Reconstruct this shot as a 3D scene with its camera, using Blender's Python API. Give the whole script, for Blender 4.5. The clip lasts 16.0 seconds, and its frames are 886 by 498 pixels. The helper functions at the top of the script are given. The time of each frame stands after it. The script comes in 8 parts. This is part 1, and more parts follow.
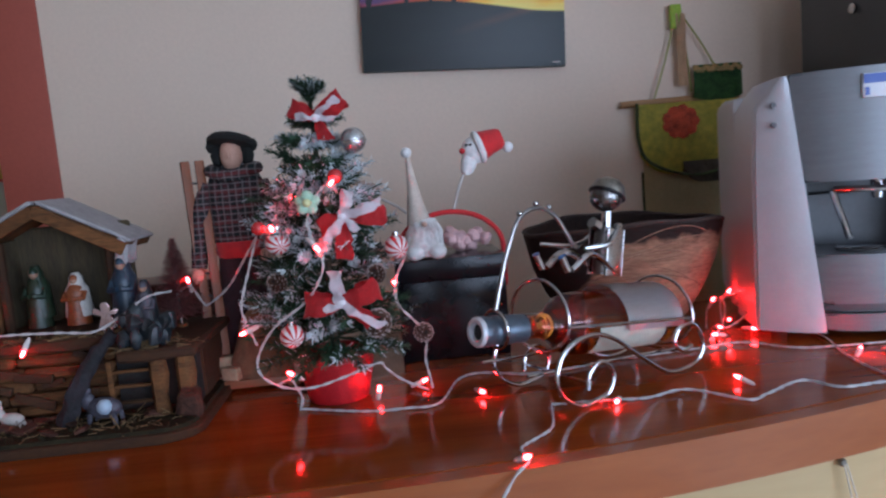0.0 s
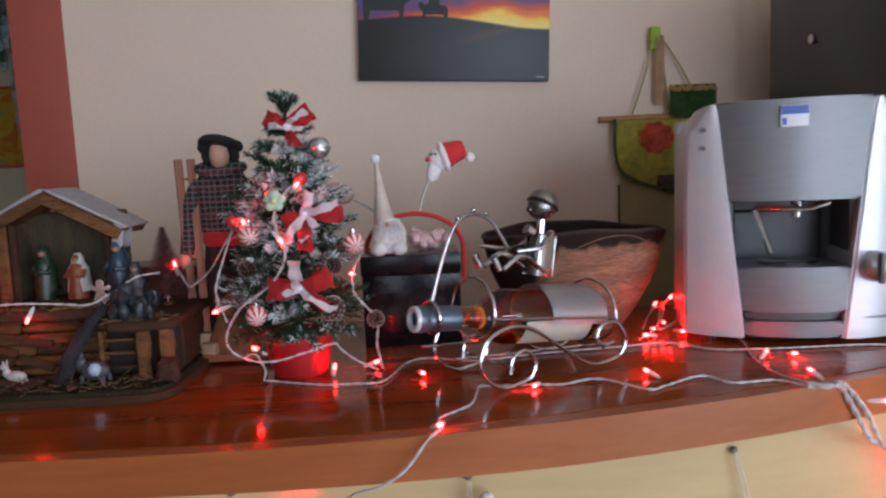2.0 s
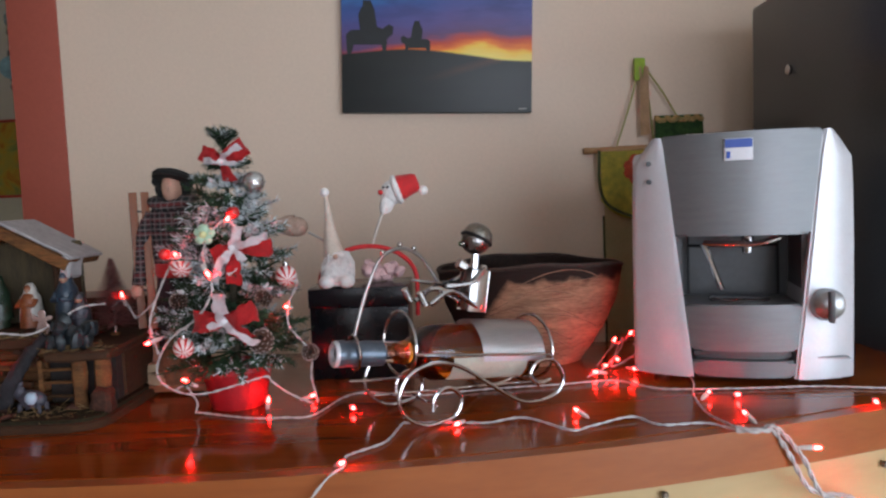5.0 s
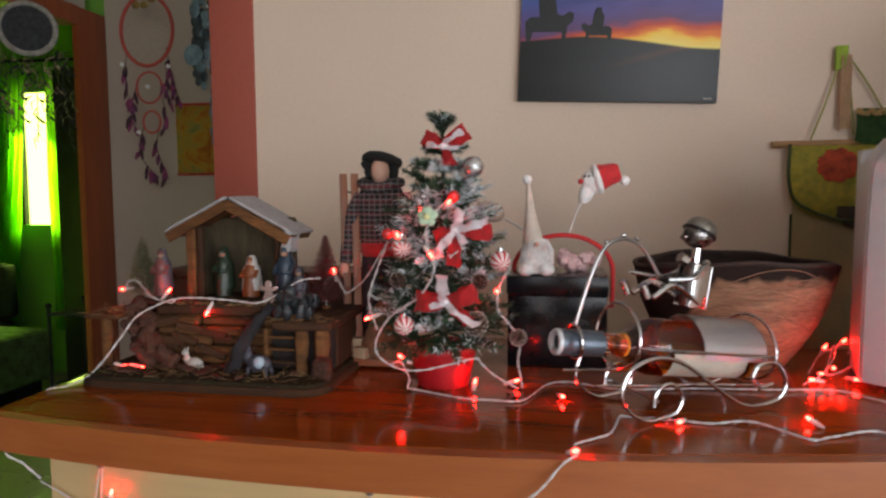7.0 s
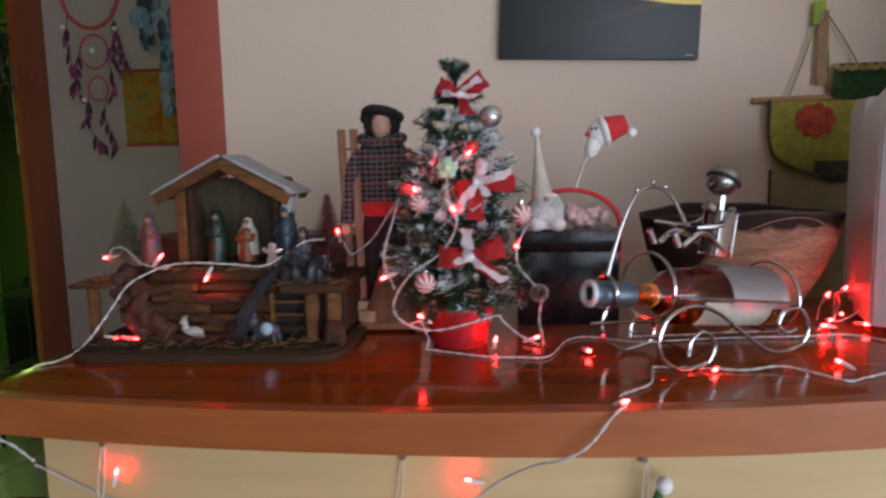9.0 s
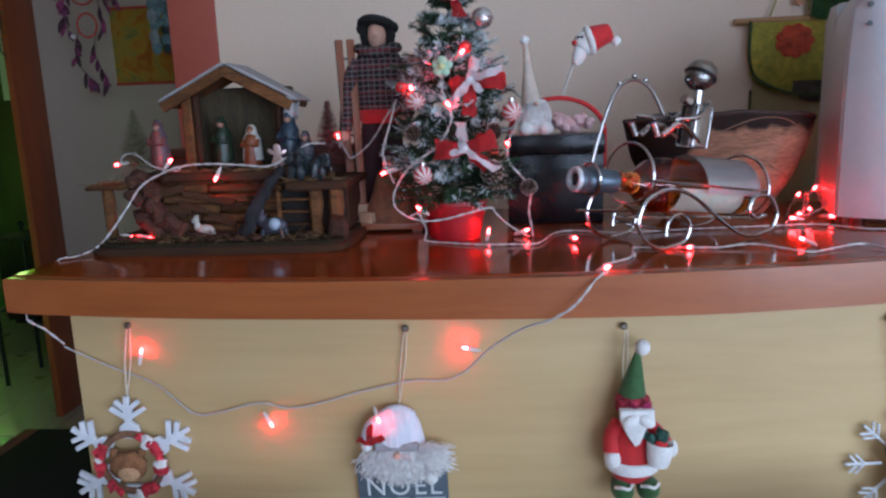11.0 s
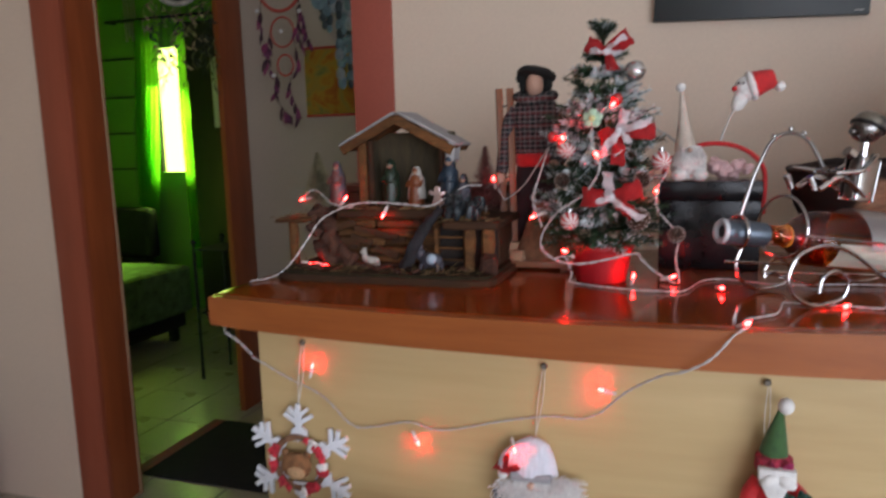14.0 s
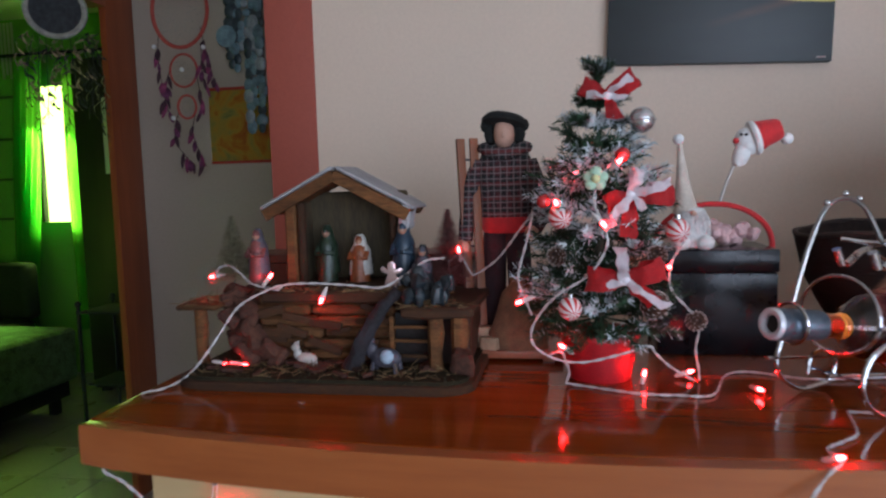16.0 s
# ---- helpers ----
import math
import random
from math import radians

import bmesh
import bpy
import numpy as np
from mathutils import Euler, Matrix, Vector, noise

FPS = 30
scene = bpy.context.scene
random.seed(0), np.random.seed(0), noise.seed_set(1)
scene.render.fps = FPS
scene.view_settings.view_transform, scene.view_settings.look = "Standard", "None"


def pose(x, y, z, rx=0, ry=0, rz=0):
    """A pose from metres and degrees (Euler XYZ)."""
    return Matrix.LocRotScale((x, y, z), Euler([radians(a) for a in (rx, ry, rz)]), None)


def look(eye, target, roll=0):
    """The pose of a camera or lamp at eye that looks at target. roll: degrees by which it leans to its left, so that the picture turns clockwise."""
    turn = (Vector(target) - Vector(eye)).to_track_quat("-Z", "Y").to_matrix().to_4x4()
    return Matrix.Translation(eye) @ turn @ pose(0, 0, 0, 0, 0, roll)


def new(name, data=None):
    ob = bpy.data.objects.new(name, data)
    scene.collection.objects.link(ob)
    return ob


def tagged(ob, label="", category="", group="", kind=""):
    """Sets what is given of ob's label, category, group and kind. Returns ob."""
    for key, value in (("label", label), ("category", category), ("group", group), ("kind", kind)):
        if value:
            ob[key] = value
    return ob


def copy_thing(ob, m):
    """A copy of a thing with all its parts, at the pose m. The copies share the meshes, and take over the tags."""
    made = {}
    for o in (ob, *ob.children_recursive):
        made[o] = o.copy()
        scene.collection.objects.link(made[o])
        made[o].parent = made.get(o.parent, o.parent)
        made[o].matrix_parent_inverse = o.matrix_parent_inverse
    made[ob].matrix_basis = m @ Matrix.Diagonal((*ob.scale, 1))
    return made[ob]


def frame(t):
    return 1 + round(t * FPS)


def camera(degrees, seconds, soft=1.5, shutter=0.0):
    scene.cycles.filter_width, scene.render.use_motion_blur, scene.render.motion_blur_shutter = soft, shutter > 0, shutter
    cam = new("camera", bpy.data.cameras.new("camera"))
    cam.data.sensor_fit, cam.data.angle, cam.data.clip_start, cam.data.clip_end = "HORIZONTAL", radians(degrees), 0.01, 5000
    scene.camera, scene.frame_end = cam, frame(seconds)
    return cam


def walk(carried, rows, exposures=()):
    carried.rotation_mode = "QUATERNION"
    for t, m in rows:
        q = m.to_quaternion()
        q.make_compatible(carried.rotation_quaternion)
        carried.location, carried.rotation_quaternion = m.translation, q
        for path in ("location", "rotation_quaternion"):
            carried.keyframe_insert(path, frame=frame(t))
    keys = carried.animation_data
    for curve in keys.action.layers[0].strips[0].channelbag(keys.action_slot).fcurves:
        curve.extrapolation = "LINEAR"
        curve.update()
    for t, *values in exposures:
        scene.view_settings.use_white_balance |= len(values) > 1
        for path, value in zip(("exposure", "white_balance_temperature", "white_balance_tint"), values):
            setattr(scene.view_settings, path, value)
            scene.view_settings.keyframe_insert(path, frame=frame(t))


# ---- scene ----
cam = camera(65.7, 16.0, soft=2.3, shutter=0.5)
METRES, EYE, TILT, LEAN, TURN = 1.5, 1.35, 0.0, 0.0, -4.3
ROWS = [
    (0.0, 0.0, 0.0, 0.0, -0.55, -6.64, 4.73),
    (0.5, 0.0272, 0.0251, -0.0035, 4.03, -6.34, 3.8),
    (1.0, 0.0642, 0.0281, -0.0084, 8.84, -6.05, 3.44),
    (1.5, 0.0716, -0.0128, -0.0003, 4.13, -6.84, 4.44),
    (2.0, 0.0626, -0.0759, 0.0032, 1.35, -6.5, 2.41),
    (2.5, 0.0715, -0.1082, 0.0059, -0.95, -5.37, 2.09),
    (3.0, 0.0786, -0.1095, -0.0004, -1.28, -5.0, 2.24),
    (5.5, 0.1509, -0.0685, 0.013, 7.62, -2.77, 1.45),
    (6.0, 0.1262, -0.0738, 0.0178, 9.47, -1.76, 0.25),
    (6.5, 0.0972, -0.0805, 0.0125, 12.01, -3.12, 0.08),
    (7.0, 0.0681, -0.0817, 0.0049, 14.26, -4.7, 0.29),
    (7.5, 0.0479, -0.0754, 0.0033, 15.03, -5.06, 1.37),
    (8.0, 0.0408, -0.0589, 0.0, 13.9, -5.4, 1.73),
    (8.5, 0.0293, -0.0515, -0.0081, 13.06, -6.34, 1.24),
    (9.0, -0.005, -0.0709, -0.014, 9.41, -6.94, 1.27),
    (11.5, 0.0156, -0.1272, -0.0694, 5.54, -11.5, 2.56),
    (12.0, 0.0441, -0.1421, -0.0722, 4.1, -12.83, 2.59),
    (12.5, 0.0941, -0.1417, -0.064, 7.68, -12.51, 1.49),
    (13.0, 0.0895, -0.1533, -0.0538, 17.97, -10.59, 1.62),
    (13.5, 0.0492, -0.1757, -0.0568, 25.17, -11.14, 1.85),
    (14.0, 0.0216, -0.1595, -0.0385, 22.23, -8.61, 1.42),
    (14.5, -0.0003, -0.131, -0.0284, 17.33, -7.33, 1.45),
    (15.0, -0.0336, -0.1146, -0.0183, 14.06, -7.01, 1.97),
    (15.5, -0.0637, -0.0964, -0.0117, 14.26, -6.17, 1.64),
    (16.0, -0.0797, -0.0189, -0.0183, 14.55, -5.32, 1.58),
]
EDGES = [
    (3.2, look((0.123, -0.167, 1.350), (0.282, 1.819, 1.183), -2.8)),
    (5.3, look((0.234, -0.118, 1.362), (0.162, 1.876, 1.231), -1.8)),
    (9.2, look((-0.041, -0.114, 1.319), (-0.240, 1.859, 1.060), -0.8)),
    (11.3, look((-0.010, -0.190, 1.249), (-0.134, 1.768, 0.863), -2.5)),
]
POSES = [(t, pose(0, 0, EYE, TILT, LEAN, TURN) @ pose(METRES * x, METRES * y, METRES * z, 90 + pitch, roll, yaw)) for t, x, y, z, yaw, pitch, roll in ROWS]
walk(cam, sorted(POSES + EDGES, key=lambda row: row[0]),
     [(0.0, -0.06, 5100, 5), (1.0, -0.01, 5850, 6), (2.5, 0.03, 5750, 6), (5.5, 0.07, 6200, 5), (6.5, 0.10, 6650, 6), (8.0, 0.03, 6350, 6), (9.0, 0.0, 5800, 4), (11.5, -0.01, 5050, 3), (12.5, -0.02, 5400, 4), (13.5, -0.02, 6350, 8), (14.5, 0.01, 5850, 6), (16.0, 0.0, 5450, 5)])
# ---------------------------------------------------------------- light
world = bpy.data.worlds.new("sky")
scene.world = world
world.use_nodes = True
wn = world.node_tree.nodes
sky = wn.new("ShaderNodeTexSky")
sky.sky_type, sky.sun_disc = "NISHITA", False
sky.sun_elevation, sky.sun_rotation = radians(35), radians(120)
wn["Background"].inputs[1].default_value = 0.12
world.node_tree.links.new(sky.outputs[0], wn["Background"].inputs[0])


def area_lamp(name, m, sx, sy, watts, colour):
    d = bpy.data.lights.new(name, "AREA")
    d.shape, d.size, d.size_y, d.energy, d.color = "RECTANGLE", sx, sy, watts, colour
    ob = new(name, d)
    ob.matrix_world = m
    return ob


sun_d = bpy.data.lights.new("sun", "SUN")
sun_d.energy, sun_d.angle, sun_d.color = 2.5, radians(0.6), (1.0, 0.95, 0.88)
new("sun", sun_d).matrix_world = look((0, 0, 0), (0.71, 0.41, -0.57))
# daylight standing in the openings
area_lamp("daylight_east", look((2.53, -1.45, 1.15), (0.4, 0.8, 1.0)), 1.4, 1.6, 38, (0.80, 0.88, 1.0))
area_lamp("daylight_south", look((1.40, -2.53, 1.45), (0.3, 1.2, 1.2)), 1.5, 1.4, 50, (0.90, 0.89, 1.0))
area_lamp("daylight_side_window", look((-0.40, -2.53, 1.6), (0.0, 1.2, 1.2)), 0.5, 1.1, 6, (0.96, 0.91, 1.0))

# ---------------------------------------------------------------- materials
MATS = {}


def mat(name, colour, rough=0.6, metal=0.0, scale=8.0, vary=0.12, bump=0.0, stretch=(1, 1, 1), fine=6.0,
        coat=0.0, spec=0.5, sheen=0.0, emit=None, power=0.0, dark=None, wear=0.0):
    """A painted, wooden, cloth or metal surface: two scales of colour change, relief and uneven gloss."""
    if name in MATS:
        return MATS[name]
    m = bpy.data.materials.new(name)
    m.use_nodes = True
    t = m.node_tree
    b = t.nodes["Principled BSDF"]
    tex = t.nodes.new("ShaderNodeTexCoord")
    mp = t.nodes.new("ShaderNodeMapping")
    mp.inputs["Scale"].default_value = [scale * s for s in stretch]
    t.links.new(tex.outputs["Object"], mp.inputs[0])
    n1 = t.nodes.new("ShaderNodeTexNoise")
    n1.inputs["Scale"].default_value, n1.inputs["Detail"].default_value = 1.0, 6.0
    n2 = t.nodes.new("ShaderNodeTexNoise")
    n2.inputs["Scale"].default_value, n2.inputs["Detail"].default_value = fine, 4.0
    t.links.new(mp.outputs[0], n1.inputs["Vector"])
    t.links.new(mp.outputs[0], n2.inputs["Vector"])
    mix = t.nodes.new("ShaderNodeMix")
    mix.data_type = "FLOAT"
    mix.inputs[0].default_value = 0.45
    t.links.new(n1.outputs[0], mix.inputs[2])
    t.links.new(n2.outputs[0], mix.inputs[3])
    ramp = t.nodes.new("ShaderNodeValToRGB")
    c = Vector(colour[:3])
    lo = Vector(dark) if dark else c * (1 - 2.2 * vary)
    hi = c * (1 + 1.6 * vary)
    ramp.color_ramp.elements[0].position, ramp.color_ramp.elements[1].position = 0.3, 0.7
    ramp.color_ramp.elements[0].color = (*[max(0, x) for x in lo], 1)
    ramp.color_ramp.elements[1].color = (*[min(1, x) for x in hi], 1)
    t.links.new(mix.outputs[0], ramp.inputs[0])
    rnd = t.nodes.new("ShaderNodeObjectInfo")
    hsv = t.nodes.new("ShaderNodeHueSaturation")
    vr = t.nodes.new("ShaderNodeMapRange")
    vr.inputs[3].default_value, vr.inputs[4].default_value = 1 - 0.5 * vary, 1 + 0.5 * vary
    t.links.new(rnd.outputs["Random"], vr.inputs[0])
    t.links.new(vr.outputs[0], hsv.inputs["Value"])
    t.links.new(ramp.outputs[0], hsv.inputs["Color"])
    t.links.new(hsv.outputs[0], b.inputs["Base Color"])
    rr = t.nodes.new("ShaderNodeMapRange")
    rr.inputs[3].default_value, rr.inputs[4].default_value = max(0.02, rough - 0.1 - wear), min(1, rough + 0.1 + wear)
    t.links.new(n1.outputs[0], rr.inputs[0])
    t.links.new(rr.outputs[0], b.inputs["Roughness"])
    b.inputs["Metallic"].default_value = metal
    b.inputs["Coat Weight"].default_value = coat
    b.inputs["Coat Roughness"].default_value = 0.08
    b.inputs["Specular IOR Level"].default_value = spec
    b.inputs["Sheen Weight"].default_value = sheen
    if bump:
        bp = t.nodes.new("ShaderNodeBump")
        bp.inputs["Strength"].default_value, bp.inputs["Distance"].default_value = 1.0, bump
        t.links.new(mix.outputs[0], bp.inputs["Height"])
        t.links.new(bp.outputs[0], b.inputs["Normal"])
    if emit:
        b.inputs["Emission Color"].default_value = (*emit, 1)
        b.inputs["Emission Strength"].default_value = power
    MATS[name] = m
    return m


def glass(name, colour, rough=0.0, ior=1.45):
    if name in MATS:
        return MATS[name]
    m = bpy.data.materials.new(name)
    m.use_nodes = True
    b = m.node_tree.nodes["Principled BSDF"]
    b.inputs["Base Color"].default_value = (*colour, 1)
    b.inputs["Roughness"].default_value, b.inputs["IOR"].default_value = rough, ior
    b.inputs["Transmission Weight"].default_value = 1.0
    MATS[name] = m
    return m


def wood(name, light, dark, rough=0.35, coat=0.0, scale=3.0, axis=0, bump=0.0003):
    """Long grain along one axis: stretched noise with a fine fibre, and a slow drift of tone."""
    if name in MATS:
        return MATS[name]
    m = bpy.data.materials.new(name)
    m.use_nodes = True
    t = m.node_tree
    b = t.nodes["Principled BSDF"]
    tex = t.nodes.new("ShaderNodeTexCoord")
    outs = []
    for k, (across, detail) in enumerate(((9, 5), (60, 3), (1.5, 2))):
        mp = t.nodes.new("ShaderNodeMapping")
        s = [scale * across] * 3
        s[axis] = scale * across * (0.07 if k < 2 else 0.6)
        mp.inputs["Scale"].default_value = s
        t.links.new(tex.outputs["Object"], mp.inputs[0])
        n = t.nodes.new("ShaderNodeTexNoise")
        n.inputs["Scale"].default_value, n.inputs["Detail"].default_value = 1.0, detail
        n.inputs["Distortion"].default_value = 0.6 if k == 0 else 0.0
        t.links.new(mp.outputs[0], n.inputs["Vector"])
        outs.append(n)
    a = t.nodes.new("ShaderNodeMix")
    a.data_type = "FLOAT"
    a.inputs[0].default_value = 0.3
    t.links.new(outs[0].outputs[0], a.inputs[2])
    t.links.new(outs[1].outputs[0], a.inputs[3])
    a2 = t.nodes.new("ShaderNodeMix")
    a2.data_type = "FLOAT"
    a2.inputs[0].default_value = 0.35
    t.links.new(a.outputs[0], a2.inputs[2])
    t.links.new(outs[2].outputs[0], a2.inputs[3])
    ramp = t.nodes.new("ShaderNodeValToRGB")
    ramp.color_ramp.elements[0].position, ramp.color_ramp.elements[1].position = 0.34, 0.66
    ramp.color_ramp.elements[0].color, ramp.color_ramp.elements[1].color = (*dark, 1), (*light, 1)
    t.links.new(a2.outputs[0], ramp.inputs[0])
    rnd = t.nodes.new("ShaderNodeObjectInfo")
    hsv = t.nodes.new("ShaderNodeHueSaturation")
    vr = t.nodes.new("ShaderNodeMapRange")
    vr.inputs[3].default_value, vr.inputs[4].default_value = 0.9, 1.1
    t.links.new(rnd.outputs["Random"], vr.inputs[0])
    t.links.new(vr.outputs[0], hsv.inputs["Value"])
    t.links.new(ramp.outputs[0], hsv.inputs["Color"])
    t.links.new(hsv.outputs[0], b.inputs["Base Color"])
    rr = t.nodes.new("ShaderNodeMapRange")
    rr.inputs[3].default_value, rr.inputs[4].default_value = max(0.03, rough - 0.08), rough + 0.1
    t.links.new(outs[2].outputs[0], rr.inputs[0])
    t.links.new(rr.outputs[0], b.inputs["Roughness"])
    b.inputs["Coat Weight"].default_value, b.inputs["Coat Roughness"].default_value = coat, 0.1
    bp = t.nodes.new("ShaderNodeBump")
    bp.inputs["Strength"].default_value, bp.inputs["Distance"].default_value = 0.5, bump
    t.links.new(a.outputs[0], bp.inputs["Height"])
    t.links.new(bp.outputs[0], b.inputs["Normal"])
    MATS[name] = m
    return m


CREAM = mat("cream_wall_paint", (0.72, 0.585, 0.465), 0.8, scale=1.3, vary=0.03, bump=0.0006, fine=90)
# beige darker than the cream: the passage's shade is put into this tone
SHADED_BEIGE = mat("shade_toned_beige_paint", (0.47, 0.41, 0.33), 0.8, scale=1.3, vary=0.04, bump=0.0006, fine=90)
GREENWALL = mat("green_wall_paint", (0.16, 0.36, 0.05), 0.8, scale=1.5, vary=0.06, bump=0.0006, fine=80)
TERRA = mat("terracotta_paint", (0.36, 0.085, 0.055), 0.7, scale=2, vary=0.05, bump=0.0006, fine=70)
PLASTER = mat("white_ceiling_paint", (0.72, 0.69, 0.63), 0.9, scale=1.5, vary=0.03, bump=0.0005, fine=80)
DOORWOOD = wood("stained_door_frame_wood", (0.36, 0.088, 0.026), (0.21, 0.048, 0.015), 0.4, 0.1, 2.5, 2)
COUNTER = wood("varnished_counter_wood", (0.30, 0.070, 0.008), (0.16, 0.030, 0.004), 0.13, 0.0, 2.2, 0)
COUNTER.node_tree.nodes["Principled BSDF"].inputs["Specular IOR Level"].default_value = 0.34
EDGE = wood("varnished_counter_edge_wood", (0.37, 0.115, 0.03), (0.24, 0.065, 0.016), 0.3, 0.2, 2.6, 0)
PLY = wood("pale_plywood", (0.61, 0.45, 0.225), (0.475, 0.335, 0.15), 0.5, 0.05, 1.3, 0)
STOOLWOOD = wood("red_brown_stool_wood", (0.165, 0.040, 0.018), (0.085, 0.02, 0.009), 0.5, 0.03, 3.0, 0)
TILE = mat("cream_floor_tile", (0.40, 0.36, 0.28), 0.3, scale=5, vary=0.06, fine=9, coat=0.1)
GROUT = mat("grey_grout", (0.20, 0.18, 0.15), 0.9, scale=30, vary=0.12)
STEEL = mat("polished_steel_wire", (0.54, 0.54, 0.55), 0.17, 1.0, scale=60, vary=0.08)
DARKSTEEL = mat("dark_steel", (0.20, 0.19, 0.185), 0.28, 1.0, scale=50, vary=0.12)
SCREW = mat("dull_screw_metal", (0.25, 0.23, 0.2), 0.45, 0.9, scale=80, vary=0.15)
BLACKMETAL = mat("black_metal", (0.012, 0.012, 0.013), 0.4, 0.3, scale=30, vary=0.15)
WHITECLOTH = mat("white_cloth", (0.76, 0.74, 0.72), 0.95, scale=120, vary=0.08, bump=0.0012, sheen=0.4)
REDCLOTH = mat("red_cloth", (0.50, 0.015, 0.018), 0.8, scale=90, vary=0.14, bump=0.0006, sheen=0.2)
GREENCLOTH = mat("green_cloth", (0.045, 0.11, 0.03), 0.85, scale=90, vary=0.16, bump=0.0006, sheen=0.2)
STRING = mat("hanging_string", (0.62, 0.55, 0.44), 0.9, scale=200, vary=0.1)

# ---------------------------------------------------------------- mesh helpers


def finish(ob, bm, materials, smooth=0):
    """Write a bmesh into ob's mesh. smooth: the angle in degrees under which faces blend."""
    bmesh.ops.recalc_face_normals(bm, faces=bm.faces[:])
    if smooth:
        for f in bm.faces:
            f.smooth = True
        lim = radians(smooth)
        for e in bm.edges:
            if len(e.link_faces) == 2 and e.calc_face_angle(0) > lim:
                e.smooth = False
    bm.to_mesh(ob.data)
    bm.free()
    for m in materials if isinstance(materials, (list, tuple)) else (materials,):
        ob.data.materials.append(m)


def thing(name, label, category, group="", at=(0, 0, 0), rz=0, kind=""):
    """An empty at a thing's base that carries its parts."""
    ob = new(name)
    ob.empty_display_size = 0.02
    ob.matrix_world = pose(*at, 0, 0, rz)
    return tagged(ob, label, category, group, kind)


def part(name, bm, material, parent, label="", smooth=40):
    """One mesh object under a thing or a part, in the thing's own axes."""
    ob = new(name, bpy.data.meshes.new(name))
    finish(ob, bm, material, smooth)
    ob.parent = parent
    if label:
        ob["label"] = label
    return ob


def solo(name, bm, material, label, category, group="", at=(0, 0, 0), rz=0, kind="", smooth=40):
    """A thing that is one mesh."""
    ob = new(name, bpy.data.meshes.new(name))
    finish(ob, bm, material, smooth)
    ob.matrix_world = pose(*at, 0, 0, rz)
    return tagged(ob, label, category, group, kind)


def paint(bm, before, index):
    """Give the faces made since before the material of that index."""
    for f in list(bm.faces)[before:]:
        f.material_index = index


def box(bm, x0, x1, y0, y1, z0, z1, bevel=0.0, m=None, seg=2):
    vs = [bm.verts.new((x, y, z)) for x in (x0, x1) for y in (y0, y1) for z in (z0, z1)]
    idx = ((0, 1, 3, 2), (4, 6, 7, 5), (0, 4, 5, 1), (2, 3, 7, 6), (0, 2, 6, 4), (1, 5, 7, 3))
    fs = [bm.faces.new([vs[i] for i in q]) for q in idx]
    if m is not None:
        bmesh.ops.transform(bm, matrix=m, verts=vs)
    if bevel:
        es = list({e for f in fs for e in f.edges})
        bmesh.ops.bevel(bm, geom=es, offset=bevel, segments=seg, profile=0.6, affect="EDGES")
    return bm


def lathe(bm, profile, seg=24, m=None, wobble=0.0, cap=True):
    """Turn (radius, height) pairs round z."""
    rings = []
    for k, (r, z) in enumerate(profile):
        if r < 1e-6:
            rings.append([bm.verts.new((0, 0, z))])
        else:
            rings.append([bm.verts.new((r * (1 + wobble * noise.noise((math.cos(a), math.sin(a), z * 30))) * math.cos(a),
                                        r * (1 + wobble * noise.noise((math.cos(a) + 7, math.sin(a), z * 30))) * math.sin(a), z))
                          for a in (2 * math.pi * i / seg for i in range(seg))])
    for a, b in zip(rings, rings[1:]):
        for i in range(seg):
            q = [a[i % len(a)], a[(i + 1) % len(a)], b[(i + 1) % len(b)], b[i % len(b)]]
            q = list(dict.fromkeys(q))
            if len(q) > 2:
                bm.faces.new(q)
    for ring in (rings[0], rings[-1]):
        if len(ring) > 2 and cap:
            bm.faces.new(ring)
    if m is not None:
        bmesh.ops.transform(bm, matrix=m, verts=[v for r in rings for v in r])
    return bm


def ball(bm, c, r, seg=16, squash=(1, 1, 1), m=None):
    prof = [(max(0.0, math.sin(math.pi * i / (seg // 2))) if 0 < i < seg // 2 else 0.0, -math.cos(math.pi * i / (seg // 2)))
            for i in range(seg // 2 + 1)]
    mm = Matrix.Translation(c) @ (m if m is not None else Matrix()) @ Matrix.Diagonal((r * squash[0], r * squash[1], r * squash[2], 1))
    return lathe(bm, prof, seg, mm)


def spline(points, step=8, closed=False):
    """A smooth line through the points."""
    p = [Vector(q) for q in points]
    if len(p) < 3:
        return p
    out = []
    n = len(p)
    for i in range(n if closed else n - 1):
        a, b = p[i], p[(i + 1) % n]
        z = p[i - 1] if (i or closed) else a + (a - b)
        c = p[(i + 2) % n] if (i + 2 < n or closed) else b + (b - a)
        for k in range(step):
            t = k / step
            out.append(0.5 * ((2 * b * 0 + 2 * a) + (b - z) * t + (2 * z - 5 * a + 4 * b - c) * t * t + (3 * a - z - 3 * b + c) * t ** 3))
    if not closed:
        out.append(p[-1])
    return out


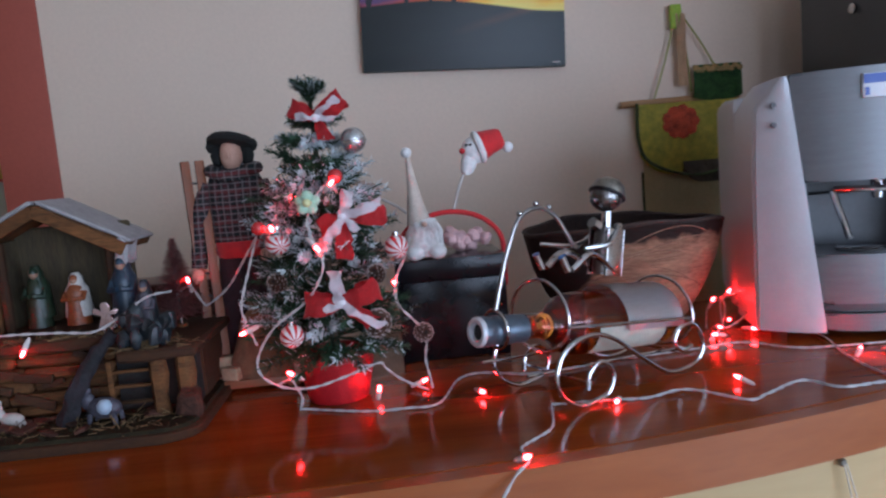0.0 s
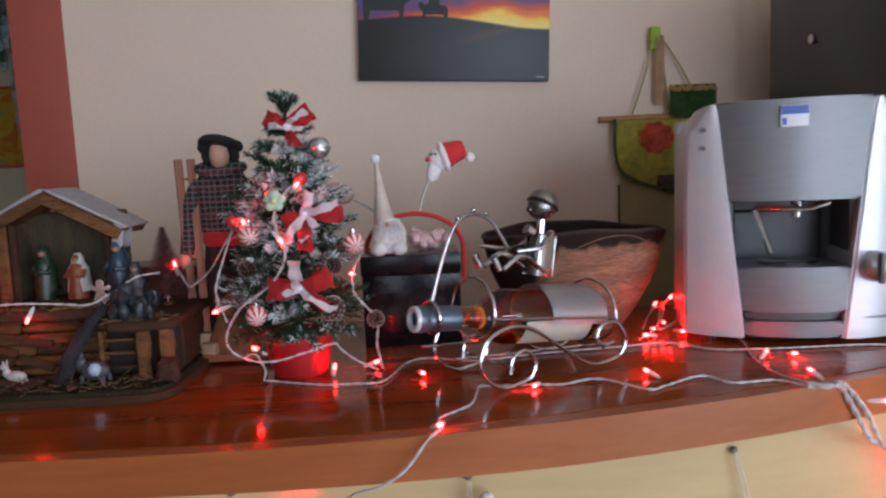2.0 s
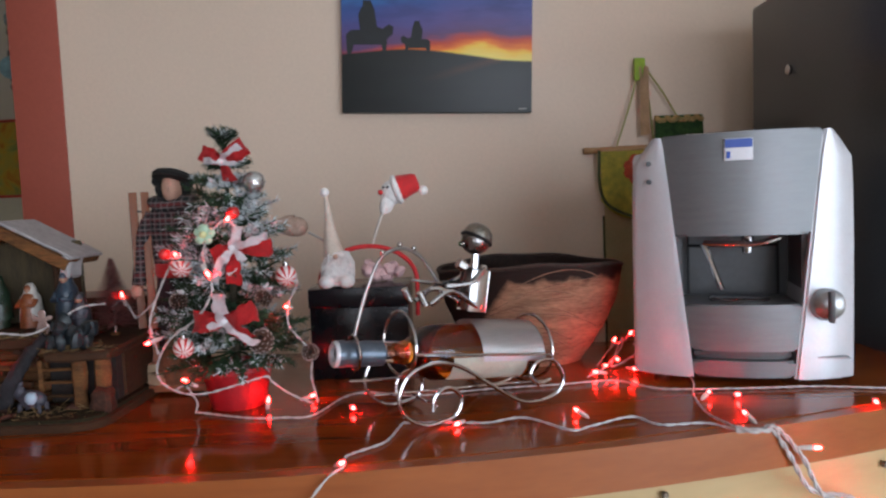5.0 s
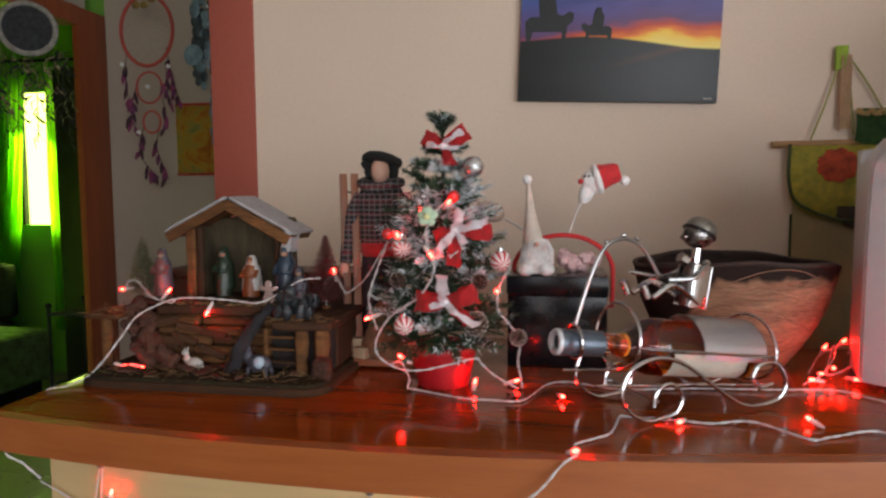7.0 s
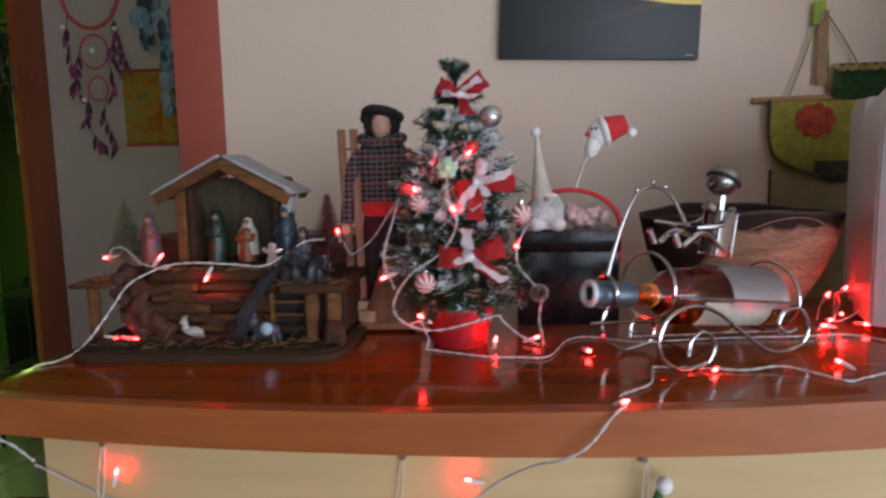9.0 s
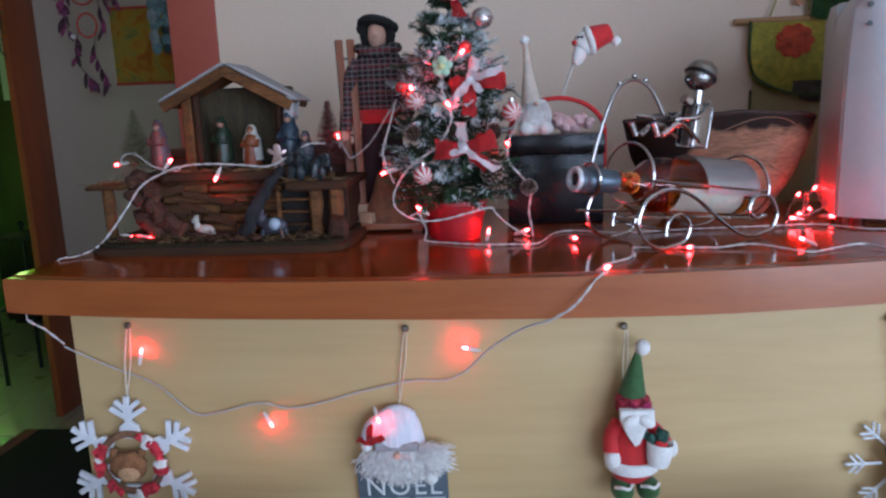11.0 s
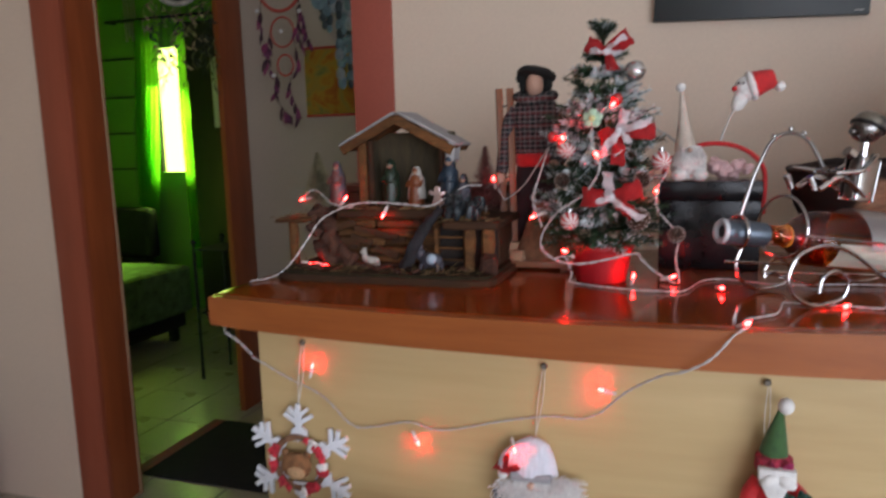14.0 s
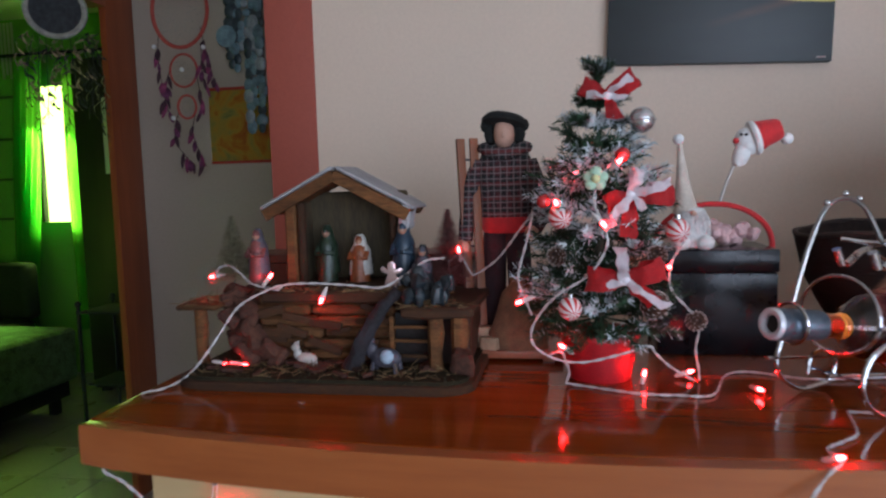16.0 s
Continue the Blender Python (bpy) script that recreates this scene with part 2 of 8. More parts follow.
def tube(bm, points, r, seg=8, closed=False, taper=None):
    """A round rod of radius r along the points."""
    pts = [Vector(q) for q in points]
    n = len(pts)
    rings = []
    up = Vector((0, 0, 1))
    for i, p in enumerate(pts):
        d = (pts[(i + 1) % n] if (closed or i < n - 1) else p) - (pts[i - 1] if (closed or i) else p)
        d = d.normalized() if d.length > 1e-9 else Vector((1, 0, 0))
        side = d.cross(up)
        if side.length < 0.05:
            side = d.cross(Vector((1, 0, 0)))
        side.normalize()
        up = side.cross(d).normalized()
        rr = r * (taper(i / max(1, n - 1)) if taper else 1)
        rings.append([bm.verts.new(p + rr * (math.cos(a) * side + math.sin(a) * up)) for a in (2 * math.pi * k / seg for k in range(seg))])
    for i in range(n if closed else n - 1):
        a, b = rings[i], rings[(i + 1) % n]
        for k in range(seg):
            bm.faces.new((a[k], a[(k + 1) % seg], b[(k + 1) % seg], b[k]))
    if not closed:
        bm.faces.new(rings[0])
        bm.faces.new(rings[-1])
    return bm


def strip(bm, points, width, normal, thick=0.0006):
    """A flat band along the points, with a little thickness; normal(t) is the way that it faces."""
    pts = [Vector(q) for q in points]
    n = len(pts)
    rows = []
    for i, p in enumerate(pts):
        d = (pts[min(n - 1, i + 1)] - pts[max(0, i - 1)]).normalized()
        nn = Vector(normal(i / (n - 1))).normalized()
        s = d.cross(nn).normalized()
        w = width(i / (n - 1)) if callable(width) else width
        rows.append([bm.verts.new(p + s * w * a + nn * thick * b) for a, b in ((-0.5, -0.5), (0.5, -0.5), (0.5, 0.5), (-0.5, 0.5))])
    for a, b in zip(rows, rows[1:]):
        for k in range(4):
            bm.faces.new((a[k], a[(k + 1) % 4], b[(k + 1) % 4], b[k]))
    bm.faces.new(rows[0])
    bm.faces.new(rows[-1])
    return bm


def prism(bm, outline, z0, z1, bevel=0.0, m=None):
    """An upright slab with the given outline in x and y."""
    low = [bm.verts.new((x, y, z0)) for x, y in outline]
    top = [bm.verts.new((x, y, z1)) for x, y in outline]
    fs = [bm.faces.new(low[::-1]), bm.faces.new(top)]
    n = len(low)
    for i in range(n):
        fs.append(bm.faces.new((low[i], low[(i + 1) % n], top[(i + 1) % n], top[i])))
    if m is not None:
        bmesh.ops.transform(bm, matrix=m, verts=low + top)
    if bevel:
        bmesh.ops.bevel(bm, geom=list(set(fs[0].edges) | set(fs[1].edges)), offset=bevel, segments=2, profile=0.6, affect="EDGES")
    return bm


def setting(name, bm, material, label, category, smooth=30):
    ob = solo(name, bm, material, label, category, kind="structure", smooth=smooth)
    return ob


B = bmesh.new

# ---------------------------------------------------------------- the rooms
CEIL = 2.6
TOP = 1.072          # counter's upper face
setting("floor", box(B(), -5.2, 2.75, -2.75, 5.3, -0.12, -0.006), GROUT, "grey grouted concrete floor bed under cream tiles", "floor")
setting("ceiling", box(B(), -5.2, 2.75, -2.75, 5.3, CEIL, CEIL + 0.15), PLASTER, "plain white painted ceiling", "ceiling")
bm = B()
box(bm, -0.76, 2.6, 1.70, 1.88, 0, CEIL)
setting("wall_north", bm, CREAM, "smooth cream painted wall behind the counter", "wall")
bm = B()
box(bm, -0.892, -0.76, 1.696, 1.884, 0, CEIL, 0.006)
setting("wall_end_pillar", bm, TERRA, "terracotta red painted end of the cream wall", "pillar")
bm = B()
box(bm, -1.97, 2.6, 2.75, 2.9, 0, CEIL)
setting("wall_passage", bm, SHADED_BEIGE, "beige passage wall with shade put into its tone, hung with ornaments", "wall")
bm = B()
box(bm, -5.0, -1.997, 1.60, 1.78, 0, CEIL)
setting("wall_west_front", bm, CREAM, "cream pink painted wall beside the bedroom doorway", "wall")
bm = B()
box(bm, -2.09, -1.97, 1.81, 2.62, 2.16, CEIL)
setting("wall_over_doorway", bm, SHADED_BEIGE, "beige wall above the bedroom doorway with shade put into its tone", "wall")
bm = B()
box(bm, -5.0, -4.85, -2.6, 1.60, 0, CEIL)
setting("wall_west", bm, CREAM, "plain cream painted side wall", "wall")
# east wall with its window opening, south wall with its own
bm = B()
box(bm, 2.6, 2.75, -2.6, -2.2, 0, CEIL), box(bm, 2.6, 2.75, -0.7, 2.9, 0, CEIL)
box(bm, 2.6, 2.75, -2.2, -0.7, 0, 0.30), box(bm, 2.6, 2.75, -2.2, -0.7, 2.05, CEIL)
setting("wall_east", bm, CREAM, "cream painted wall with a window opening", "wall")
bm = B()
box(bm, -5.0, -0.68, -2.75, -2.6, 0, CEIL), box(bm, -0.12, 0.60, -2.75, -2.6, 0, CEIL), box(bm, 2.20, 2.75, -2.75, -2.6, 0, CEIL)
box(bm, -0.68, -0.12, -2.75, -2.6, 0, 1.0), box(bm, -0.68, -0.12, -2.75, -2.6, 2.2, CEIL)
box(bm, 0.60, 2.20, -2.75, -2.6, 0, 0.70), box(bm, 0.60, 2.20, -2.75, -2.6, 2.2, CEIL)
setting("wall_south", bm, CREAM, "cream painted wall with two window openings", "wall")
# bedroom shell
bm = B()
box(bm, -5.0, -3.95, 4.45, 4.5, 0, CEIL), box(bm, -3.57, -1.97, 4.45, 4.5, 0, CEIL)
box(bm, -3.95, -3.57, 4.45, 4.5, 0, 1.13), box(bm, -3.95, -3.57, 4.45, 4.5, 2.12, CEIL)
setting("wall_bedroom_north", bm, GREENWALL, "green painted bedroom wall with a tall narrow window", "wall")
setting("wall_bedroom_west", box(B(), -5.0, -4.85, 1.78, 4.45, 0, CEIL), GREENWALL, "green painted bedroom side wall", "wall")
setting("wall_bedroom_east", box(B(), -2.09, -1.973, 2.75, 4.45, 0, CEIL), GREENWALL, "green painted bedroom side wall", "wall")

# doorway: cladding on the near corner, jambs, head
door = thing("door_1", "red-brown stained wooden frame of the open bedroom doorway", "door frame", at=(-1.97, 2.2, 0), kind="structure")
# same frame wood; the daylight on this face is put into its colour
part("casing", box(B(), -0.025, 0.10, -0.62, -0.60, 0, 2.2, 0.003), wood("lit_tone_casing_wood", (0.34, 0.085, 0.045), (0.25, 0.06, 0.03), 0.4, 0.1, 2.5, 2), door)
part("jamb", box(B(), -0.026, 0.098, -0.5995, -0.455, 0, 2.2, 0.004), DOORWOOD, door)
part("jamb_lining", box(B(), -0.12, 0.012, -0.4195, -0.39, 0, 2.16, 0.004), DOORWOOD, door)
part("jamb", box(B(), -0.024, 0.006, 0.36, 0.545, 0, 2.16, 0.004), DOORWOOD, door)
part("head", box(B(), -0.118, 0.014, -0.39, 0.36, 2.08, 2.16, 0.004), DOORWOOD, door)
part("stop", box(B(), -0.09, -0.06, -0.388, -0.374, 0, 2.08, 0.002), DOORWOOD, door)
cable = B()
tube(cable, [(0.102, -0.472, 0.012), (0.103, -0.470, 1.0), (0.102, -0.474, 2.15)], 0.004, 6)
tube(cable, spline([(0.102, -0.472, 0.012), (0.108, -0.56, 0.008), (0.096, -0.628, 0.006), (0.0, -0.630, 0.006), (-0.06, -0.612, 0.006)], 5), 0.004, 6)
part("stapled_cable", cable, mat("cream_cable", (0.36, 0.24, 0.14), 0.6), door, "thin cream cable run up the jamb")

# ---------------------------------------------------------------- the bar counter


def front(x):
    return 0.585 + 0.18 * (x + 0.15) ** 2


def panel_y(x):
    return 0.668 + 0.12 * (x + 0.15) ** 2


XL, XR, YB = -0.655, 1.35, 1.20
bar = thing("bar_counter", "varnished red-brown wooden bar counter with a bowed front", "counter", at=(0, 0, 0))
xs = [XL + (XR - XL) * i / 48 for i in range(49)]
bm = B()
prism(bm, [(x, front(x) + 0.02) for x in xs] + [(XR, YB), (XL, YB)], TOP - 0.046, TOP, 0.004)
part("worktop", bm, COUNTER, bar, "glossy varnished red-brown wooden top", 30)
bm = B()
prism(bm, [(x, front(x)) for x in xs] + [(x, front(x) + 0.0195) for x in xs[::-1]], TOP - 0.054, TOP - 0.0012, 0.004)
for v in bm.verts:
    if v.co.z < TOP - 0.04:
        v.co.z += 0.007 * max(0.0, min(1.0, (0.25 - v.co.x) / 0.45))
part("edge_band", bm, EDGE, bar, "lighter wooden band along the bowed front edge", 30)
xp = [-0.612 + (XR - 0.03 + 0.612) * i / 40 for i in range(41)]
bm = B()
prism(bm, [(x, panel_y(x)) for x in xp] + [(x, panel_y(x) + 0.015) for x in xp[::-1]], 0.02, TOP - 0.0465, 0.001)
part("front_panel", bm, PLY, bar, "pale plywood sheet bent along the front", 30)
part("end_panel", box(B(), -0.612, -0.595, panel_y(-0.61) + 0.016, YB - 0.06, 0.0, TOP - 0.0545, 0.002), PLY, bar)
part("end_panel", box(B(), XR - 0.05, XR - 0.033, panel_y(XR - 0.04) + 0.016, YB - 0.06, 0.0, TOP - 0.0545, 0.002), PLY, bar)
part("back_panel", box(B(), -0.594, XR - 0.051, YB - 0.078, YB - 0.061, 0.0, TOP - 0.0545, 0.002), PLY, bar)
part("plinth", box(B(), -0.59, XR - 0.055, 0.98, YB - 0.08, 0.0, 0.08, 0.002), STOOLWOOD, bar)
for x, z in ((-0.523, 0.992), (-0.14, 0.989), (0.141, 0.986), (0.489, 0.981), (0.80, 0.985)):
    bm = B()
    m = pose(x, panel_y(x), z, 90)
    lathe(bm, [(0.0, 0.009), (0.003, 0.009), (0.0048, 0.007), (0.005, 0.005), (0.0022, 0.004), (0.0022, -0.006), (0, -0.006)], 12, m)
    part("screw", bm, SCREW, bar, "dull round-headed screw")

# ---------------------------------------------------------------- wall things
FRIDGE = mat("dark_grey_fridge_enamel", (0.046, 0.047, 0.049), 0.3, 0.2, scale=3, vary=0.1, fine=60)
fr = thing("fridge", "tall dark grey enamelled fridge standing beyond the counter", "fridge", at=(1.30, 1.24, 0))
part("body", box(B(), -0.34, 0.33, -0.26, 0.28, 0.04, 1.775, 0.012), FRIDGE, fr)
part("door", box(B(), -0.34, 0.33, -0.325, -0.268, 0.06, 1.773, 0.012), FRIDGE, fr)
part("hinge_cap", lathe(B(), [(0, 0), (0.010, 0), (0.010, 0.006), (0, 0.008)], 12, pose(-0.341, 0.096, 1.60, 0, -90)), STEEL, fr, "small bright metal cap")
for sx in (-0.28, 0.28):
    for sy in (-0.22, 0.24):
        part("foot", lathe(B(), [(0, 0), (0.02, 0), (0.02, 0.04), (0, 0.04)], 10, pose(sx, sy, 0)), BLACKMETAL, fr)

# painting: canvas with a sunset, painted in smooth bands from its own height and width


def sunset_material():
    m = bpy.data.materials.new("sunset_painting")
    m.use_nodes = True
    t = m.node_tree
    b = t.nodes["Principled BSDF"]
    b.inputs["Roughness"].default_value = 0.45
    N, L = t.nodes, t.links

    def val(op, a, c, clamp=False):
        n = N.new("ShaderNodeMath")
        n.operation, n.use_clamp = op, clamp
        for k, q in enumerate((a, c)):
            if isinstance(q, (int, float)):
                n.inputs[k].default_value = q
            else:
                L.new(q, n.inputs[k])
        return n.outputs[0]

    tex = N.new("ShaderNodeTexCoord")
    sep = N.new("ShaderNodeSeparateXYZ")
    L.new(tex.outputs["Object"], sep.inputs[0])
    x, z = sep.outputs[0], sep.outputs[2]
    brush = N.new("ShaderNodeTexNoise")
    mp = N.new("ShaderNodeMapping")
    mp.inputs["Scale"].default_value = (7, 1, 26)
    L.new(tex.outputs["Object"], mp.inputs[0])
    L.new(mp.outputs[0], brush.inputs["Vector"])
    brush.inputs["Scale"].default_value, brush.inputs["Detail"].default_value = 1.0, 5
    wob = val("MULTIPLY", val("SUBTRACT", brush.outputs[0], 0.5), 0.10)
    # sun glow: height over the horizon, stretched by the distance from the sun
    dx = val("ABSOLUTE", val("SUBTRACT", x, 0.125), 0)
    glow = val("ADD", val("SUBTRACT", z, 0.148), val("MULTIPLY", dx, 0.12))
    glow = val("ADD", glow, val("MULTIPLY", wob, 0.7))
    ramp = N.new("ShaderNodeValToRGB")
    els = ramp.color_ramp.elements
    els[0].position, els[0].color = 0.0, (0.9, 0.72, 0.16, 1)
    els[1].position, els[1].color = 1.0, (0.05, 0.20, 0.52, 1)
    for pos, col in ((0.06, (0.95, 0.60, 0.06)), (0.10, (0.85, 0.22, 0.02)), (0.17, (0.55, 0.07, 0.03)), (0.25, (0.13, 0.07, 0.17)), (0.42, (0.11, 0.10, 0.30)), (0.62, (0.06, 0.11, 0.34)), (0.78, (0.05, 0.20, 0.50))):
        e = els.new(pos)
        e.color = (*col, 1)
    L.new(val("MULTIPLY", glow, 4.0), ramp.inputs[0])
    # the dark land below a gently rolling horizon
    hill = val("ADD", 0.150, val("MULTIPLY", val("SINE", val("ADD", val("MULTIPLY", x, 11.0), 2.2), 0), 0.011))
    hill = val("SUBTRACT", hill, val("MULTIPLY", x, 0.03))
    land = val("MULTIPLY", val("SUBTRACT", hill, val("ADD", z, val("MULTIPLY", wob, 0.05))), 220, True)
    landcol = N.new("ShaderNodeValToRGB")
    landcol.color_ramp.elements[0].color, landcol.color_ramp.elements[1].color = (0.008, 0.010, 0.013, 1), (0.016, 0.024, 0.022, 1)
    L.new(brush.outputs[0], landcol.inputs[0])
    # a track of orange light across the land
    tr = val("SUBTRACT", z, val("ADD", 0.093, val("MULTIPLY", x, 0.28)))
    track = val("SUBTRACT", 1.0, val("MULTIPLY", val("ABSOLUTE", tr, 0), 70), True)
    track = val("MULTIPLY", track, val("MULTIPLY", val("ADD", x, 0.04), 5, True), True)
    track = val("MULTIPLY", track, val("SUBTRACT", brush.outputs[0], 0.2), True)
    mix1 = N.new("ShaderNodeMix")
    mix1.data_type = "RGBA"
    L.new(track, mix1.inputs[0])
    L.new(landcol.outputs[0], mix1.inputs[6])
    mix1.inputs[7].default_value = (0.24, 0.07, 0.02, 1)
    # violet cloud streaks across the blue, fading towards the glow
    cl = N.new("ShaderNodeTexNoise")
    cmap = N.new("ShaderNodeMapping")
    cmap.inputs["Scale"].default_value = (9, 1, 34)
    cmap.inputs["Rotation"].default_value = (0, radians(7), 0)
    L.new(tex.outputs["Object"], cmap.inputs[0])
    L.new(cmap.outputs[0], cl.inputs["Vector"])
    cl.inputs["Scale"].default_value, cl.inputs["Detail"].default_value = 1.0, 6
    streak = val("MULTIPLY", val("SUBTRACT", cl.outputs[0], 0.47), 6.0, True)
    streak = val("MULTIPLY", streak, val("MULTIPLY", val("SUBTRACT", z, 0.185), 9.0, True), True)
    clouds = N.new("ShaderNodeMix")
    clouds.data_type = "RGBA"
    L.new(val("MULTIPLY", streak, 0.72), clouds.inputs[0])
    L.new(ramp.outputs[0], clouds.inputs[6])
    clouds.inputs[7].default_value = (0.045, 0.05, 0.15, 1)
    mix = N.new("ShaderNodeMix")
    mix.data_type = "RGBA"
    L.new(land, mix.inputs[0])
    L.new(clouds.outputs[2], mix.inputs[6])
    L.new(mix1.outputs[2], mix.inputs[7])
    L.new(mix.outputs[2], b.inputs["Base Color"])
    bp = N.new("ShaderNodeBump")
    bp.inputs["Distance"].default_value = 0.0006
    L.new(brush.outputs[0], bp.inputs["Height"])
    L.new(bp.outputs[0], b.inputs["Normal"])
    return m


pic = thing("painting", "unframed canvas painting of a sunset behind dark hills", "painting", at=(0.217, 1.676, 1.584))
part("canvas", box(B(), -0.245, 0.245, 0.0, 0.022, 0.0, 0.44, 0.002), sunset_material(), pic)
INK = mat("dark_painted_silhouette", (0.012, 0.016, 0.018), 0.5, scale=40, vary=0.2)


def rider_shape(s, x, z):
    """A flat dark painted mass: a low body with a tall lump on it."""
    pts = [(-0.055, 0.0), (-0.058, 0.05), (-0.045, 0.062), (-0.022, 0.062), (-0.026, 0.10), (-0.018, 0.118), (-0.014, 0.123), (-0.014, 0.136), (0.006, 0.136),
           (0.008, 0.122), (0.016, 0.112), (0.022, 0.07), (0.036, 0.064), (0.052, 0.076), (0.064, 0.07), (0.062, 0.05), (0.048, 0.04), (0.044, 0.0), (0.036, 0.0),
           (0.034, 0.025), (-0.038, 0.025), (-0.045, 0.0)]
    bm = B()
    vs = [bm.verts.new((x + s * a, -0.0012, z + abs(s) * c)) for a, c in pts]
    bm.faces.new(vs)
    bmesh.ops.triangulate(bm, faces=bm.faces[:])
    return bm


part("painted_shape", rider_shape(1.0, -0.175, 0.148), INK, pic, "dark silhouette painted on the canvas", 0)
part("painted_shape", rider_shape(-0.62, -0.052, 0.148), INK, pic, "smaller dark silhouette painted on the canvas", 0)
part("signature_bar", box(B(), 0.212, 0.232, -0.0012, -0.0002, 0.008, 0.011), mat("pale_paint_mark", (0.4, 0.38, 0.35), 0.6), pic)
pic.rotation_euler = (0, radians(2.2), 0)

# cloth banner with a rod, apron bag and basket of green on the wall
BANNER = mat("yellow_green_printed_cloth", (0.60, 0.48, 0.07), 0.9, scale=14, vary=0.3, fine=5, bump=0.0008, dark=(0.30, 0.31, 0.06))
PALEBAN = mat("pale_canvas_cloth", (0.60, 0.48, 0.25), 0.9, scale=10, vary=0.1, fine=30, bump=0.0008)
DKGREEN = mat("dark_green_binding", (0.05, 0.065, 0.02), 0.9, scale=40, vary=0.2)
ban = thing("wall_banner", "yellow cloth pocket banner with a red flower on a wooden rod", "banner", at=(0.76, 1.69, 1.47))


def sheet(x0, x1, z0, z1, y, sag, nx=10, nz=10, round_low=0.0):
    """A hanging cloth with soft folds and a rounded lower hem."""
    bm = B()
    g = []
    for j in range(nz + 1):
        v = j / nz
        row = []
        for i in range(nx + 1):
            u = i / nx
            low = z0 + round_low * (2 * u - 1) ** 4
            row.append(bm.verts.new((x0 + (x1 - x0) * u, y - sag * math.sin(u * 9.0 + v * 1.3) * (1 - 0.7 * v) - sag * 0.6 * math.sin(math.pi * (1 - v)), low + (z1 - low) * v)))
        g.append(row)
    for j in range(nz):
        for i in range(nx):
            bm.faces.new((g[j][i], g[j][i + 1], g[j + 1][i + 1], g[j + 1][i]))
    bmesh.ops.solidify(bm, geom=bm.faces[:], thickness=0.0015)
    return bm


part("rod", tube(B(), [(-0.165, -0.006, 0.0), (0.14, -0.006, 0.004)], 0.0085, 10), wood("pale_rod_wood", (0.42, 0.23, 0.09), (0.3, 0.15, 0.05), 0.5), ban)
part("back_cloth", sheet(-0.115, 0.13, -0.62, 0.0, -0.005, 0.004, 10, 18), PALEBAN, ban, "pale plain canvas strip")
part("pocket", sheet(-0.125, 0.135, -0.18, -0.004, -0.016, 0.006, 12, 10, 0.05), BANNER, ban, "yellow printed pocket")
bm = B()
tube(bm, spline([(-0.127, -0.018, 0.0), (-0.128, -0.022, -0.09), (-0.105, -0.026, -0.145), (-0.02, -0.028, -0.181), (0.06, -0.028, -0.180), (0.13, -0.024, -0.14)], 6), 0.0042, 6)
tube(bm, [(-0.117, -0.008, -0.17), (-0.116, -0.008, -0.62)], 0.003, 6)
part("binding", bm, DKGREEN, ban, "dark green edge binding")
FLOWERRED = mat("printed_red_flower", (0.33, 0.045, 0.015), 0.9, scale=60, vary=0.3)
bm = B()
for k in range(9):
    a = 2 * math.pi * k / 9
    ball(bm, (-0.02 + 0.032 * math.cos(a), -0.024, -0.052 + 0.028 * math.sin(a)), 0.017, 8, (1, 0.16, 0.9))
ball(bm, (-0.02, -0.025, -0.052), 0.026, 10, (1, 0.16, 1))
part("flower_print", bm, FLOWERRED, ban, "faded red flower print")
part("tuck", sheet(-0.02, 0.13, -0.205, -0.15, -0.022, 0.008, 8, 5, 0.03), mat("grey_brown_lace", (0.11, 0.09, 0.065), 0.95, scale=40, vary=0.3), ban, "grey brown gathered cloth")

hang = thing("hanging_basket", "green woven wall basket hung by pale cords", "basket", at=(0.745, 1.69, 1.69))
part("loop", box(B(), -0.016, 0.012, -0.016, -0.004, -0.045, 0.012, 0.003), mat("lime_ribbon", (0.28, 0.40, 0.04), 0.8, scale=30, vary=0.15), hang, "lime green ribbon loop")
bm = B()
for a, c in (((0, -0.01, 0), (-0.065, -0.012, -0.21)), ((0.002, -0.012, 0), (0.03, -0.014, -0.2)), ((0.004, -0.01, 0), (0.095, -0.012, -0.145))):
    tube(bm, spline([a, tuple((p + q) / 2 + (0.004 if i == 0 else 0) for i, (p, q) in enumerate(zip(a, c))), c], 6), 0.0024, 6)
part("cord", bm, mat("olive_cord", (0.30, 0.28, 0.09), 0.9), hang)
part("strap", sheet(-0.004, 0.02, -0.185, -0.01, -0.016, 0.001, 3, 8), mat("peach_strap", (0.62, 0.42, 0.25), 0.9, scale=30), hang, "peach cloth strap")
GREENWEAVE = mat("green_woven_straw", (0.055, 0.12, 0.03), 0.9, scale=55, vary=0.4, fine=3, bump=0.002, dark=(0.02, 0.05, 0.02))
part("bag", sheet(0.03, 0.155, -0.225, -0.138, -0.022, 0.007, 10, 6, 0.01), GREENWEAVE, hang, "green woven straw pouch")
bm = B()
for k in range(14):
    ball(bm, (0.035 + 0.0085 * k + 0.002 * math.sin(k * 5), -0.03, -0.145 - 0.008 * math.sin(k * 2.1) ** 2), 0.009, 8, (1, 0.5, 0.8))
part("leaf_trim", bm, mat("orange_green_trim", (0.25, 0.13, 0.05), 0.9, scale=70, vary=0.5, dark=(0.05, 0.10, 0.03)), hang)

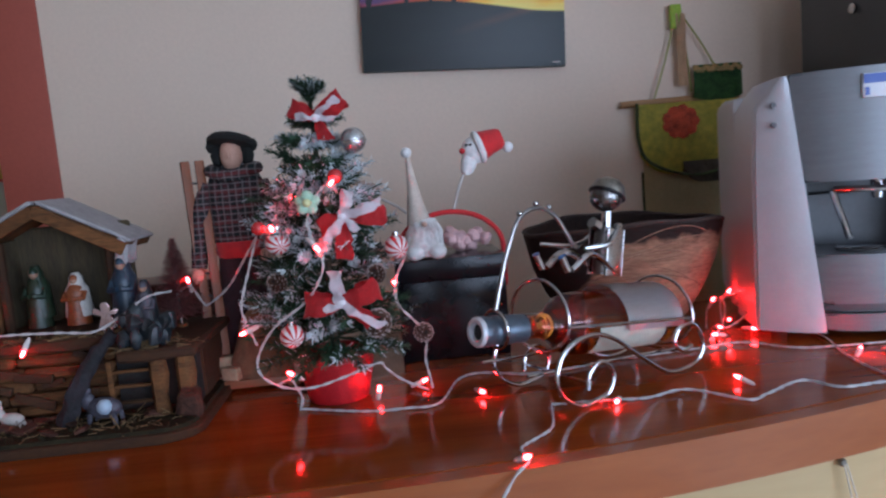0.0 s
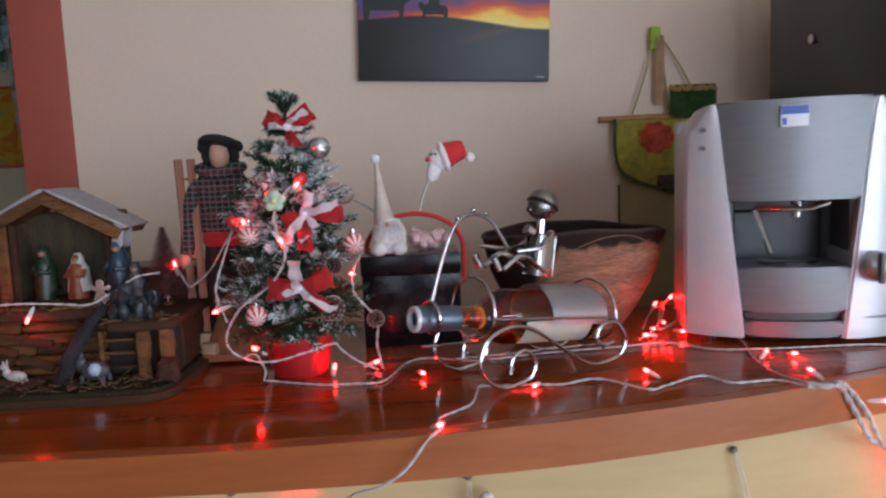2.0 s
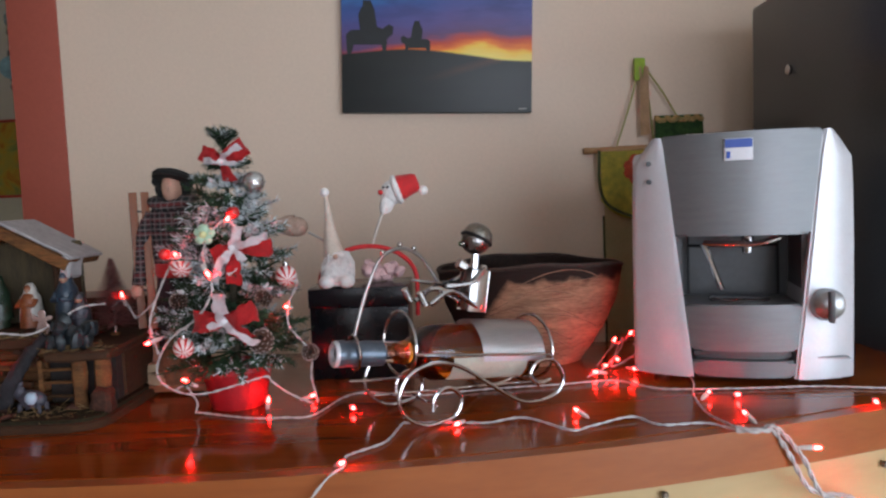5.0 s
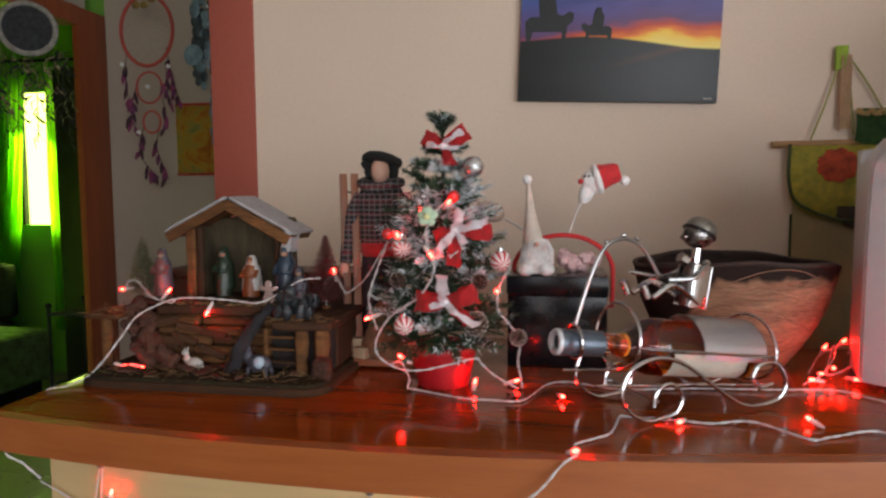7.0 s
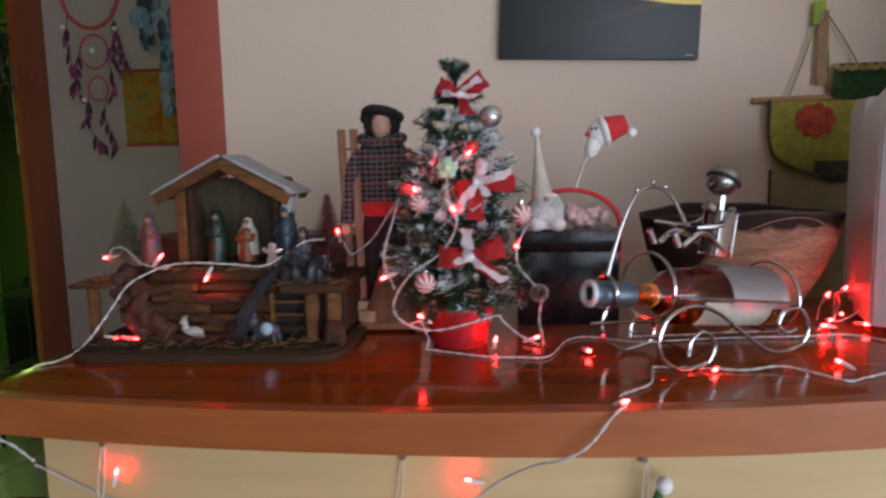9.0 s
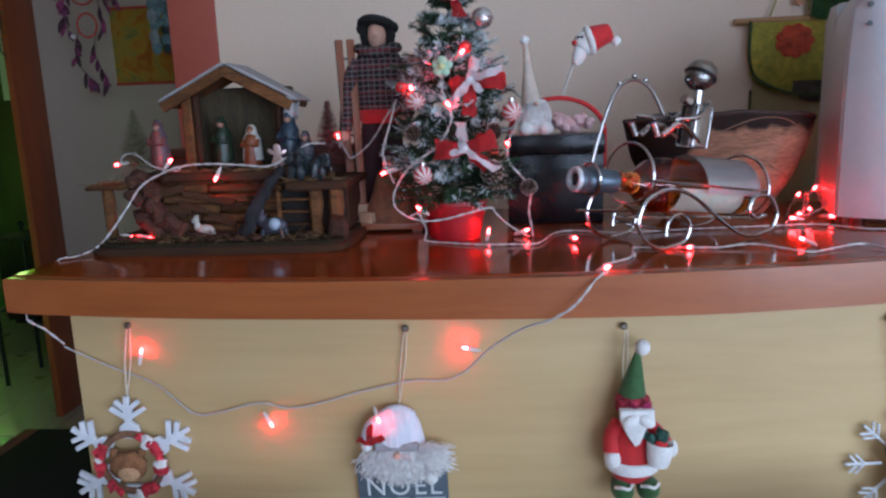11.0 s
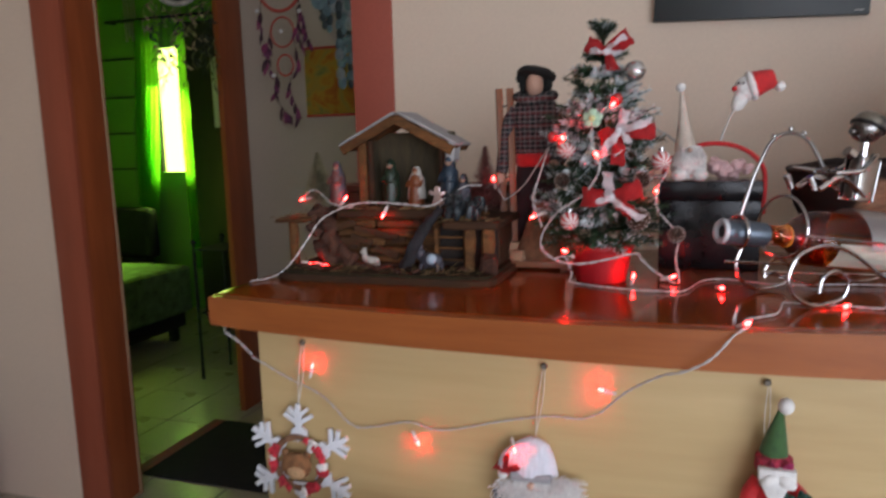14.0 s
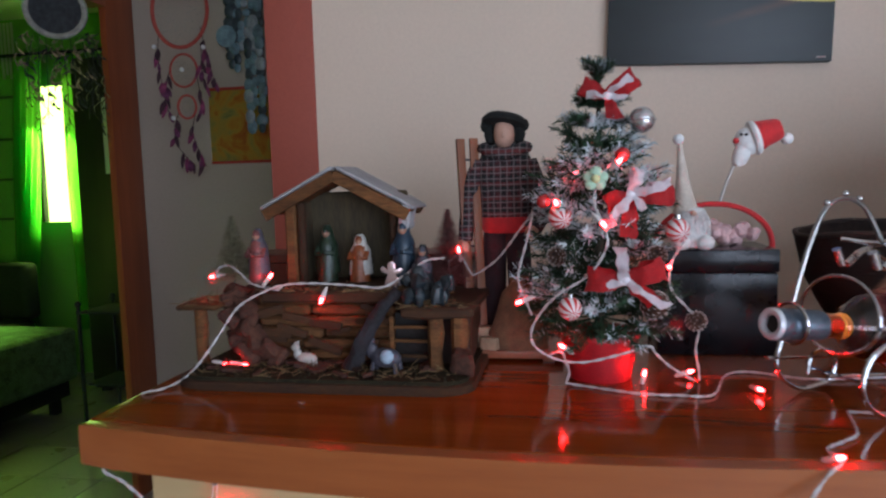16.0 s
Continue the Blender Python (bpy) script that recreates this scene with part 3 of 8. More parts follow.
# ---------------------------------------------------------------- coffee machine
SILVER = mat("silver_plastic", (0.56, 0.57, 0.60), 0.34, 0.25, scale=40, vary=0.03, fine=8)
GREYMET = mat("brushed_grey_metal_paint", (0.145, 0.15, 0.155), 0.4, 0.45, scale=20, vary=0.06, stretch=(1, 1, 8))
DKGREY = mat("dark_grey_plastic", (0.055, 0.058, 0.062), 0.4, scale=30, vary=0.08)
cm = thing("coffee_machine", "silver and grey capsule coffee machine on the counter", "coffee machine", at=(0.679, 0.957, TOP), rz=-15)


def bow(x):
    return -0.106 + 0.042 * (x / 0.152) ** 2


# shell behind, side wings that narrow the grey middle downwards, bowed middle
bm = prism(B(), [(-0.149, 0.0505), (0.149, 0.0505), (0.146, 0.12), (0.128, 0.27), (-0.128, 0.27), (-0.146, 0.12)], 0.012, 0.350, 0.012)
part("shell", bm, SILVER, cm, "silver plastic housing")
for s in (-1, 1):
    bm = B()
    rows = []
    prof = [(0.010, 0.068), (0.05, 0.072), (0.12, 0.080), (0.20, 0.089), (0.28, 0.097), (0.325, 0.102), (0.352, 0.106), (0.364, 0.109)]
    for z, xi in prof:
        xo = 0.152 - (0.0 if z < 0.25 else (z - 0.25) * 0.05)
        if z > 0.33:
            xo -= (z - 0.33) * 0.75
        row = []
        for u, back in ((0, 0), (0.25, 0), (0.5, 0), (0.75, 0), (1, 0), (1, 1), (0, 1)):
            x = xi + (xo - xi) * u
            y = bow(x) - 0.003 * math.sin(math.pi * u) if not back else 0.05
            row.append(bm.verts.new((s * x, y, z)))
        rows.append(row)
    for a, c in zip(rows, rows[1:]):
        for k in range(7):
            bm.faces.new((a[k], a[(k + 1) % 7], c[(k + 1) % 7], c[k]))
    bm.faces.new(rows[0]), bm.faces.new(rows[-1])
    bmesh.ops.recalc_face_normals(bm, faces=bm.faces[:])
    bmesh.ops.bevel(bm, geom=[e for e in bm.edges if abs(e.verts[0].co.z - e.verts[1].co.z) > 0.004 and e.calc_face_angle(0) > 0.6], offset=0.004, segments=2, affect="EDGES")
    part("side_wing", bm, SILVER, cm, "pale silver plastic side cheek", 50)


def bowed(x0, x1, x0t, x1t, z0, z1, off=0.0, depth=0.03, n=12):
    """A block with a bowed front, from z0 to z1, its ends leaning."""
    bm = B()
    rows = []
    for z, a, c in ((z0, x0, x1), ((z0 + z1) / 2, (x0 + x0t) / 2, (x1 + x1t) / 2), (z1, x0t, x1t)):
        xs_ = [a + (c - a) * i / n for i in range(n + 1)]
        rows.append([bm.verts.new((x, bow(x) + off, z)) for x in xs_] + [bm.verts.new((x, bow(x) + off + depth, z)) for x in xs_[::-1]])
    k = len(rows[0])
    for a, c in zip(rows, rows[1:]):
        for i in range(k):
            bm.faces.new((a[i], a[(i + 1) % k], c[(i + 1) % k], c[i]))
    bm.faces.new(rows[0]), bm.faces.new(rows[-1])
    bmesh.ops.bevel(bm, geom=list(set(list(bm.faces)[-1].edges) | set(list(bm.faces)[-2].edges)), offset=0.003, segments=2, affect="EDGES")
    return bm


part("hood", bowed(-0.0905, 0.0905, -0.1075, 0.1075, 0.218, 0.366, 0.002, 0.13), GREYMET, cm, "grey metallic bowed hood", 40)
part("drip_tray", bowed(-0.0715, 0.0715, -0.079, 0.079, 0.05, 0.118, 0.004, 0.10), GREYMET, cm, "grey drip tray housing", 40)
part("base", bowed(-0.067, 0.067, -0.070, 0.070, 0.012, 0.036, 0.004, 0.10), GREYMET, cm, "grey base strip", 40)
part("slot", bowed(-0.066, 0.066, -0.067, 0.067, 0.0365, 0.0495, 0.016, 0.08), DKGREY, cm, "dark slot under the tray", 40)
bm = B()
box(bm, -0.108, 0.108, 0.02, 0.03, 0.10, 0.225)
part("recess_back", bm, DKGREY, cm, "dark grey recess behind the spout")
part("recess_cheek", box(B(), -0.108, -0.082, -0.07, 0.0195, 0.119, 0.217), DKGREY, cm)
part("recess_cheek", box(B(), 0.082, 0.108, -0.07, 0.0195, 0.119, 0.217), DKGREY, cm)
bm = B()
for x in (-0.066, 0.066):
    tube(bm, [(x, 0.012, 0.12), (x, 0.012, 0.216)], 0.0022, 6)
tube(bm, [(-0.066, 0.012, 0.196), (0.066, 0.012, 0.196)], 0.0022, 6)
part("recess_frame", bm, BLACKMETAL, cm)
bm = B()
tube(bm, spline([(-0.05, -0.07, 0.206), (-0.02, -0.075, 0.205), (0.02, -0.077, 0.204), (0.035, -0.08, 0.208), (0.05, -0.08, 0.213), (0.043, -0.075, 0.216)], 5), 0.0042, 8)
lathe(bm, [(0, 0.19), (0.007, 0.19), (0.009, 0.215), (0, 0.215)], 12, pose(0.012, -0.055, 0))
part("spout", bm, STEEL, cm, "bright metal spout lever")
part("lever", tube(B(), [(-0.05, -0.068, 0.205), (-0.024, -0.055, 0.135)], 0.0045, 8), STEEL, cm, "slanted bright rod")
part("cup_grid", lathe(B(), [(0, 0.1185), (0.042, 0.1185), (0.044, 0.122), (0.040, 0.124), (0.032, 0.122), (0, 0.122)], 24, pose(0, -0.055, 0) @ Matrix.Diagonal((1, 0.6, 1, 1))), STEEL, cm, "round metal cup rest")
part("knob", lathe(B(), [(0, 0), (0.021, 0), (0.023, 0.006), (0.020, 0.016), (0.010, 0.022), (0, 0.022)], 20, pose(0.110, bow(0.110) - 0.004, 0.118, 90)), mat("satin_knob_metal", (0.34, 0.34, 0.34), 0.3, 0.9, scale=40, vary=0.1), cm, "satin metal half-round knob")
part("knob_grip", box(B(), -0.0035, 0.0035, -0.012, 0.0, -0.022, 0.022, 0.002, pose(0.110, bow(0.110) - 0.025, 0.118)), DKGREY, cm)
for z in (0.327, 0.300):
    part("indicator", lathe(B(), [(0, 0), (0.004, 0), (0.0035, 0.002), (0, 0.002)], 12, pose(-0.127, bow(0.127) - 0.005, z, 90)), DKGREY, cm, "small dark round button")
part("label_plate", box(B(), -0.025, 0.013, bow(0) - 0.0015, bow(0) + 0.004, 0.325, 0.356, 0.001), mat("white_label", (0.7, 0.72, 0.76), 0.4), cm, "small white label")
part("label_band", box(B(), -0.024, 0.012, bow(0) - 0.0028, bow(0) - 0.0016, 0.343, 0.355), mat("blue_label_ink", (0.02, 0.07, 0.36), 0.4), cm, "blue band of the label")
part("label_mark", box(B(), -0.022, -0.017, bow(0) - 0.0028, bow(0) - 0.0016, 0.328, 0.338), MATS["blue_label_ink"], cm)
part("top_pad", box(B(), -0.07, 0.05, 0.0, 0.1, 0.350, 0.374, 0.003), mat("folded_grey_cloth", (0.4, 0.38, 0.36), 0.9, scale=30, vary=0.12), cm, "grey cloth folded on top")
part("logo_line", box(B(), 0.095, 0.14, bow(0.115) - 0.009, bow(0.115) + 0.006, 0.0405, 0.0425), mat("grey_print", (0.34, 0.35, 0.37), 0.5), cm)
for sx in (-0.11, 0.11):
    for sy in (-0.02, 0.14):
        part("foot", lathe(B(), [(0, 0), (0.012, 0), (0.012, 0.012), (0, 0.012)], 10, pose(sx, sy, 0)), DKGREY, cm)

# ---------------------------------------------------------------- black gift box, basket planter, low box
BLACKGLOSS = mat("black_gloss_lacquer", (0.007, 0.007, 0.009), 0.22, scale=12, vary=0.2, coat=0.0, spec=0.22)
bx = thing("black_box", "glossy black lidded box on the counter", "box", at=(0.083, 1.05, TOP), rz=0)
part("box_body", box(B(), -0.080, 0.080, -0.066, 0.066, 0, 0.118, 0.003), BLACKGLOSS, bx)
part("box_lid", box(B(), -0.0815, 0.0815, -0.0672, 0.0672, 0.1185, 0.150, 0.002), BLACKGLOSS, bx)

COCO = mat("woven_fibre_bark", (0.42, 0.24, 0.145), 0.85, scale=9, vary=0.35, fine=7, stretch=(1, 1, 5), bump=0.004, dark=(0.14, 0.065, 0.037))
ct = COCO.node_tree
cpos, csep = ct.nodes.new("ShaderNodeTexCoord"), ct.nodes.new("ShaderNodeSeparateXYZ")
ct.links.new(cpos.outputs["Object"], csep.inputs[0])
cno = ct.nodes.new("ShaderNodeTexNoise")
cno.inputs["Scale"].default_value, cno.inputs["Detail"].default_value = 26.0, 5.0
ct.links.new(cpos.outputs["Object"], cno.inputs["Vector"])


def bark_math(op, a, c, clamp=False):
    n = ct.nodes.new("ShaderNodeMath")
    n.operation, n.use_clamp = op, clamp
    for k, q in enumerate((a, c)):
        if isinstance(q, (int, float)):
            n.inputs[k].default_value = q
        else:
            ct.links.new(q, n.inputs[k])
    return n.outputs[0]


cw = bark_math("MULTIPLY", bark_math("SUBTRACT", cno.outputs[0], 0.5), 0.035)
cz = bark_math("ADD", csep.outputs[2], cw)
side = bark_math("SUBTRACT", bark_math("ADD", -0.134, bark_math("MULTIPLY", cz, 0.61)), bark_math("ADD", csep.outputs[0], cw))
peel = bark_math("MAXIMUM", bark_math("MULTIPLY", side, 90.0, True), bark_math("MULTIPLY", bark_math("SUBTRACT", cz, 0.146), 110.0, True))
cmix = ct.nodes.new("ShaderNodeMix")
cmix.data_type = "RGBA"
ct.links.new(peel, cmix.inputs[0])
cbs = ct.nodes["Principled BSDF"]
ct.links.new(cbs.inputs["Base Color"].links[0].from_socket, cmix.inputs[6])
cmix.inputs[7].default_value = (0.030, 0.014, 0.010, 1)
ct.links.new(cmix.outputs[2], cbs.inputs["Base Color"])
COCOIN = mat("dark_inner_bark", (0.035, 0.017, 0.011), 0.8, scale=20, vary=0.3, bump=0.002)
pl = thing("palm_bark_bowl", "wide brown bowl of palm bark with a dark inside", "bowl", at=(0.372, 1.075, TOP))
seg = 44


def bowl_ring(bm, z, rx, ry):
    ring = []
    for i in range(seg):
        a = 2 * math.pi * i / seg
        tip = 1 + 0.04 * math.cos(2 * a)
        ring.append(bm.verts.new((rx * tip * math.cos(a), ry * math.sin(a), z + 0.036 * z * math.cos(2 * a + 2.9))))
    return ring


def bowl_wall(levels):
    bm = B()
    rings = [bowl_ring(bm, *lv) for lv in levels]
    for a, c in zip(rings, rings[1:]):
        for i in range(seg):
            bm.faces.new((a[i], a[(i + 1) % seg], c[(i + 1) % seg], c[i]))
    bm.faces.new(rings[0])
    return bm


bm = bowl_wall(((0.0, 0.082, 0.060), (0.03, 0.104, 0.075), (0.07, 0.126, 0.092), (0.11, 0.143, 0.106), (0.145, 0.151, 0.114), (0.170, 0.154, 0.118)))
for v in bm.verts:
    v.co += noise.noise_vector(v.co * 35) * 0.003
bmesh.ops.solidify(bm, geom=bm.faces[:], thickness=0.004)
part("shell", bm, COCO, pl, "ribbed brown bark shell")
bm = bowl_wall(((0.008, 0.074, 0.052), (0.03, 0.096, 0.068), (0.07, 0.119, 0.086), (0.11, 0.137, 0.100), (0.145, 0.145, 0.108), (0.1685, 0.1485, 0.1125)))
bmesh.ops.solidify(bm, geom=bm.faces[:], thickness=-0.002)
part("lining", bm, COCOIN, pl, "dark brown inside")
bm = B()
tube(bm, [(0.153 * (1 + 0.04 * math.cos(2 * a)) * math.cos(a), 0.1165 * math.sin(a), 0.170 + 0.006 * math.cos(2 * a + 2.9) + 0.0015 * math.sin(7 * a)) for a in (2 * math.pi * i / seg for i in range(seg))], 0.0036, 8, True)
part("rim", bm, COCOIN, pl, "dark brown bark rim")
bm = B()
for j in range(9):
    h = 0.02 + 0.0142 * j + 0.003 * math.sin(5 * j)
    pts = []
    for i in range(19):
        a = radians(-165 + (5.5 + 1.5 * math.sin(3 * j)) * i + 7.0 * j)
        f = min(1.0, (h + 0.032 * math.sin(math.pi * i / 18)) / 0.170)
        rx, ry = 0.082 + 0.072 * f ** 0.62 + 0.0012, 0.060 + 0.058 * f ** 0.66 + 0.0012
        pts.append((rx * (1 + 0.04 * math.cos(2 * a)) * math.cos(a), ry * math.sin(a), f * 0.170))
    tube(bm, pts, 0.0008, 5)
part("fibre_ridge", bm, mat("pale_bark_fibre", (0.25, 0.135, 0.085), 0.9, scale=60, vary=0.3), pl, "pale raised fibre lines")

part_box = thing("wooden_crate", "low dark red-brown wooden box behind the stable", "box", at=(-0.455, 1.10, TOP))
CRATE = wood("dark_crate_wood", (0.12, 0.035, 0.018), (0.06, 0.016, 0.009), 0.45, 0.1, 4, 0)
part("crate_body", box(B(), -0.195, 0.18, -0.045, 0.045, 0, 0.128, 0.004), CRATE, part_box)
part("crate_lid", box(B(), -0.2, 0.185, -0.05, 0.05, 0.1285, 0.143, 0.004), CRATE, part_box)

# ---------------------------------------------------------------- bar stools
stool = thing("bar_stool", "red-brown wooden bar stool drawn up to the counter", "stool", "stools at the bar", at=(-0.335, 0.33, 0))
bm = B()
prism(bm, [(cx + 0.022 * math.cos(radians(a0 + 15 * k)), cy + 0.022 * math.sin(radians(a0 + 15 * k))) for cx, cy, a0 in ((0.143, -0.138, -90), (0.143, 0.143, 0), (-0.143, 0.143, 90), (-0.143, -0.138, 180)) for k in range(7)], 0.765, 0.795, 0.006)
part("seat", bm, STOOLWOOD, stool)
for sx in (-1, 1):
    for sy in (-1, 1):
        bm = B()
        box(bm, -0.018, 0.018, -0.018, 0.018, 0, 0.765, 0.003)
        bmesh.ops.transform(bm, matrix=pose(sx * 0.135, sy * 0.13, 0), verts=bm.verts[:])
        part("leg", bm, STOOLWOOD, stool)
for sy in (-0.13, 0.13):
    part("rail", box(B(), -0.117, 0.117, sy - 0.01, sy + 0.01, 0.28, 0.31, 0.002), STOOLWOOD, stool)
for sx in (-0.135, 0.135):
    part("rail", box(B(), sx - 0.01, sx + 0.01, -0.112, 0.112, 0.20, 0.23, 0.002), STOOLWOOD, stool)
copy_thing(stool, pose(0.41, 0.37, 0, 0, 0, -2))

# ---------------------------------------------------------------- the stable scene
BARK = mat("stable_bark_wood", (0.046, 0.022, 0.010), 0.85, scale=16, vary=0.35, fine=7, bump=0.0025, stretch=(1, 1, 3), dark=(0.035, 0.02, 0.014))
LOG = mat("stable_log_wood", (0.105, 0.046, 0.016), 0.8, scale=22, vary=0.5, fine=9, bump=0.002, stretch=(0.4, 3, 3), dark=(0.028, 0.017, 0.010))
MOSS = mat("moss_and_earth", (0.024, 0.019, 0.009), 0.95, scale=45, vary=0.5, fine=4, bump=0.004, dark=(0.02, 0.016, 0.01))
SNOW = mat("flock_snow", (0.36, 0.34, 0.34), 0.95, scale=60, vary=0.12, bump=0.0015)
ROCK = mat("painted_cork_rock", (0.075, 0.032, 0.020), 0.9, scale=40, vary=0.45, fine=5, bump=0.004, dark=(0.03, 0.02, 0.018))
for m_ in (BARK, LOG, MOSS, ROCK):
    m_.node_tree.nodes["Principled BSDF"].inputs["Specular IOR Level"].default_value = 0.15
st = thing("stable_diorama", "rustic wooden stable diorama with bark, logs and moss", "diorama", at=(-0.43, 0.88, TOP))


def rough_box(x0, x1, y0, y1, z0, z1, amp=0.003, cuts=3, bevel=0.003, m=None):
    bm = box(B(), x0, x1, y0, y1, z0, z1, bevel, None, 1)
    bmesh.ops.subdivide_edges(bm, edges=bm.edges[:], cuts=cuts, use_grid_fill=True)
    for v in bm.verts:
        n = noise.noise_vector((v.co + Vector((x0 * 9, y0 * 7, z0 * 5))) * 45)
        v.co += n * amp
    if m is not None:
        bmesh.ops.transform(bm, matrix=m, verts=bm.verts[:])
    return bm


outline = []
for cx, cy, a0 in ((0.155, -0.085, -90), (0.155, 0.09, 0), (-0.155, 0.09, 90), (-0.155, -0.085, 180)):
    for k in range(7):
        a = radians(a0 + 15 * k)
        outline.append((cx + 0.04 * math.cos(a), cy + 0.035 * math.sin(a)))
bm = B()
prism(bm, outline, 0.0, 0.011, 0.003)
part("base_board", bm, BARK, st, "dark rounded wooden base board")
bm = B()
prism(bm, [(x * 0.96, y * 0.95) for x, y in outline], 0.0112, 0.016)
bmesh.ops.subdivide_edges(bm, edges=bm.edges[:], cuts=2, use_grid_fill=True)
for i in range(700):
    x, y = random.uniform(-0.18, 0.18), random.uniform(-0.11, 0.11)
    a = random.uniform(0, 6.28)
    h = random.uniform(0.003, 0.008)
    v = [bm.verts.new((x + 0.0015 * math.cos(a + k), y + 0.0015 * math.sin(a + k), 0.0155)) for k in (0, 2.1)] + [bm.verts.new((x + random.uniform(-.004, .004), y + random.uniform(-.004, .004), 0.016 + h))]
    bm.faces.new(v)
part("moss_floor", bm, MOSS, st, "dry moss and earth")
# lower log wall: short logs stacked with gaps
z = 0.018
for row in range(6):
    x = -0.115 + 0.006 * (row % 2)
    while x < 0.075:
        w = random.uniform(0.06, 0.12)
        part("log", rough_box(x, min(x + w, 0.082) - 0.0015, -0.032 + random.uniform(-.003, .003), -0.012, z, z + 0.0145, 0.0012, 1, 0.004), LOG, st)
        x += w
    z += 0.0155
# upper deck and the rear block that bears it
part("rear_block", rough_box(-0.12, 0.18, -0.010, 0.115, 0.0165, 0.098, 0.003, 3), BARK, st)
part("deck", rough_box(-0.10, 0.115, -0.045, 0.118, 0.0985, 0.114, 0.0022, 4), BARK, st, "rough bark deck")
part("deck", rough_box(0.10, 0.192, -0.075, 0.10, 0.085, 0.0983, 0.0022, 4), BARK, st, "rough bark deck")
part("deck", rough_box(-0.215, -0.155, -0.065, 0.02, 0.092, 0.099, 0.0015, 3), LOG, st, "small side deck")
for x, y, r, h in ((-0.188, -0.045, 0.009, 0.076), (0.142, -0.06, 0.010, 0.069), (0.172, -0.055, 0.011, 0.069)):
    bm = lathe(B(), [(0, 0), (r, 0), (r * 0.9, h * 0.3), (r * 1.05, h * 0.7), (r * 0.95, h), (0, h)], 9, pose(x, y, 0.016), 0.25)
    part("post", bm, LOG, st, "bark covered round post")
for x0, x1, z0, z1 in ((0.082, 0.132, 0.03, 0.034), (0.082, 0.132, 0.05, 0.054), (0.082, 0.132, 0.068, 0.072), (0.080, 0.086, 0.016, 0.084)):
    part("fence_bar", rough_box(x0, x1, -0.055, -0.05, z0, z1, 0.0006, 1, 0.001), LOG, st)
# near-black sheet that gives the stall its inner shade by colour
part("stall_back", box(B(), 0.082, 0.178, -0.028, -0.0105, 0.017, 0.084), mat("black_shade_board", (0.02, 0.016, 0.013), 0.9, scale=30, vary=0.3), st)
# leaning dark trunk, and cork rocks sloping down on the other side
bm = tube(B(), spline([(0.092, -0.05, 0.118), (0.066, -0.06, 0.085), (0.046, -0.065, 0.05), (0.03, -0.062, 0.018)], 5), 0.0098, 9, False, lambda t: 0.7 + 0.6 * t)
for v in bm.verts:
    v.co += noise.noise_vector(v.co * 90) * 0.0045
part("leaning_trunk", bm, mat("dark_root_bark", (0.017, 0.014, 0.017), 0.85, scale=40, vary=0.4, bump=0.002), st, "dark leaning root")
rk = random.Random(21)
for cx, cy, cz, s in ((-0.155, -0.015, 0.100, 0.022), (-0.130, -0.030, 0.092, 0.020), (-0.145, -0.035, 0.078, 0.020), (-0.122, -0.040, 0.070, 0.019), (-0.108, -0.046, 0.054, 0.020), (-0.130, -0.040, 0.050, 0.018),
                      (-0.095, -0.050, 0.036, 0.019), (-0.075, -0.052, 0.026, 0.015), (-0.118, -0.045, 0.030, 0.018), (-0.150, 0.03, 0.07, 0.034), (-0.140, 0.0, 0.035, 0.030), (-0.165, 0.06, 0.04, 0.028), (-0.145, 0.055, 0.095, 0.024), (-0.165, 0.02, 0.104, 0.018)):
    m = pose(cx, cy, cz, rk.uniform(-50, 50), rk.uniform(-50, 50), rk.uniform(0, 180))
    part("cork_rock", rough_box(-s, s, -s * 0.7, s * 0.7, -s * 0.45, s * 0.45, 0.005, 4, 0.004, m), ROCK, st, "jagged piece of painted cork bark", 25)
part("cork_rock", rough_box(0.165, 0.19, -0.085, -0.05, 0.014, 0.045, 0.006, 3, 0.004), ROCK, st, "lumpy painted cork rock")
# straw and bark chips strewn over the ledges
sr = random.Random(33)
for (x0, x1, y0, y1, z0, count) in ((-0.10, 0.11, -0.047, -0.030, 0.1155, 150), (0.10, 0.19, -0.076, -0.04, 0.0995, 90), (-0.17, 0.17, -0.108, -0.045, 0.0165, 220), (-0.21, -0.155, -0.062, 0.015, 0.1, 40)):
    bm = B()
    for k in range(count):
        p_ = Vector((sr.uniform(x0, x1), sr.uniform(y0, y1), z0 + sr.uniform(0, 0.002)))
        d_ = Vector((sr.gauss(0, 1), sr.gauss(-0.3, 0.7), sr.uniform(-0.2, 0.5))).normalized() * sr.uniform(0.008, 0.02)
        tube(bm, [p_, p_ + d_], 0.0005, 3)
    part("straw_litter", bm, mat("dull_straw", (0.16, 0.10, 0.04), 0.9, scale=80, vary=0.4), st, "thin dry straw litter")
for k in range(26):
    s_ = sr.uniform(0.006, 0.014)
    m = pose(sr.uniform(-0.16, 0.16), sr.uniform(-0.10, -0.04), 0.0175 + s_ * 0.2, sr.uniform(-20, 20), sr.uniform(-20, 20), sr.uniform(0, 180))
    part("bark_chip", rough_box(-s_, s_, -s_ * 0.5, s_ * 0.5, -s_ * 0.2, s_ * 0.2, 0.002, 2, 0.001, m), ROCK, st)
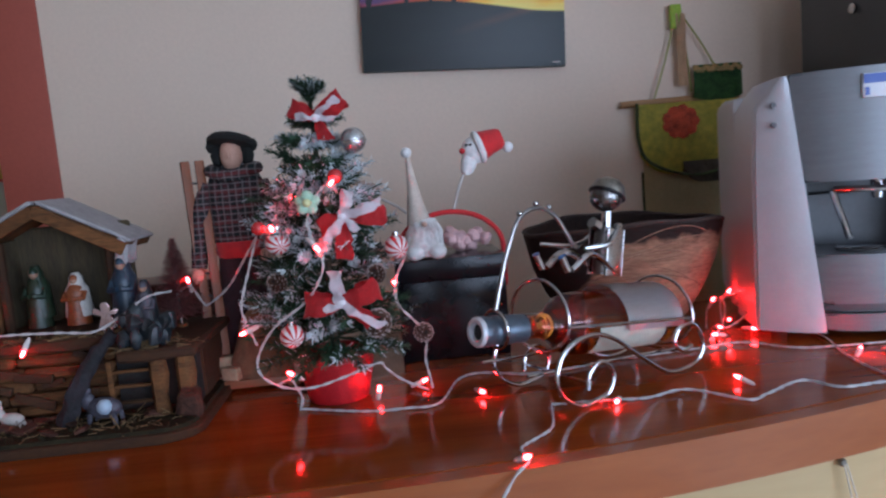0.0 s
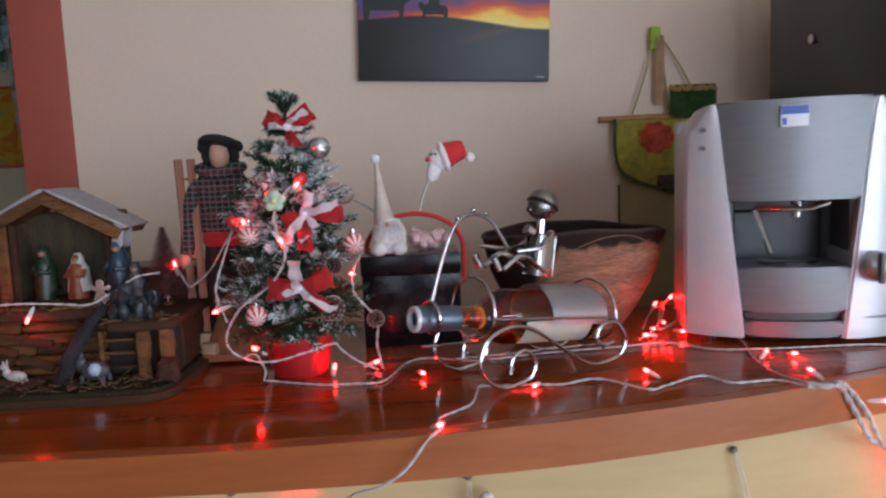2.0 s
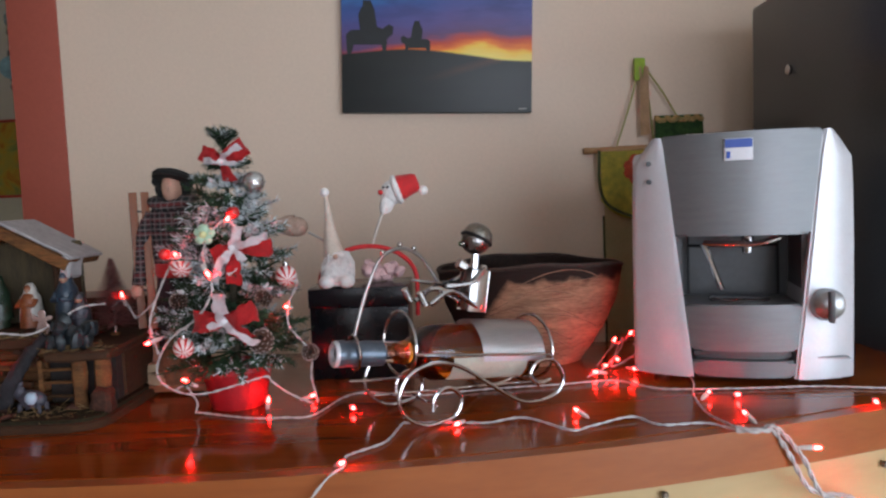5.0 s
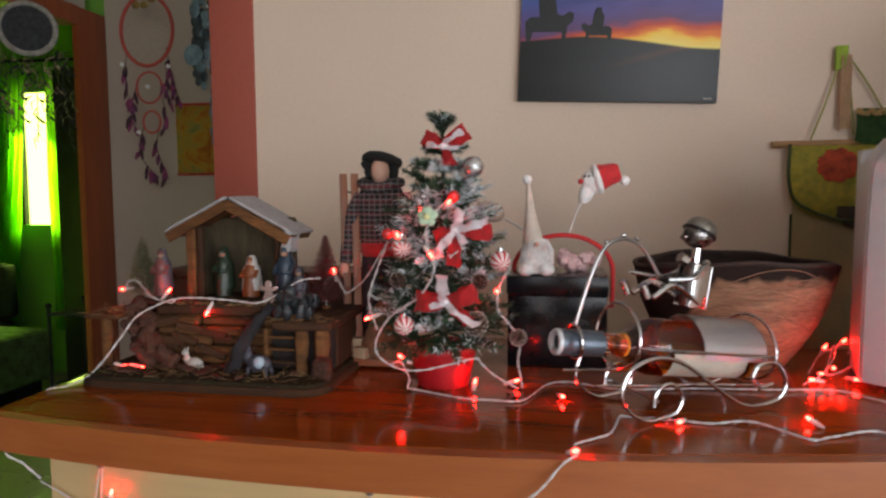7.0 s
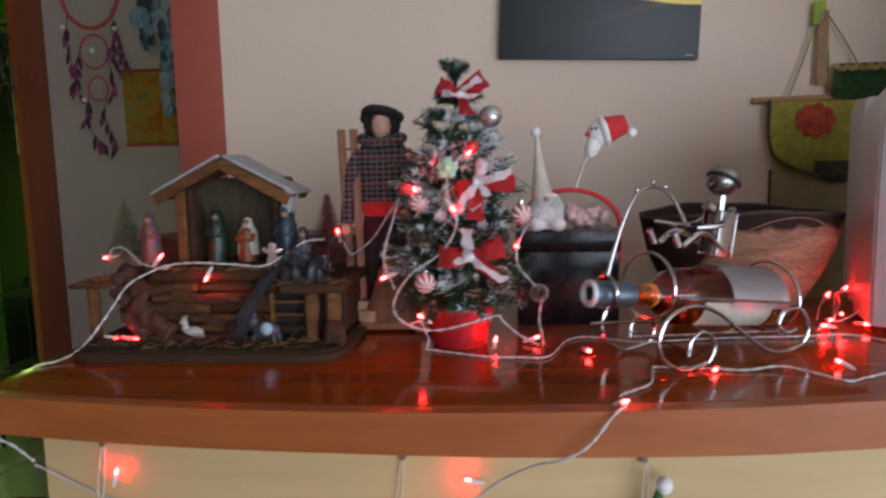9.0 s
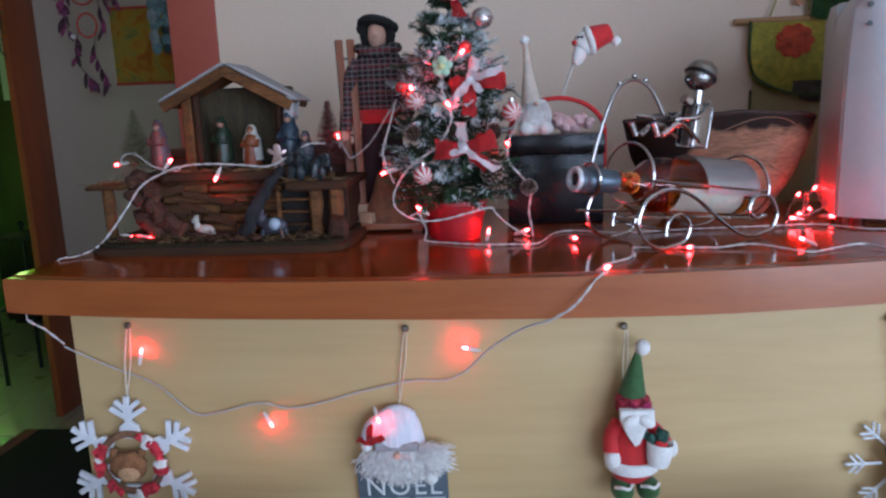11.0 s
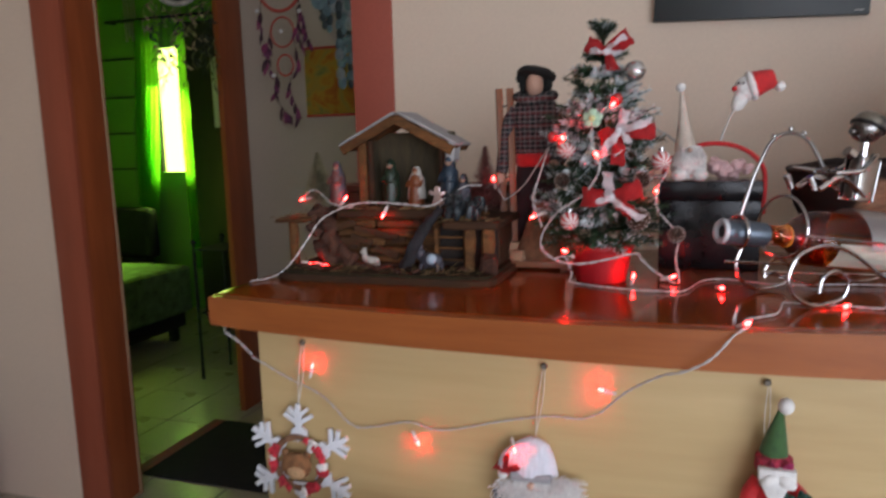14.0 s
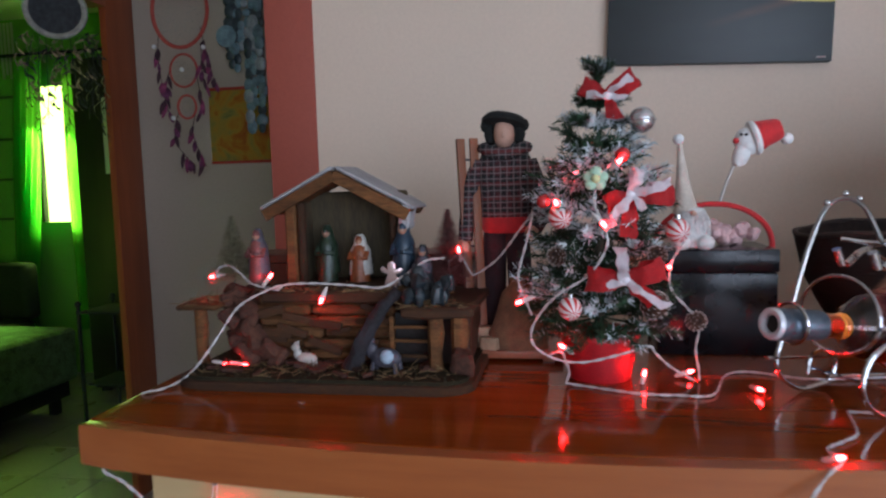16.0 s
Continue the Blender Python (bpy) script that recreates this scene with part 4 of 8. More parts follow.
for k in range(12):
    s_ = sr.uniform(0.008, 0.016)
    m = pose(sr.uniform(-0.11, 0.07), -0.036, sr.uniform(0.03, 0.1), 90 + sr.uniform(-15, 15), 0, 0) @ pose(0, 0, 0, 0, 0, sr.uniform(-25, 25))
    part("bark_chip", rough_box(-s_ * 1.6, s_ * 1.6, -s_ * 0.4, s_ * 0.4, -0.003, 0.003, 0.002, 2, 0.001, m), BARK, st)
# hut
hut_z = 0.1142
part("hut_back", rough_box(-0.09, 0.075, 0.092, 0.1, hut_z, 0.245, 0.001, 3), mat("hut_board", (0.060, 0.044, 0.020), 0.85, scale=20, vary=0.3, stretch=(4, 1, .5), bump=0.001), st, "shaded back boards")
for x0, x1, y0, y1 in ((-0.093, -0.076, 0.03, 0.095), (-0.074, -0.063, 0.03, 0.042), (0.062, 0.072, 0.03, 0.095)):
    part("hut_post", rough_box(x0, x1, y0, y1, hut_z, 0.232, 0.001, 2), LOG if x0 < -0.08 else BARK, st)
part("hut_inner_wall", box(B(), -0.0755, -0.0735, 0.043, 0.092, hut_z, 0.23), MATS["hut_board"], st)
ax, az = -0.013, 0.283
for ex, ez in ((-0.118, 0.229), (0.092, 0.226)):
    L = math.hypot(ex - ax, ez - az)
    ang = math.degrees(math.atan2(ez - az, ex - ax))
    m = pose(ax, 0, az - 0.013, 0, -ang, 0)
    part("roof_slope", rough_box(0.0, L, 0.022, 0.112, -0.004, 0.006 if ex > 0 else 0.006, 0.001, 3, 0.001, m if ex > 0 else pose(ax, 0, az - 0.013, 0, -ang, 0) @ Matrix.Diagonal((1, 1, -1, 1))), LOG, st, "wooden roof board")
    sgn = 1 if ex > 0 else -1
    sn = rough_box(-0.002, L + 0.003, 0.021, 0.114, 0.0075, 0.0125, 0.0014, 5, 0.002)
    if sgn < 0:
        bmesh.ops.transform(sn, matrix=Matrix.Diagonal((1, 1, -1, 1)), verts=sn.verts[:])
    bmesh.ops.transform(sn, matrix=m, verts=sn.verts[:])
    part("snow_layer", sn, SNOW, st, "white flocked snow")
    tr = rough_box(0.0, L + 0.001, 0.016, 0.0215, -0.010, 0.006, 0.0008, 3, 0.001)
    if sgn < 0:
        bmesh.ops.transform(tr, matrix=Matrix.Diagonal((1, 1, -1, 1)), verts=tr.verts[:])
    bmesh.ops.transform(tr, matrix=m, verts=tr.verts[:])
    part("gable_board", tr, LOG, st)
part("icicle_snow", rough_box(0.078, 0.094, 0.02, 0.06, 0.19, 0.226, 0.003, 3, 0.004), SNOW, st, "hanging white snow")


def figurine(name, x, y, z, h, robe, cloak, skin=True, lean=0, stout=1.0, label="", cat="figurine"):
    """A small plain robed figure in one mesh: flared robe, shoulders, cloak, round head and hood."""
    bm = B()
    r = 0.19 * h * stout
    lathe(bm, [(0, 0), (r, 0), (r * 0.95, 0.1 * h), (r * 0.75, 0.4 * h), (r * 0.8, 0.62 * h), (r * 0.55, 0.74 * h), (r * 0.25, 0.8 * h), (0, 0.8 * h)], 14, None, 0.12)
    n = len(bm.faces)
    lathe(bm, [(r * 1.1, 0.15 * h), (r * 0.95, 0.5 * h), (r * 0.92, 0.66 * h), (r * 0.6, 0.79 * h), (r * 0.52, 0.9 * h), (r * 0.3, 0.99 * h), (0, 1.0 * h)], 14, pose(0, r * 0.28, 0))
    paint(bm, n, 1)
    n = len(bm.faces)
    ball(bm, (0, -r * 0.12, 0.87 * h), 0.085 * h, 12, (0.9, 1, 1.15))
    for s in (-1, 1):
        tube(bm, [(s * r * 0.75, -r * 0.1, 0.62 * h), (s * r * 0.8, -r * 0.7, 0.5 * h), (s * r * 0.15, -r * 0.95, 0.52 * h)], 0.045 * h, 7)
    paint(bm, n, 2)
    for f in list(bm.faces)[-60:]:
        f.material_index = 0
    ob = solo(name, bm, [robe, cloak, TINYSKIN], label, cat, "figures of the stable", (x, y, z), lean)
    return ob


SKIN = mat("painted_skin_tone", (0.58, 0.35, 0.26), 0.6, scale=60, vary=0.08)
TINYSKIN = mat("dull_painted_skin", (0.30, 0.17, 0.11), 0.6, scale=90, vary=0.2)
GREENP = mat("dark_green_glaze", (0.018, 0.034, 0.018), 0.4, scale=60, vary=0.3)
BLUEP = mat("dark_blue_glaze", (0.02, 0.035, 0.055), 0.4, scale=60, vary=0.3)
ORANGEP = mat("orange_brown_glaze", (0.20, 0.055, 0.015), 0.45, scale=60, vary=0.25)
WHITEP = mat("white_glaze", (0.48, 0.45, 0.41), 0.45, scale=60, vary=0.12)
REDP = mat("faded_red_glaze", (0.15, 0.045, 0.04), 0.5, scale=60, vary=0.25)
GREYP = mat("grey_violet_glaze", (0.075, 0.07, 0.09), 0.55, scale=60, vary=0.25)
DARKP = mat("dark_bluish_glaze", (0.018, 0.025, 0.03), 0.45, scale=70, vary=0.4)
dz = TOP + 0.1155
figurine("stable_figurine", -0.468, 0.932, dz, 0.082, GREENP, GREENP, label="small dark green robed figurine inside the stable hut")
figurine("stable_figurine", -0.418, 0.930, dz, 0.068, ORANGEP, WHITEP, stout=1.25, label="small kneeling orange figurine with a white veil")
figurine("stable_figurine", -0.347, 0.905, dz, 0.088, BLUEP, BLUEP, label="tall blue robed figurine beside the stable hut")
figurine("stable_figurine", -0.564, 0.905, TOP + 0.118, 0.078, REDP, GREYP, label="faded red robed figurine on the cork rocks")
figurine("stable_figurine", -0.316, 0.885, TOP + 0.0995, 0.072, GREYP, DARKP, label="dark grey figurine on the bark deck")


def animal(name, x, y, z, s, rz, material, label, patch=None):
    """A resting four-legged figure in one plain mesh."""
    bm = B()
    ball(bm, (0, 0, 0.36 * s), 0.3 * s, 14, (1.5, 0.75, 0.85))
    ball(bm, (0.42 * s, 0, 0.52 * s), 0.2 * s, 12, (0.9, 0.7, 1.1))
    ball(bm, (0.52 * s, 0, 0.78 * s), 0.17 * s, 12, (1.2, 0.75, 0.85))
    for k in (-1, 1):
        ball(bm, (0.45 * s, k * 0.1 * s, 0.95 * s), 0.07 * s, 8, (0.7, 0.6, 1.7))
        tube(bm, [(0.3 * s, k * 0.13 * s, 0.25 * s), (0.34 * s, k * 0.13 * s, 0.0)], 0.06 * s, 7)
        tube(bm, [(-0.32 * s, k * 0.13 * s, 0.25 * s), (-0.36 * s, k * 0.13 * s, 0.0)], 0.06 * s, 7)
    n = len(bm.faces)
    mats = [material]
    if patch:
        ball(bm, (-0.12 * s, 0.14 * s, 0.42 * s), 0.2 * s, 10, (1.0, 0.75, 0.95))
        paint(bm, n, 1)
        mats.append(patch)
    return solo(name, bm, mats, label, "figurine", "figures of the stable", (x, y, z), rz)


animal("lamb_figurine", -0.462, 0.822, TOP + 0.0155, 0.033, 170, WHITEP, "tiny white lamb figurine on the moss")
animal("donkey_figurine", -0.352, 0.812, TOP + 0.0155, 0.050, 165, GREYP, "small grey resting donkey figurine with a pale saddle", mat("pale_blue_saddle", (0.45, 0.55, 0.66), 0.5))
bm = B()
for k in range(16):
    ball(bm, (random.uniform(-0.035, 0.035), random.uniform(-0.018, 0.018), random.uniform(0.008, 0.035)), random.uniform(0.006, 0.011), 8, (1, 1, random.uniform(0.9, 1.8)))
for v in bm.verts:
    v.co += noise.noise_vector(v.co * 90) * 0.004
solo("dried_shrub", bm, DARKP, "dark bluish dried shrub on the bark deck", "shrub", at=(-0.305, 0.825, TOP + 0.098))


def brush_tree(x, y, z, h, material, label):
    """A bottle-brush tree: wire stem with many fine bristles, and a disc foot."""
    t = thing("brush_tree", label, "toy tree", "brush trees of the stable", at=(x, y, z))
    part("stem", tube(B(), [(0, 0, 0), (0, 0, h)], 0.0012, 6), SCREW, t)
    part("foot", lathe(B(), [(0, 0), (0.008, 0), (0.007, 0.004), (0, 0.004)], 12), LOG, t)
    bm = B()
    for k in range(2600):
        f = random.random() ** 0.8
        zz = h * (0.12 + 0.88 * f)
        r = 0.32 * h * (1 - f) + 0.004
        a = random.uniform(0, 6.28)
        d = Vector((math.cos(a), math.sin(a), random.uniform(-0.2, 0.35)))
        s = Vector((-math.sin(a), math.cos(a), 0)) * 0.0007
        p = Vector((0, 0, zz))
        q = p + d * r * random.uniform(0.75, 1.05)
        bm.faces.new([bm.verts.new(c) for c in (p - s, p + s, q + s, q - s)])
    part("brush", bm, material, t, smooth=0)
    return t


brush_tree(-0.612, 0.925, TOP + 0.105, 0.108, mat("frosted_olive_bristle", (0.52, 0.48, 0.30), 0.9, scale=200, vary=0.5), "frosted olive bottle-brush tree on the rocks")
brush_tree(-0.288, 0.93, TOP + 0.0985, 0.118, mat("rose_brown_bristle", (0.30, 0.11, 0.10), 0.9, scale=200, vary=0.5), "brown pink bottle-brush tree on the bark deck")
# pale cut-out ornament hung on the cable
bm = B()
prism(bm, [(-0.0115, 0.0), (0.0125, 0.001), (0.0085, 0.010), (0.0050, 0.0165), (0.0125, 0.0175), (0.0155, 0.0225), (0.0115, 0.0245), (0.0050, 0.0215), (0.0055, 0.0285), (0.0020, 0.0325), (-0.0030, 0.0325), (-0.0060, 0.0285), (-0.0050, 0.0220),
           (-0.0120, 0.0265), (-0.0155, 0.0235), (-0.0130, 0.0185), (-0.0055, 0.0160), (-0.0080, 0.0085)], -0.001, 0.001, 0.0004, pose(0, 0, 0, 90))
for s in (-1, 1):
    prism(bm, [(s * 0.0045 - 0.0017, -0.006), (s * 0.0045 + 0.0017, -0.006), (s * 0.0045 + 0.0017, 0.0005), (s * 0.0045 - 0.0017, 0.0005)], -0.0008, 0.0008, 0.0003, pose(0, 0, 0, 90))
solo("pendant_ornament", bm, mat("pale_pink_foil", (0.78, 0.62, 0.62), 0.2, 0.8, scale=40, vary=0.08), "small shiny pale pink ornament hung on the cable", "ornament", at=(-0.349, 0.845, TOP + 0.1205))

# ---------------------------------------------------------------- doll with a ladder


def plaid():
    m = bpy.data.materials.new("plaid_flannel")
    m.use_nodes = True
    t = m.node_tree
    b = t.nodes["Principled BSDF"]
    b.inputs["Roughness"].default_value = 0.95
    b.inputs["Specular IOR Level"].default_value = 0.15
    tex = t.nodes.new("ShaderNodeTexCoord")
    col = None
    base = (0.030, 0.024, 0.026, 1)
    for direction, scale, rgb, cut in (("X", 21, (0.10, 0.030, 0.035, 1), 0.62), ("Z", 20, (0.020, 0.034, 0.034, 1), 0.5), ("Z", 14, (0.17, 0.04, 0.04, 1), 0.90), ("X", 33, (0.19, 0.17, 0.17, 1), 0.91), ("Z", 37, (0.24, 0.21, 0.21, 1), 0.91)):
        w = t.nodes.new("ShaderNodeTexWave")
        w.wave_type, w.bands_direction = "BANDS", direction
        w.inputs["Scale"].default_value, w.inputs["Distortion"].default_value = scale, 1.6
        t.links.new(tex.outputs["Object"], w.inputs["Vector"])
        mr = t.nodes.new("ShaderNodeMapRange")
        mr.inputs[1].default_value, mr.inputs[2].default_value = cut - 0.1, min(1, cut + 0.06)
        t.links.new(w.outputs["Fac"], mr.inputs[0])
        mul = t.nodes.new("ShaderNodeMath")
        mul.operation = "MULTIPLY"
        mul.inputs[1].default_value = 0.62
        t.links.new(mr.outputs[0], mul.inputs[0])
        mx = t.nodes.new("ShaderNodeMix")
        mx.data_type = "RGBA"
        t.links.new(mul.outputs[0], mx.inputs[0])
        if col is None:
            mx.inputs[6].default_value = base
        else:
            t.links.new(col, mx.inputs[6])
        mx.inputs[7].default_value = rgb
        col = mx.outputs[2]
    t.links.new(col, b.inputs["Base Color"])
    return m


PLAID = plaid()
HATBLACK = mat("black_felt", (0.012, 0.013, 0.012), 0.95, scale=80, vary=0.3, bump=0.0006)
TROUSER = mat("dark_wine_trouser_cloth", (0.03, 0.014, 0.018), 0.9, scale=60, vary=0.2, bump=0.0005)
bm = B()
# legs and shoes
for s in (-1, 1):
    tube(bm, spline([(s * 0.019, 0, 0.0), (s * 0.02, 0, 0.06), (s * 0.018, 0, 0.13), (s * 0.014, 0, 0.18)], 4), 0.0185, 10)
    ball(bm, (s * 0.02, -0.012, 0.008), 0.013, 10, (1, 1.9, 0.7))
paint(bm, 0, 0)
n = len(bm.faces)
lathe(bm, [(0, 0.163), (0.030, 0.163), (0.034, 0.17), (0.0335, 0.186), (0, 0.188)], 18, Matrix.Diagonal((1.1, 0.8, 1, 1)))
paint(bm, n, 1)
n = len(bm.faces)
lathe(bm, [(0, 0.184), (0.034, 0.184), (0.036, 0.2), (0.038, 0.235), (0.039, 0.262), (0.032, 0.279), (0.016, 0.289), (0.013, 0.297), (0, 0.297)], 20, Matrix.Diagonal((1.08, 0.72, 1, 1)), 0.05)
tube(bm, spline([(-0.034, 0, 0.266), (-0.047, -0.004, 0.24), (-0.056, -0.008, 0.19), (-0.060, -0.014, 0.152)], 5), 0.0135, 10, False, lambda t: 1.05 - 0.25 * t)
tube(bm, spline([(0.034, 0, 0.266), (0.047, -0.006, 0.23), (0.053, -0.02, 0.195), (0.042, -0.034, 0.17)], 5), 0.0135, 10)
tube(bm, spline([(-0.026, -0.018, 0.285), (0.0, -0.032, 0.277), (0.026, -0.018, 0.285), (0.03, 0.01, 0.288), (0, 0.025, 0.289), (-0.03, 0.01, 0.288)], 5, True), 0.009, 8, True)
paint(bm, n, 2)
n = len(bm.faces)
ball(bm, (0, -0.004, 0.307), 0.0185, 16, (0.84, 0.95, 1.3))
ball(bm, (0, -0.0225, 0.306), 0.0035, 8, (0.9, 1, 1.5))
ball(bm, (-0.062, -0.016, 0.142), 0.0105, 10, (1, 1, 1.3))
ball(bm, (0.04, -0.038, 0.166), 0.010, 10)
paint(bm, n, 3)
n = len(bm.faces)
ball(bm, (0, 0.009, 0.316), 0.0225, 14, (1.05, 0.85, 1.0))
for s in (-1, 1):
    ball(bm, (s * 0.021, 0.004, 0.307), 0.0115, 9, (0.85, 0.9, 1.35))
    ball(bm, (s * 0.026, 0.006, 0.320), 0.0105, 9)
lathe(bm, [(0, 0.318), (0.024, 0.319), (0.033, 0.322), (0.034, 0.328), (0.029, 0.334), (0.018, 0.338), (0, 0.339)], 20, pose(-0.002, 0.005, 0.316, -16, 8) @ pose(0, 0, -0.318), 0.12)
paint(bm, n, 4)
solo("doll", bm, [TROUSER, REDCLOTH, PLAID, SKIN, HATBLACK], "cloth doll in a plaid shirt, red sash and black hat", "doll", at=(-0.212, 1.0, TOP + 0.0165 - 0.0012))
plat = thing("doll_stand", "low reddish wooden stand under the doll", "stand", at=(-0.195, 0.985, TOP))
part("board", box(B(), -0.07, 0.065, -0.055, 0.06, 0.004, 0.0152, 0.002), wood("stand_wood", (0.26, 0.10, 0.045), (0.16, 0.055, 0.024), 0.4, 0.1, 5, 0), plat)
for sx in (-0.05, 0.045):
    part("batten", box(B(), sx - 0.008, sx + 0.008, -0.05, 0.055, 0, 0.0038), MATS["stand_wood"], plat)
bm = lathe(B(), [(0, 0), (0.038, 0.0), (0.041, 0.022), (0.034, 0.055), (0.022, 0.080), (0.012, 0.094), (0.015, 0.103), (0, 0.104)], 20, Matrix.Diagonal((1.05, 0.55, 1, 1)), 0.22)
solo("cloth_sack", bm, mat("brown_sack_cloth", (0.20, 0.10, 0.05), 0.95, scale=80, vary=0.2, bump=0.001), "small brown cloth sack at the doll's feet", "sack", at=(-0.19, 0.951, TOP + 0.0155))
for x, w, h, rz in ((-0.245, 0.014, 0.03, 12), (-0.232, 0.012, 0.018, -20)):
    bm = box(B(), -w, w, -0.008, 0.008, 0, h, 0.002)
    solo("pale_block", bm, mat("pale_raw_wood", (0.42, 0.29, 0.18), 0.8, scale=30, vary=0.15), "small pale wooden block beside the doll", "block", "blocks by the doll", (x, 0.955 if rz > 0 else 0.938, TOP + 0.0155), rz)
ladder = thing("toy_ladder", "dark wooden toy ladder with twine rungs", "ladder", at=(-0.262, 0.972, TOP))
LADW = wood("ladder_wood", (0.30, 0.115, 0.05), (0.16, 0.055, 0.025), 0.5, 0, 6, 2)
for x0, x1 in ((0.0, -0.016), (0.017, 0.004)):
    p, q = Vector((x0, -0.004, 0.016)), Vector((x1, 0.026, 0.318))
    d = (q - p)
    rot = d.to_track_quat("Z", "Y").to_matrix().to_4x4()
    part("rail", box(B(), -0.0062, 0.0062, -0.004, 0.004, 0, d.length, 0.0012, Matrix.Translation(p) @ rot), LADW, ladder)
for k in range(9):
    f = 0.06 + 0.105 * k
    a = Vector((0.0 - 0.016 * f, -0.004 + 0.03 * f, 0.016 + 0.302 * f))
    c = Vector((0.017 - 0.013 * f, -0.004 + 0.03 * f, 0.014 + 0.302 * f))
    part("rung", tube(B(), [a - (c - a) * 0.25, c + (c - a) * 0.25], 0.0018, 6), DKGREY, ladder)

# ---------------------------------------------------------------- little fir
TX, TY = -0.083, 0.868
fir = thing("tabletop_fir", "frosted artificial table fir in a red pot, decorated", "christmas tree", at=(TX, TY, TOP))
POTRED = mat("red_pot_foil", (0.42, 0.012, 0.018), 0.45, scale=30, vary=0.15, bump=0.0008, fine=12)
part("pot", lathe(B(), [(0, 0), (0.038, 0), (0.0395, 0.004), (0.049, 0.052), (0.0515, 0.054), (0.0515, 0.060), (0.047, 0.060), (0.046, 0.05), (0, 0.05)], 28), POTRED, fir, "bright red pot")
part("trunk", tube(B(), [(0, 0, 0.0505), (0.002, 0, 0.2), (0, 0.001, 0.385)], 0.006, 8, False, lambda t: 1.1 - 0.7 * t), mat("wrapped_wire_trunk", (0.06, 0.05, 0.03), 0.9, scale=50, vary=0.3), fir)
NEEDLE = mat("green_plastic_needles", (0.024, 0.056, 0.024), 0.6, scale=60, vary=0.45, fine=4)
FROST = mat("frosted_needles", (0.56, 0.61, 0.63), 0.8, scale=60, vary=0.2, fine=4)
rng = random.Random(5)


def twig(bg, bf, p, d, L, frost):
    """A short spray of needles round a stem from p along d."""
    d = d.normalized()
    side = d.orthogonal().normalized()
    tube(bg, [p, p + d * L], 0.0008, 4)
    n = int(30 + L * 900)
    for k in range(n):
        f = (k + rng.random()) / n
        a = rng.uniform(0, 6.28)
        o = (Matrix.Rotation(a, 3, d) @ side)
        s = p + d * L * f
        ln = rng.uniform(0.009, 0.0155) * (1.05 - 0.35 * f)
        tip = s + (o * 0.82 + d * rng.uniform(0.35, 0.85)) * ln
        w = d.cross(o).normalized() * 0.0008
        b = bf if rng.random() < frost * (0.35 + f) else bg
        b.faces.new([b.verts.new(c) for c in (s - w, s + w, tip + w * 0.5, tip - w * 0.5)])


tiers = ((0.078, 0.104, 16, -0.02), (0.095, 0.106, 17, 0.04), (0.12, 0.098, 16, 0.1), (0.15, 0.09, 15, 0.1), (0.18, 0.088, 15, 0.02), (0.21, 0.088, 15, 0.12), (0.238, 0.08, 14, 0.1), (0.265, 0.068, 13, 0.15), (0.29, 0.056, 11, 0.2), (0.315, 0.048, 10, 0.25), (0.34, 0.036, 8, 0.5), (0.37, 0.022, 6, 1.4))
for ti, (z0, R, count, rise) in enumerate(tiers):
    bg, bf = B(), B()
    for k in range(count):
        a = 2 * math.pi * (k + 0.35 * (ti % 2) + rng.uniform(-0.2, 0.2)) / count
        fr_ = rng.choice((0.0, 0.1, 0.3, 0.6, 0.9, 0.95) if ti > 3 else (0.0, 0.0, 0.1, 0.25, 0.8)) if ti < 11 else 0.2
        r = R * rng.uniform(0.82, 1.12)
        d = Vector((math.cos(a), math.sin(a), rise + rng.uniform(-0.2, 0.3)))
        p = Vector((0, 0, z0))
        tube(bg, [p, p + d * r * 0.7], 0.0012, 4)
        twig(bg, bf, p + d * r * 0.35, d, r * 0.68, fr_)
        for s in (-1, 1):
            d2 = Matrix.Rotation(s * radians(rng.uniform(28, 48)), 3, "Z") @ d + Vector((0, 0, rng.uniform(-0.15, 0.3)))
            twig(bg, bf, p + d * r * 0.42, d2, r * rng.uniform(0.34, 0.5), fr_)
    tagged(part("branch_tier", bg, NEEDLE, fir, "dark green needle sprays", 0), kind="stuff")
    tagged(part("frosted_spray", bf, FROST, fir, "white frosted needle tips", 0), kind="stuff")
bg, bf = B(), B()
twig(bg, bf, Vector((0, 0, 0.36)), Vector((0, 0, 1)), 0.042, 0.15)
for k in range(5):
    a = 1.256 * k
    twig(bg, bf, Vector((0, 0, 0.372)), Vector((math.cos(a) * 0.5, math.sin(a) * 0.5, 1)), 0.028, 0.15)
tagged(part("top_spray", bg, NEEDLE, fir, "dark green needle sprays", 0), kind="stuff")
tagged(part("frosted_spray", bf, FROST, fir, "white frosted needle tips", 0), kind="stuff")

RIBBON = mat("red_felt_ribbon", (0.52, 0.016, 0.02), 0.8, scale=60, vary=0.15, bump=0.0004, sheen=0.3)
ORGANZA = mat("white_organza_ribbon", (0.80, 0.75, 0.78), 0.55, scale=90, vary=0.08)


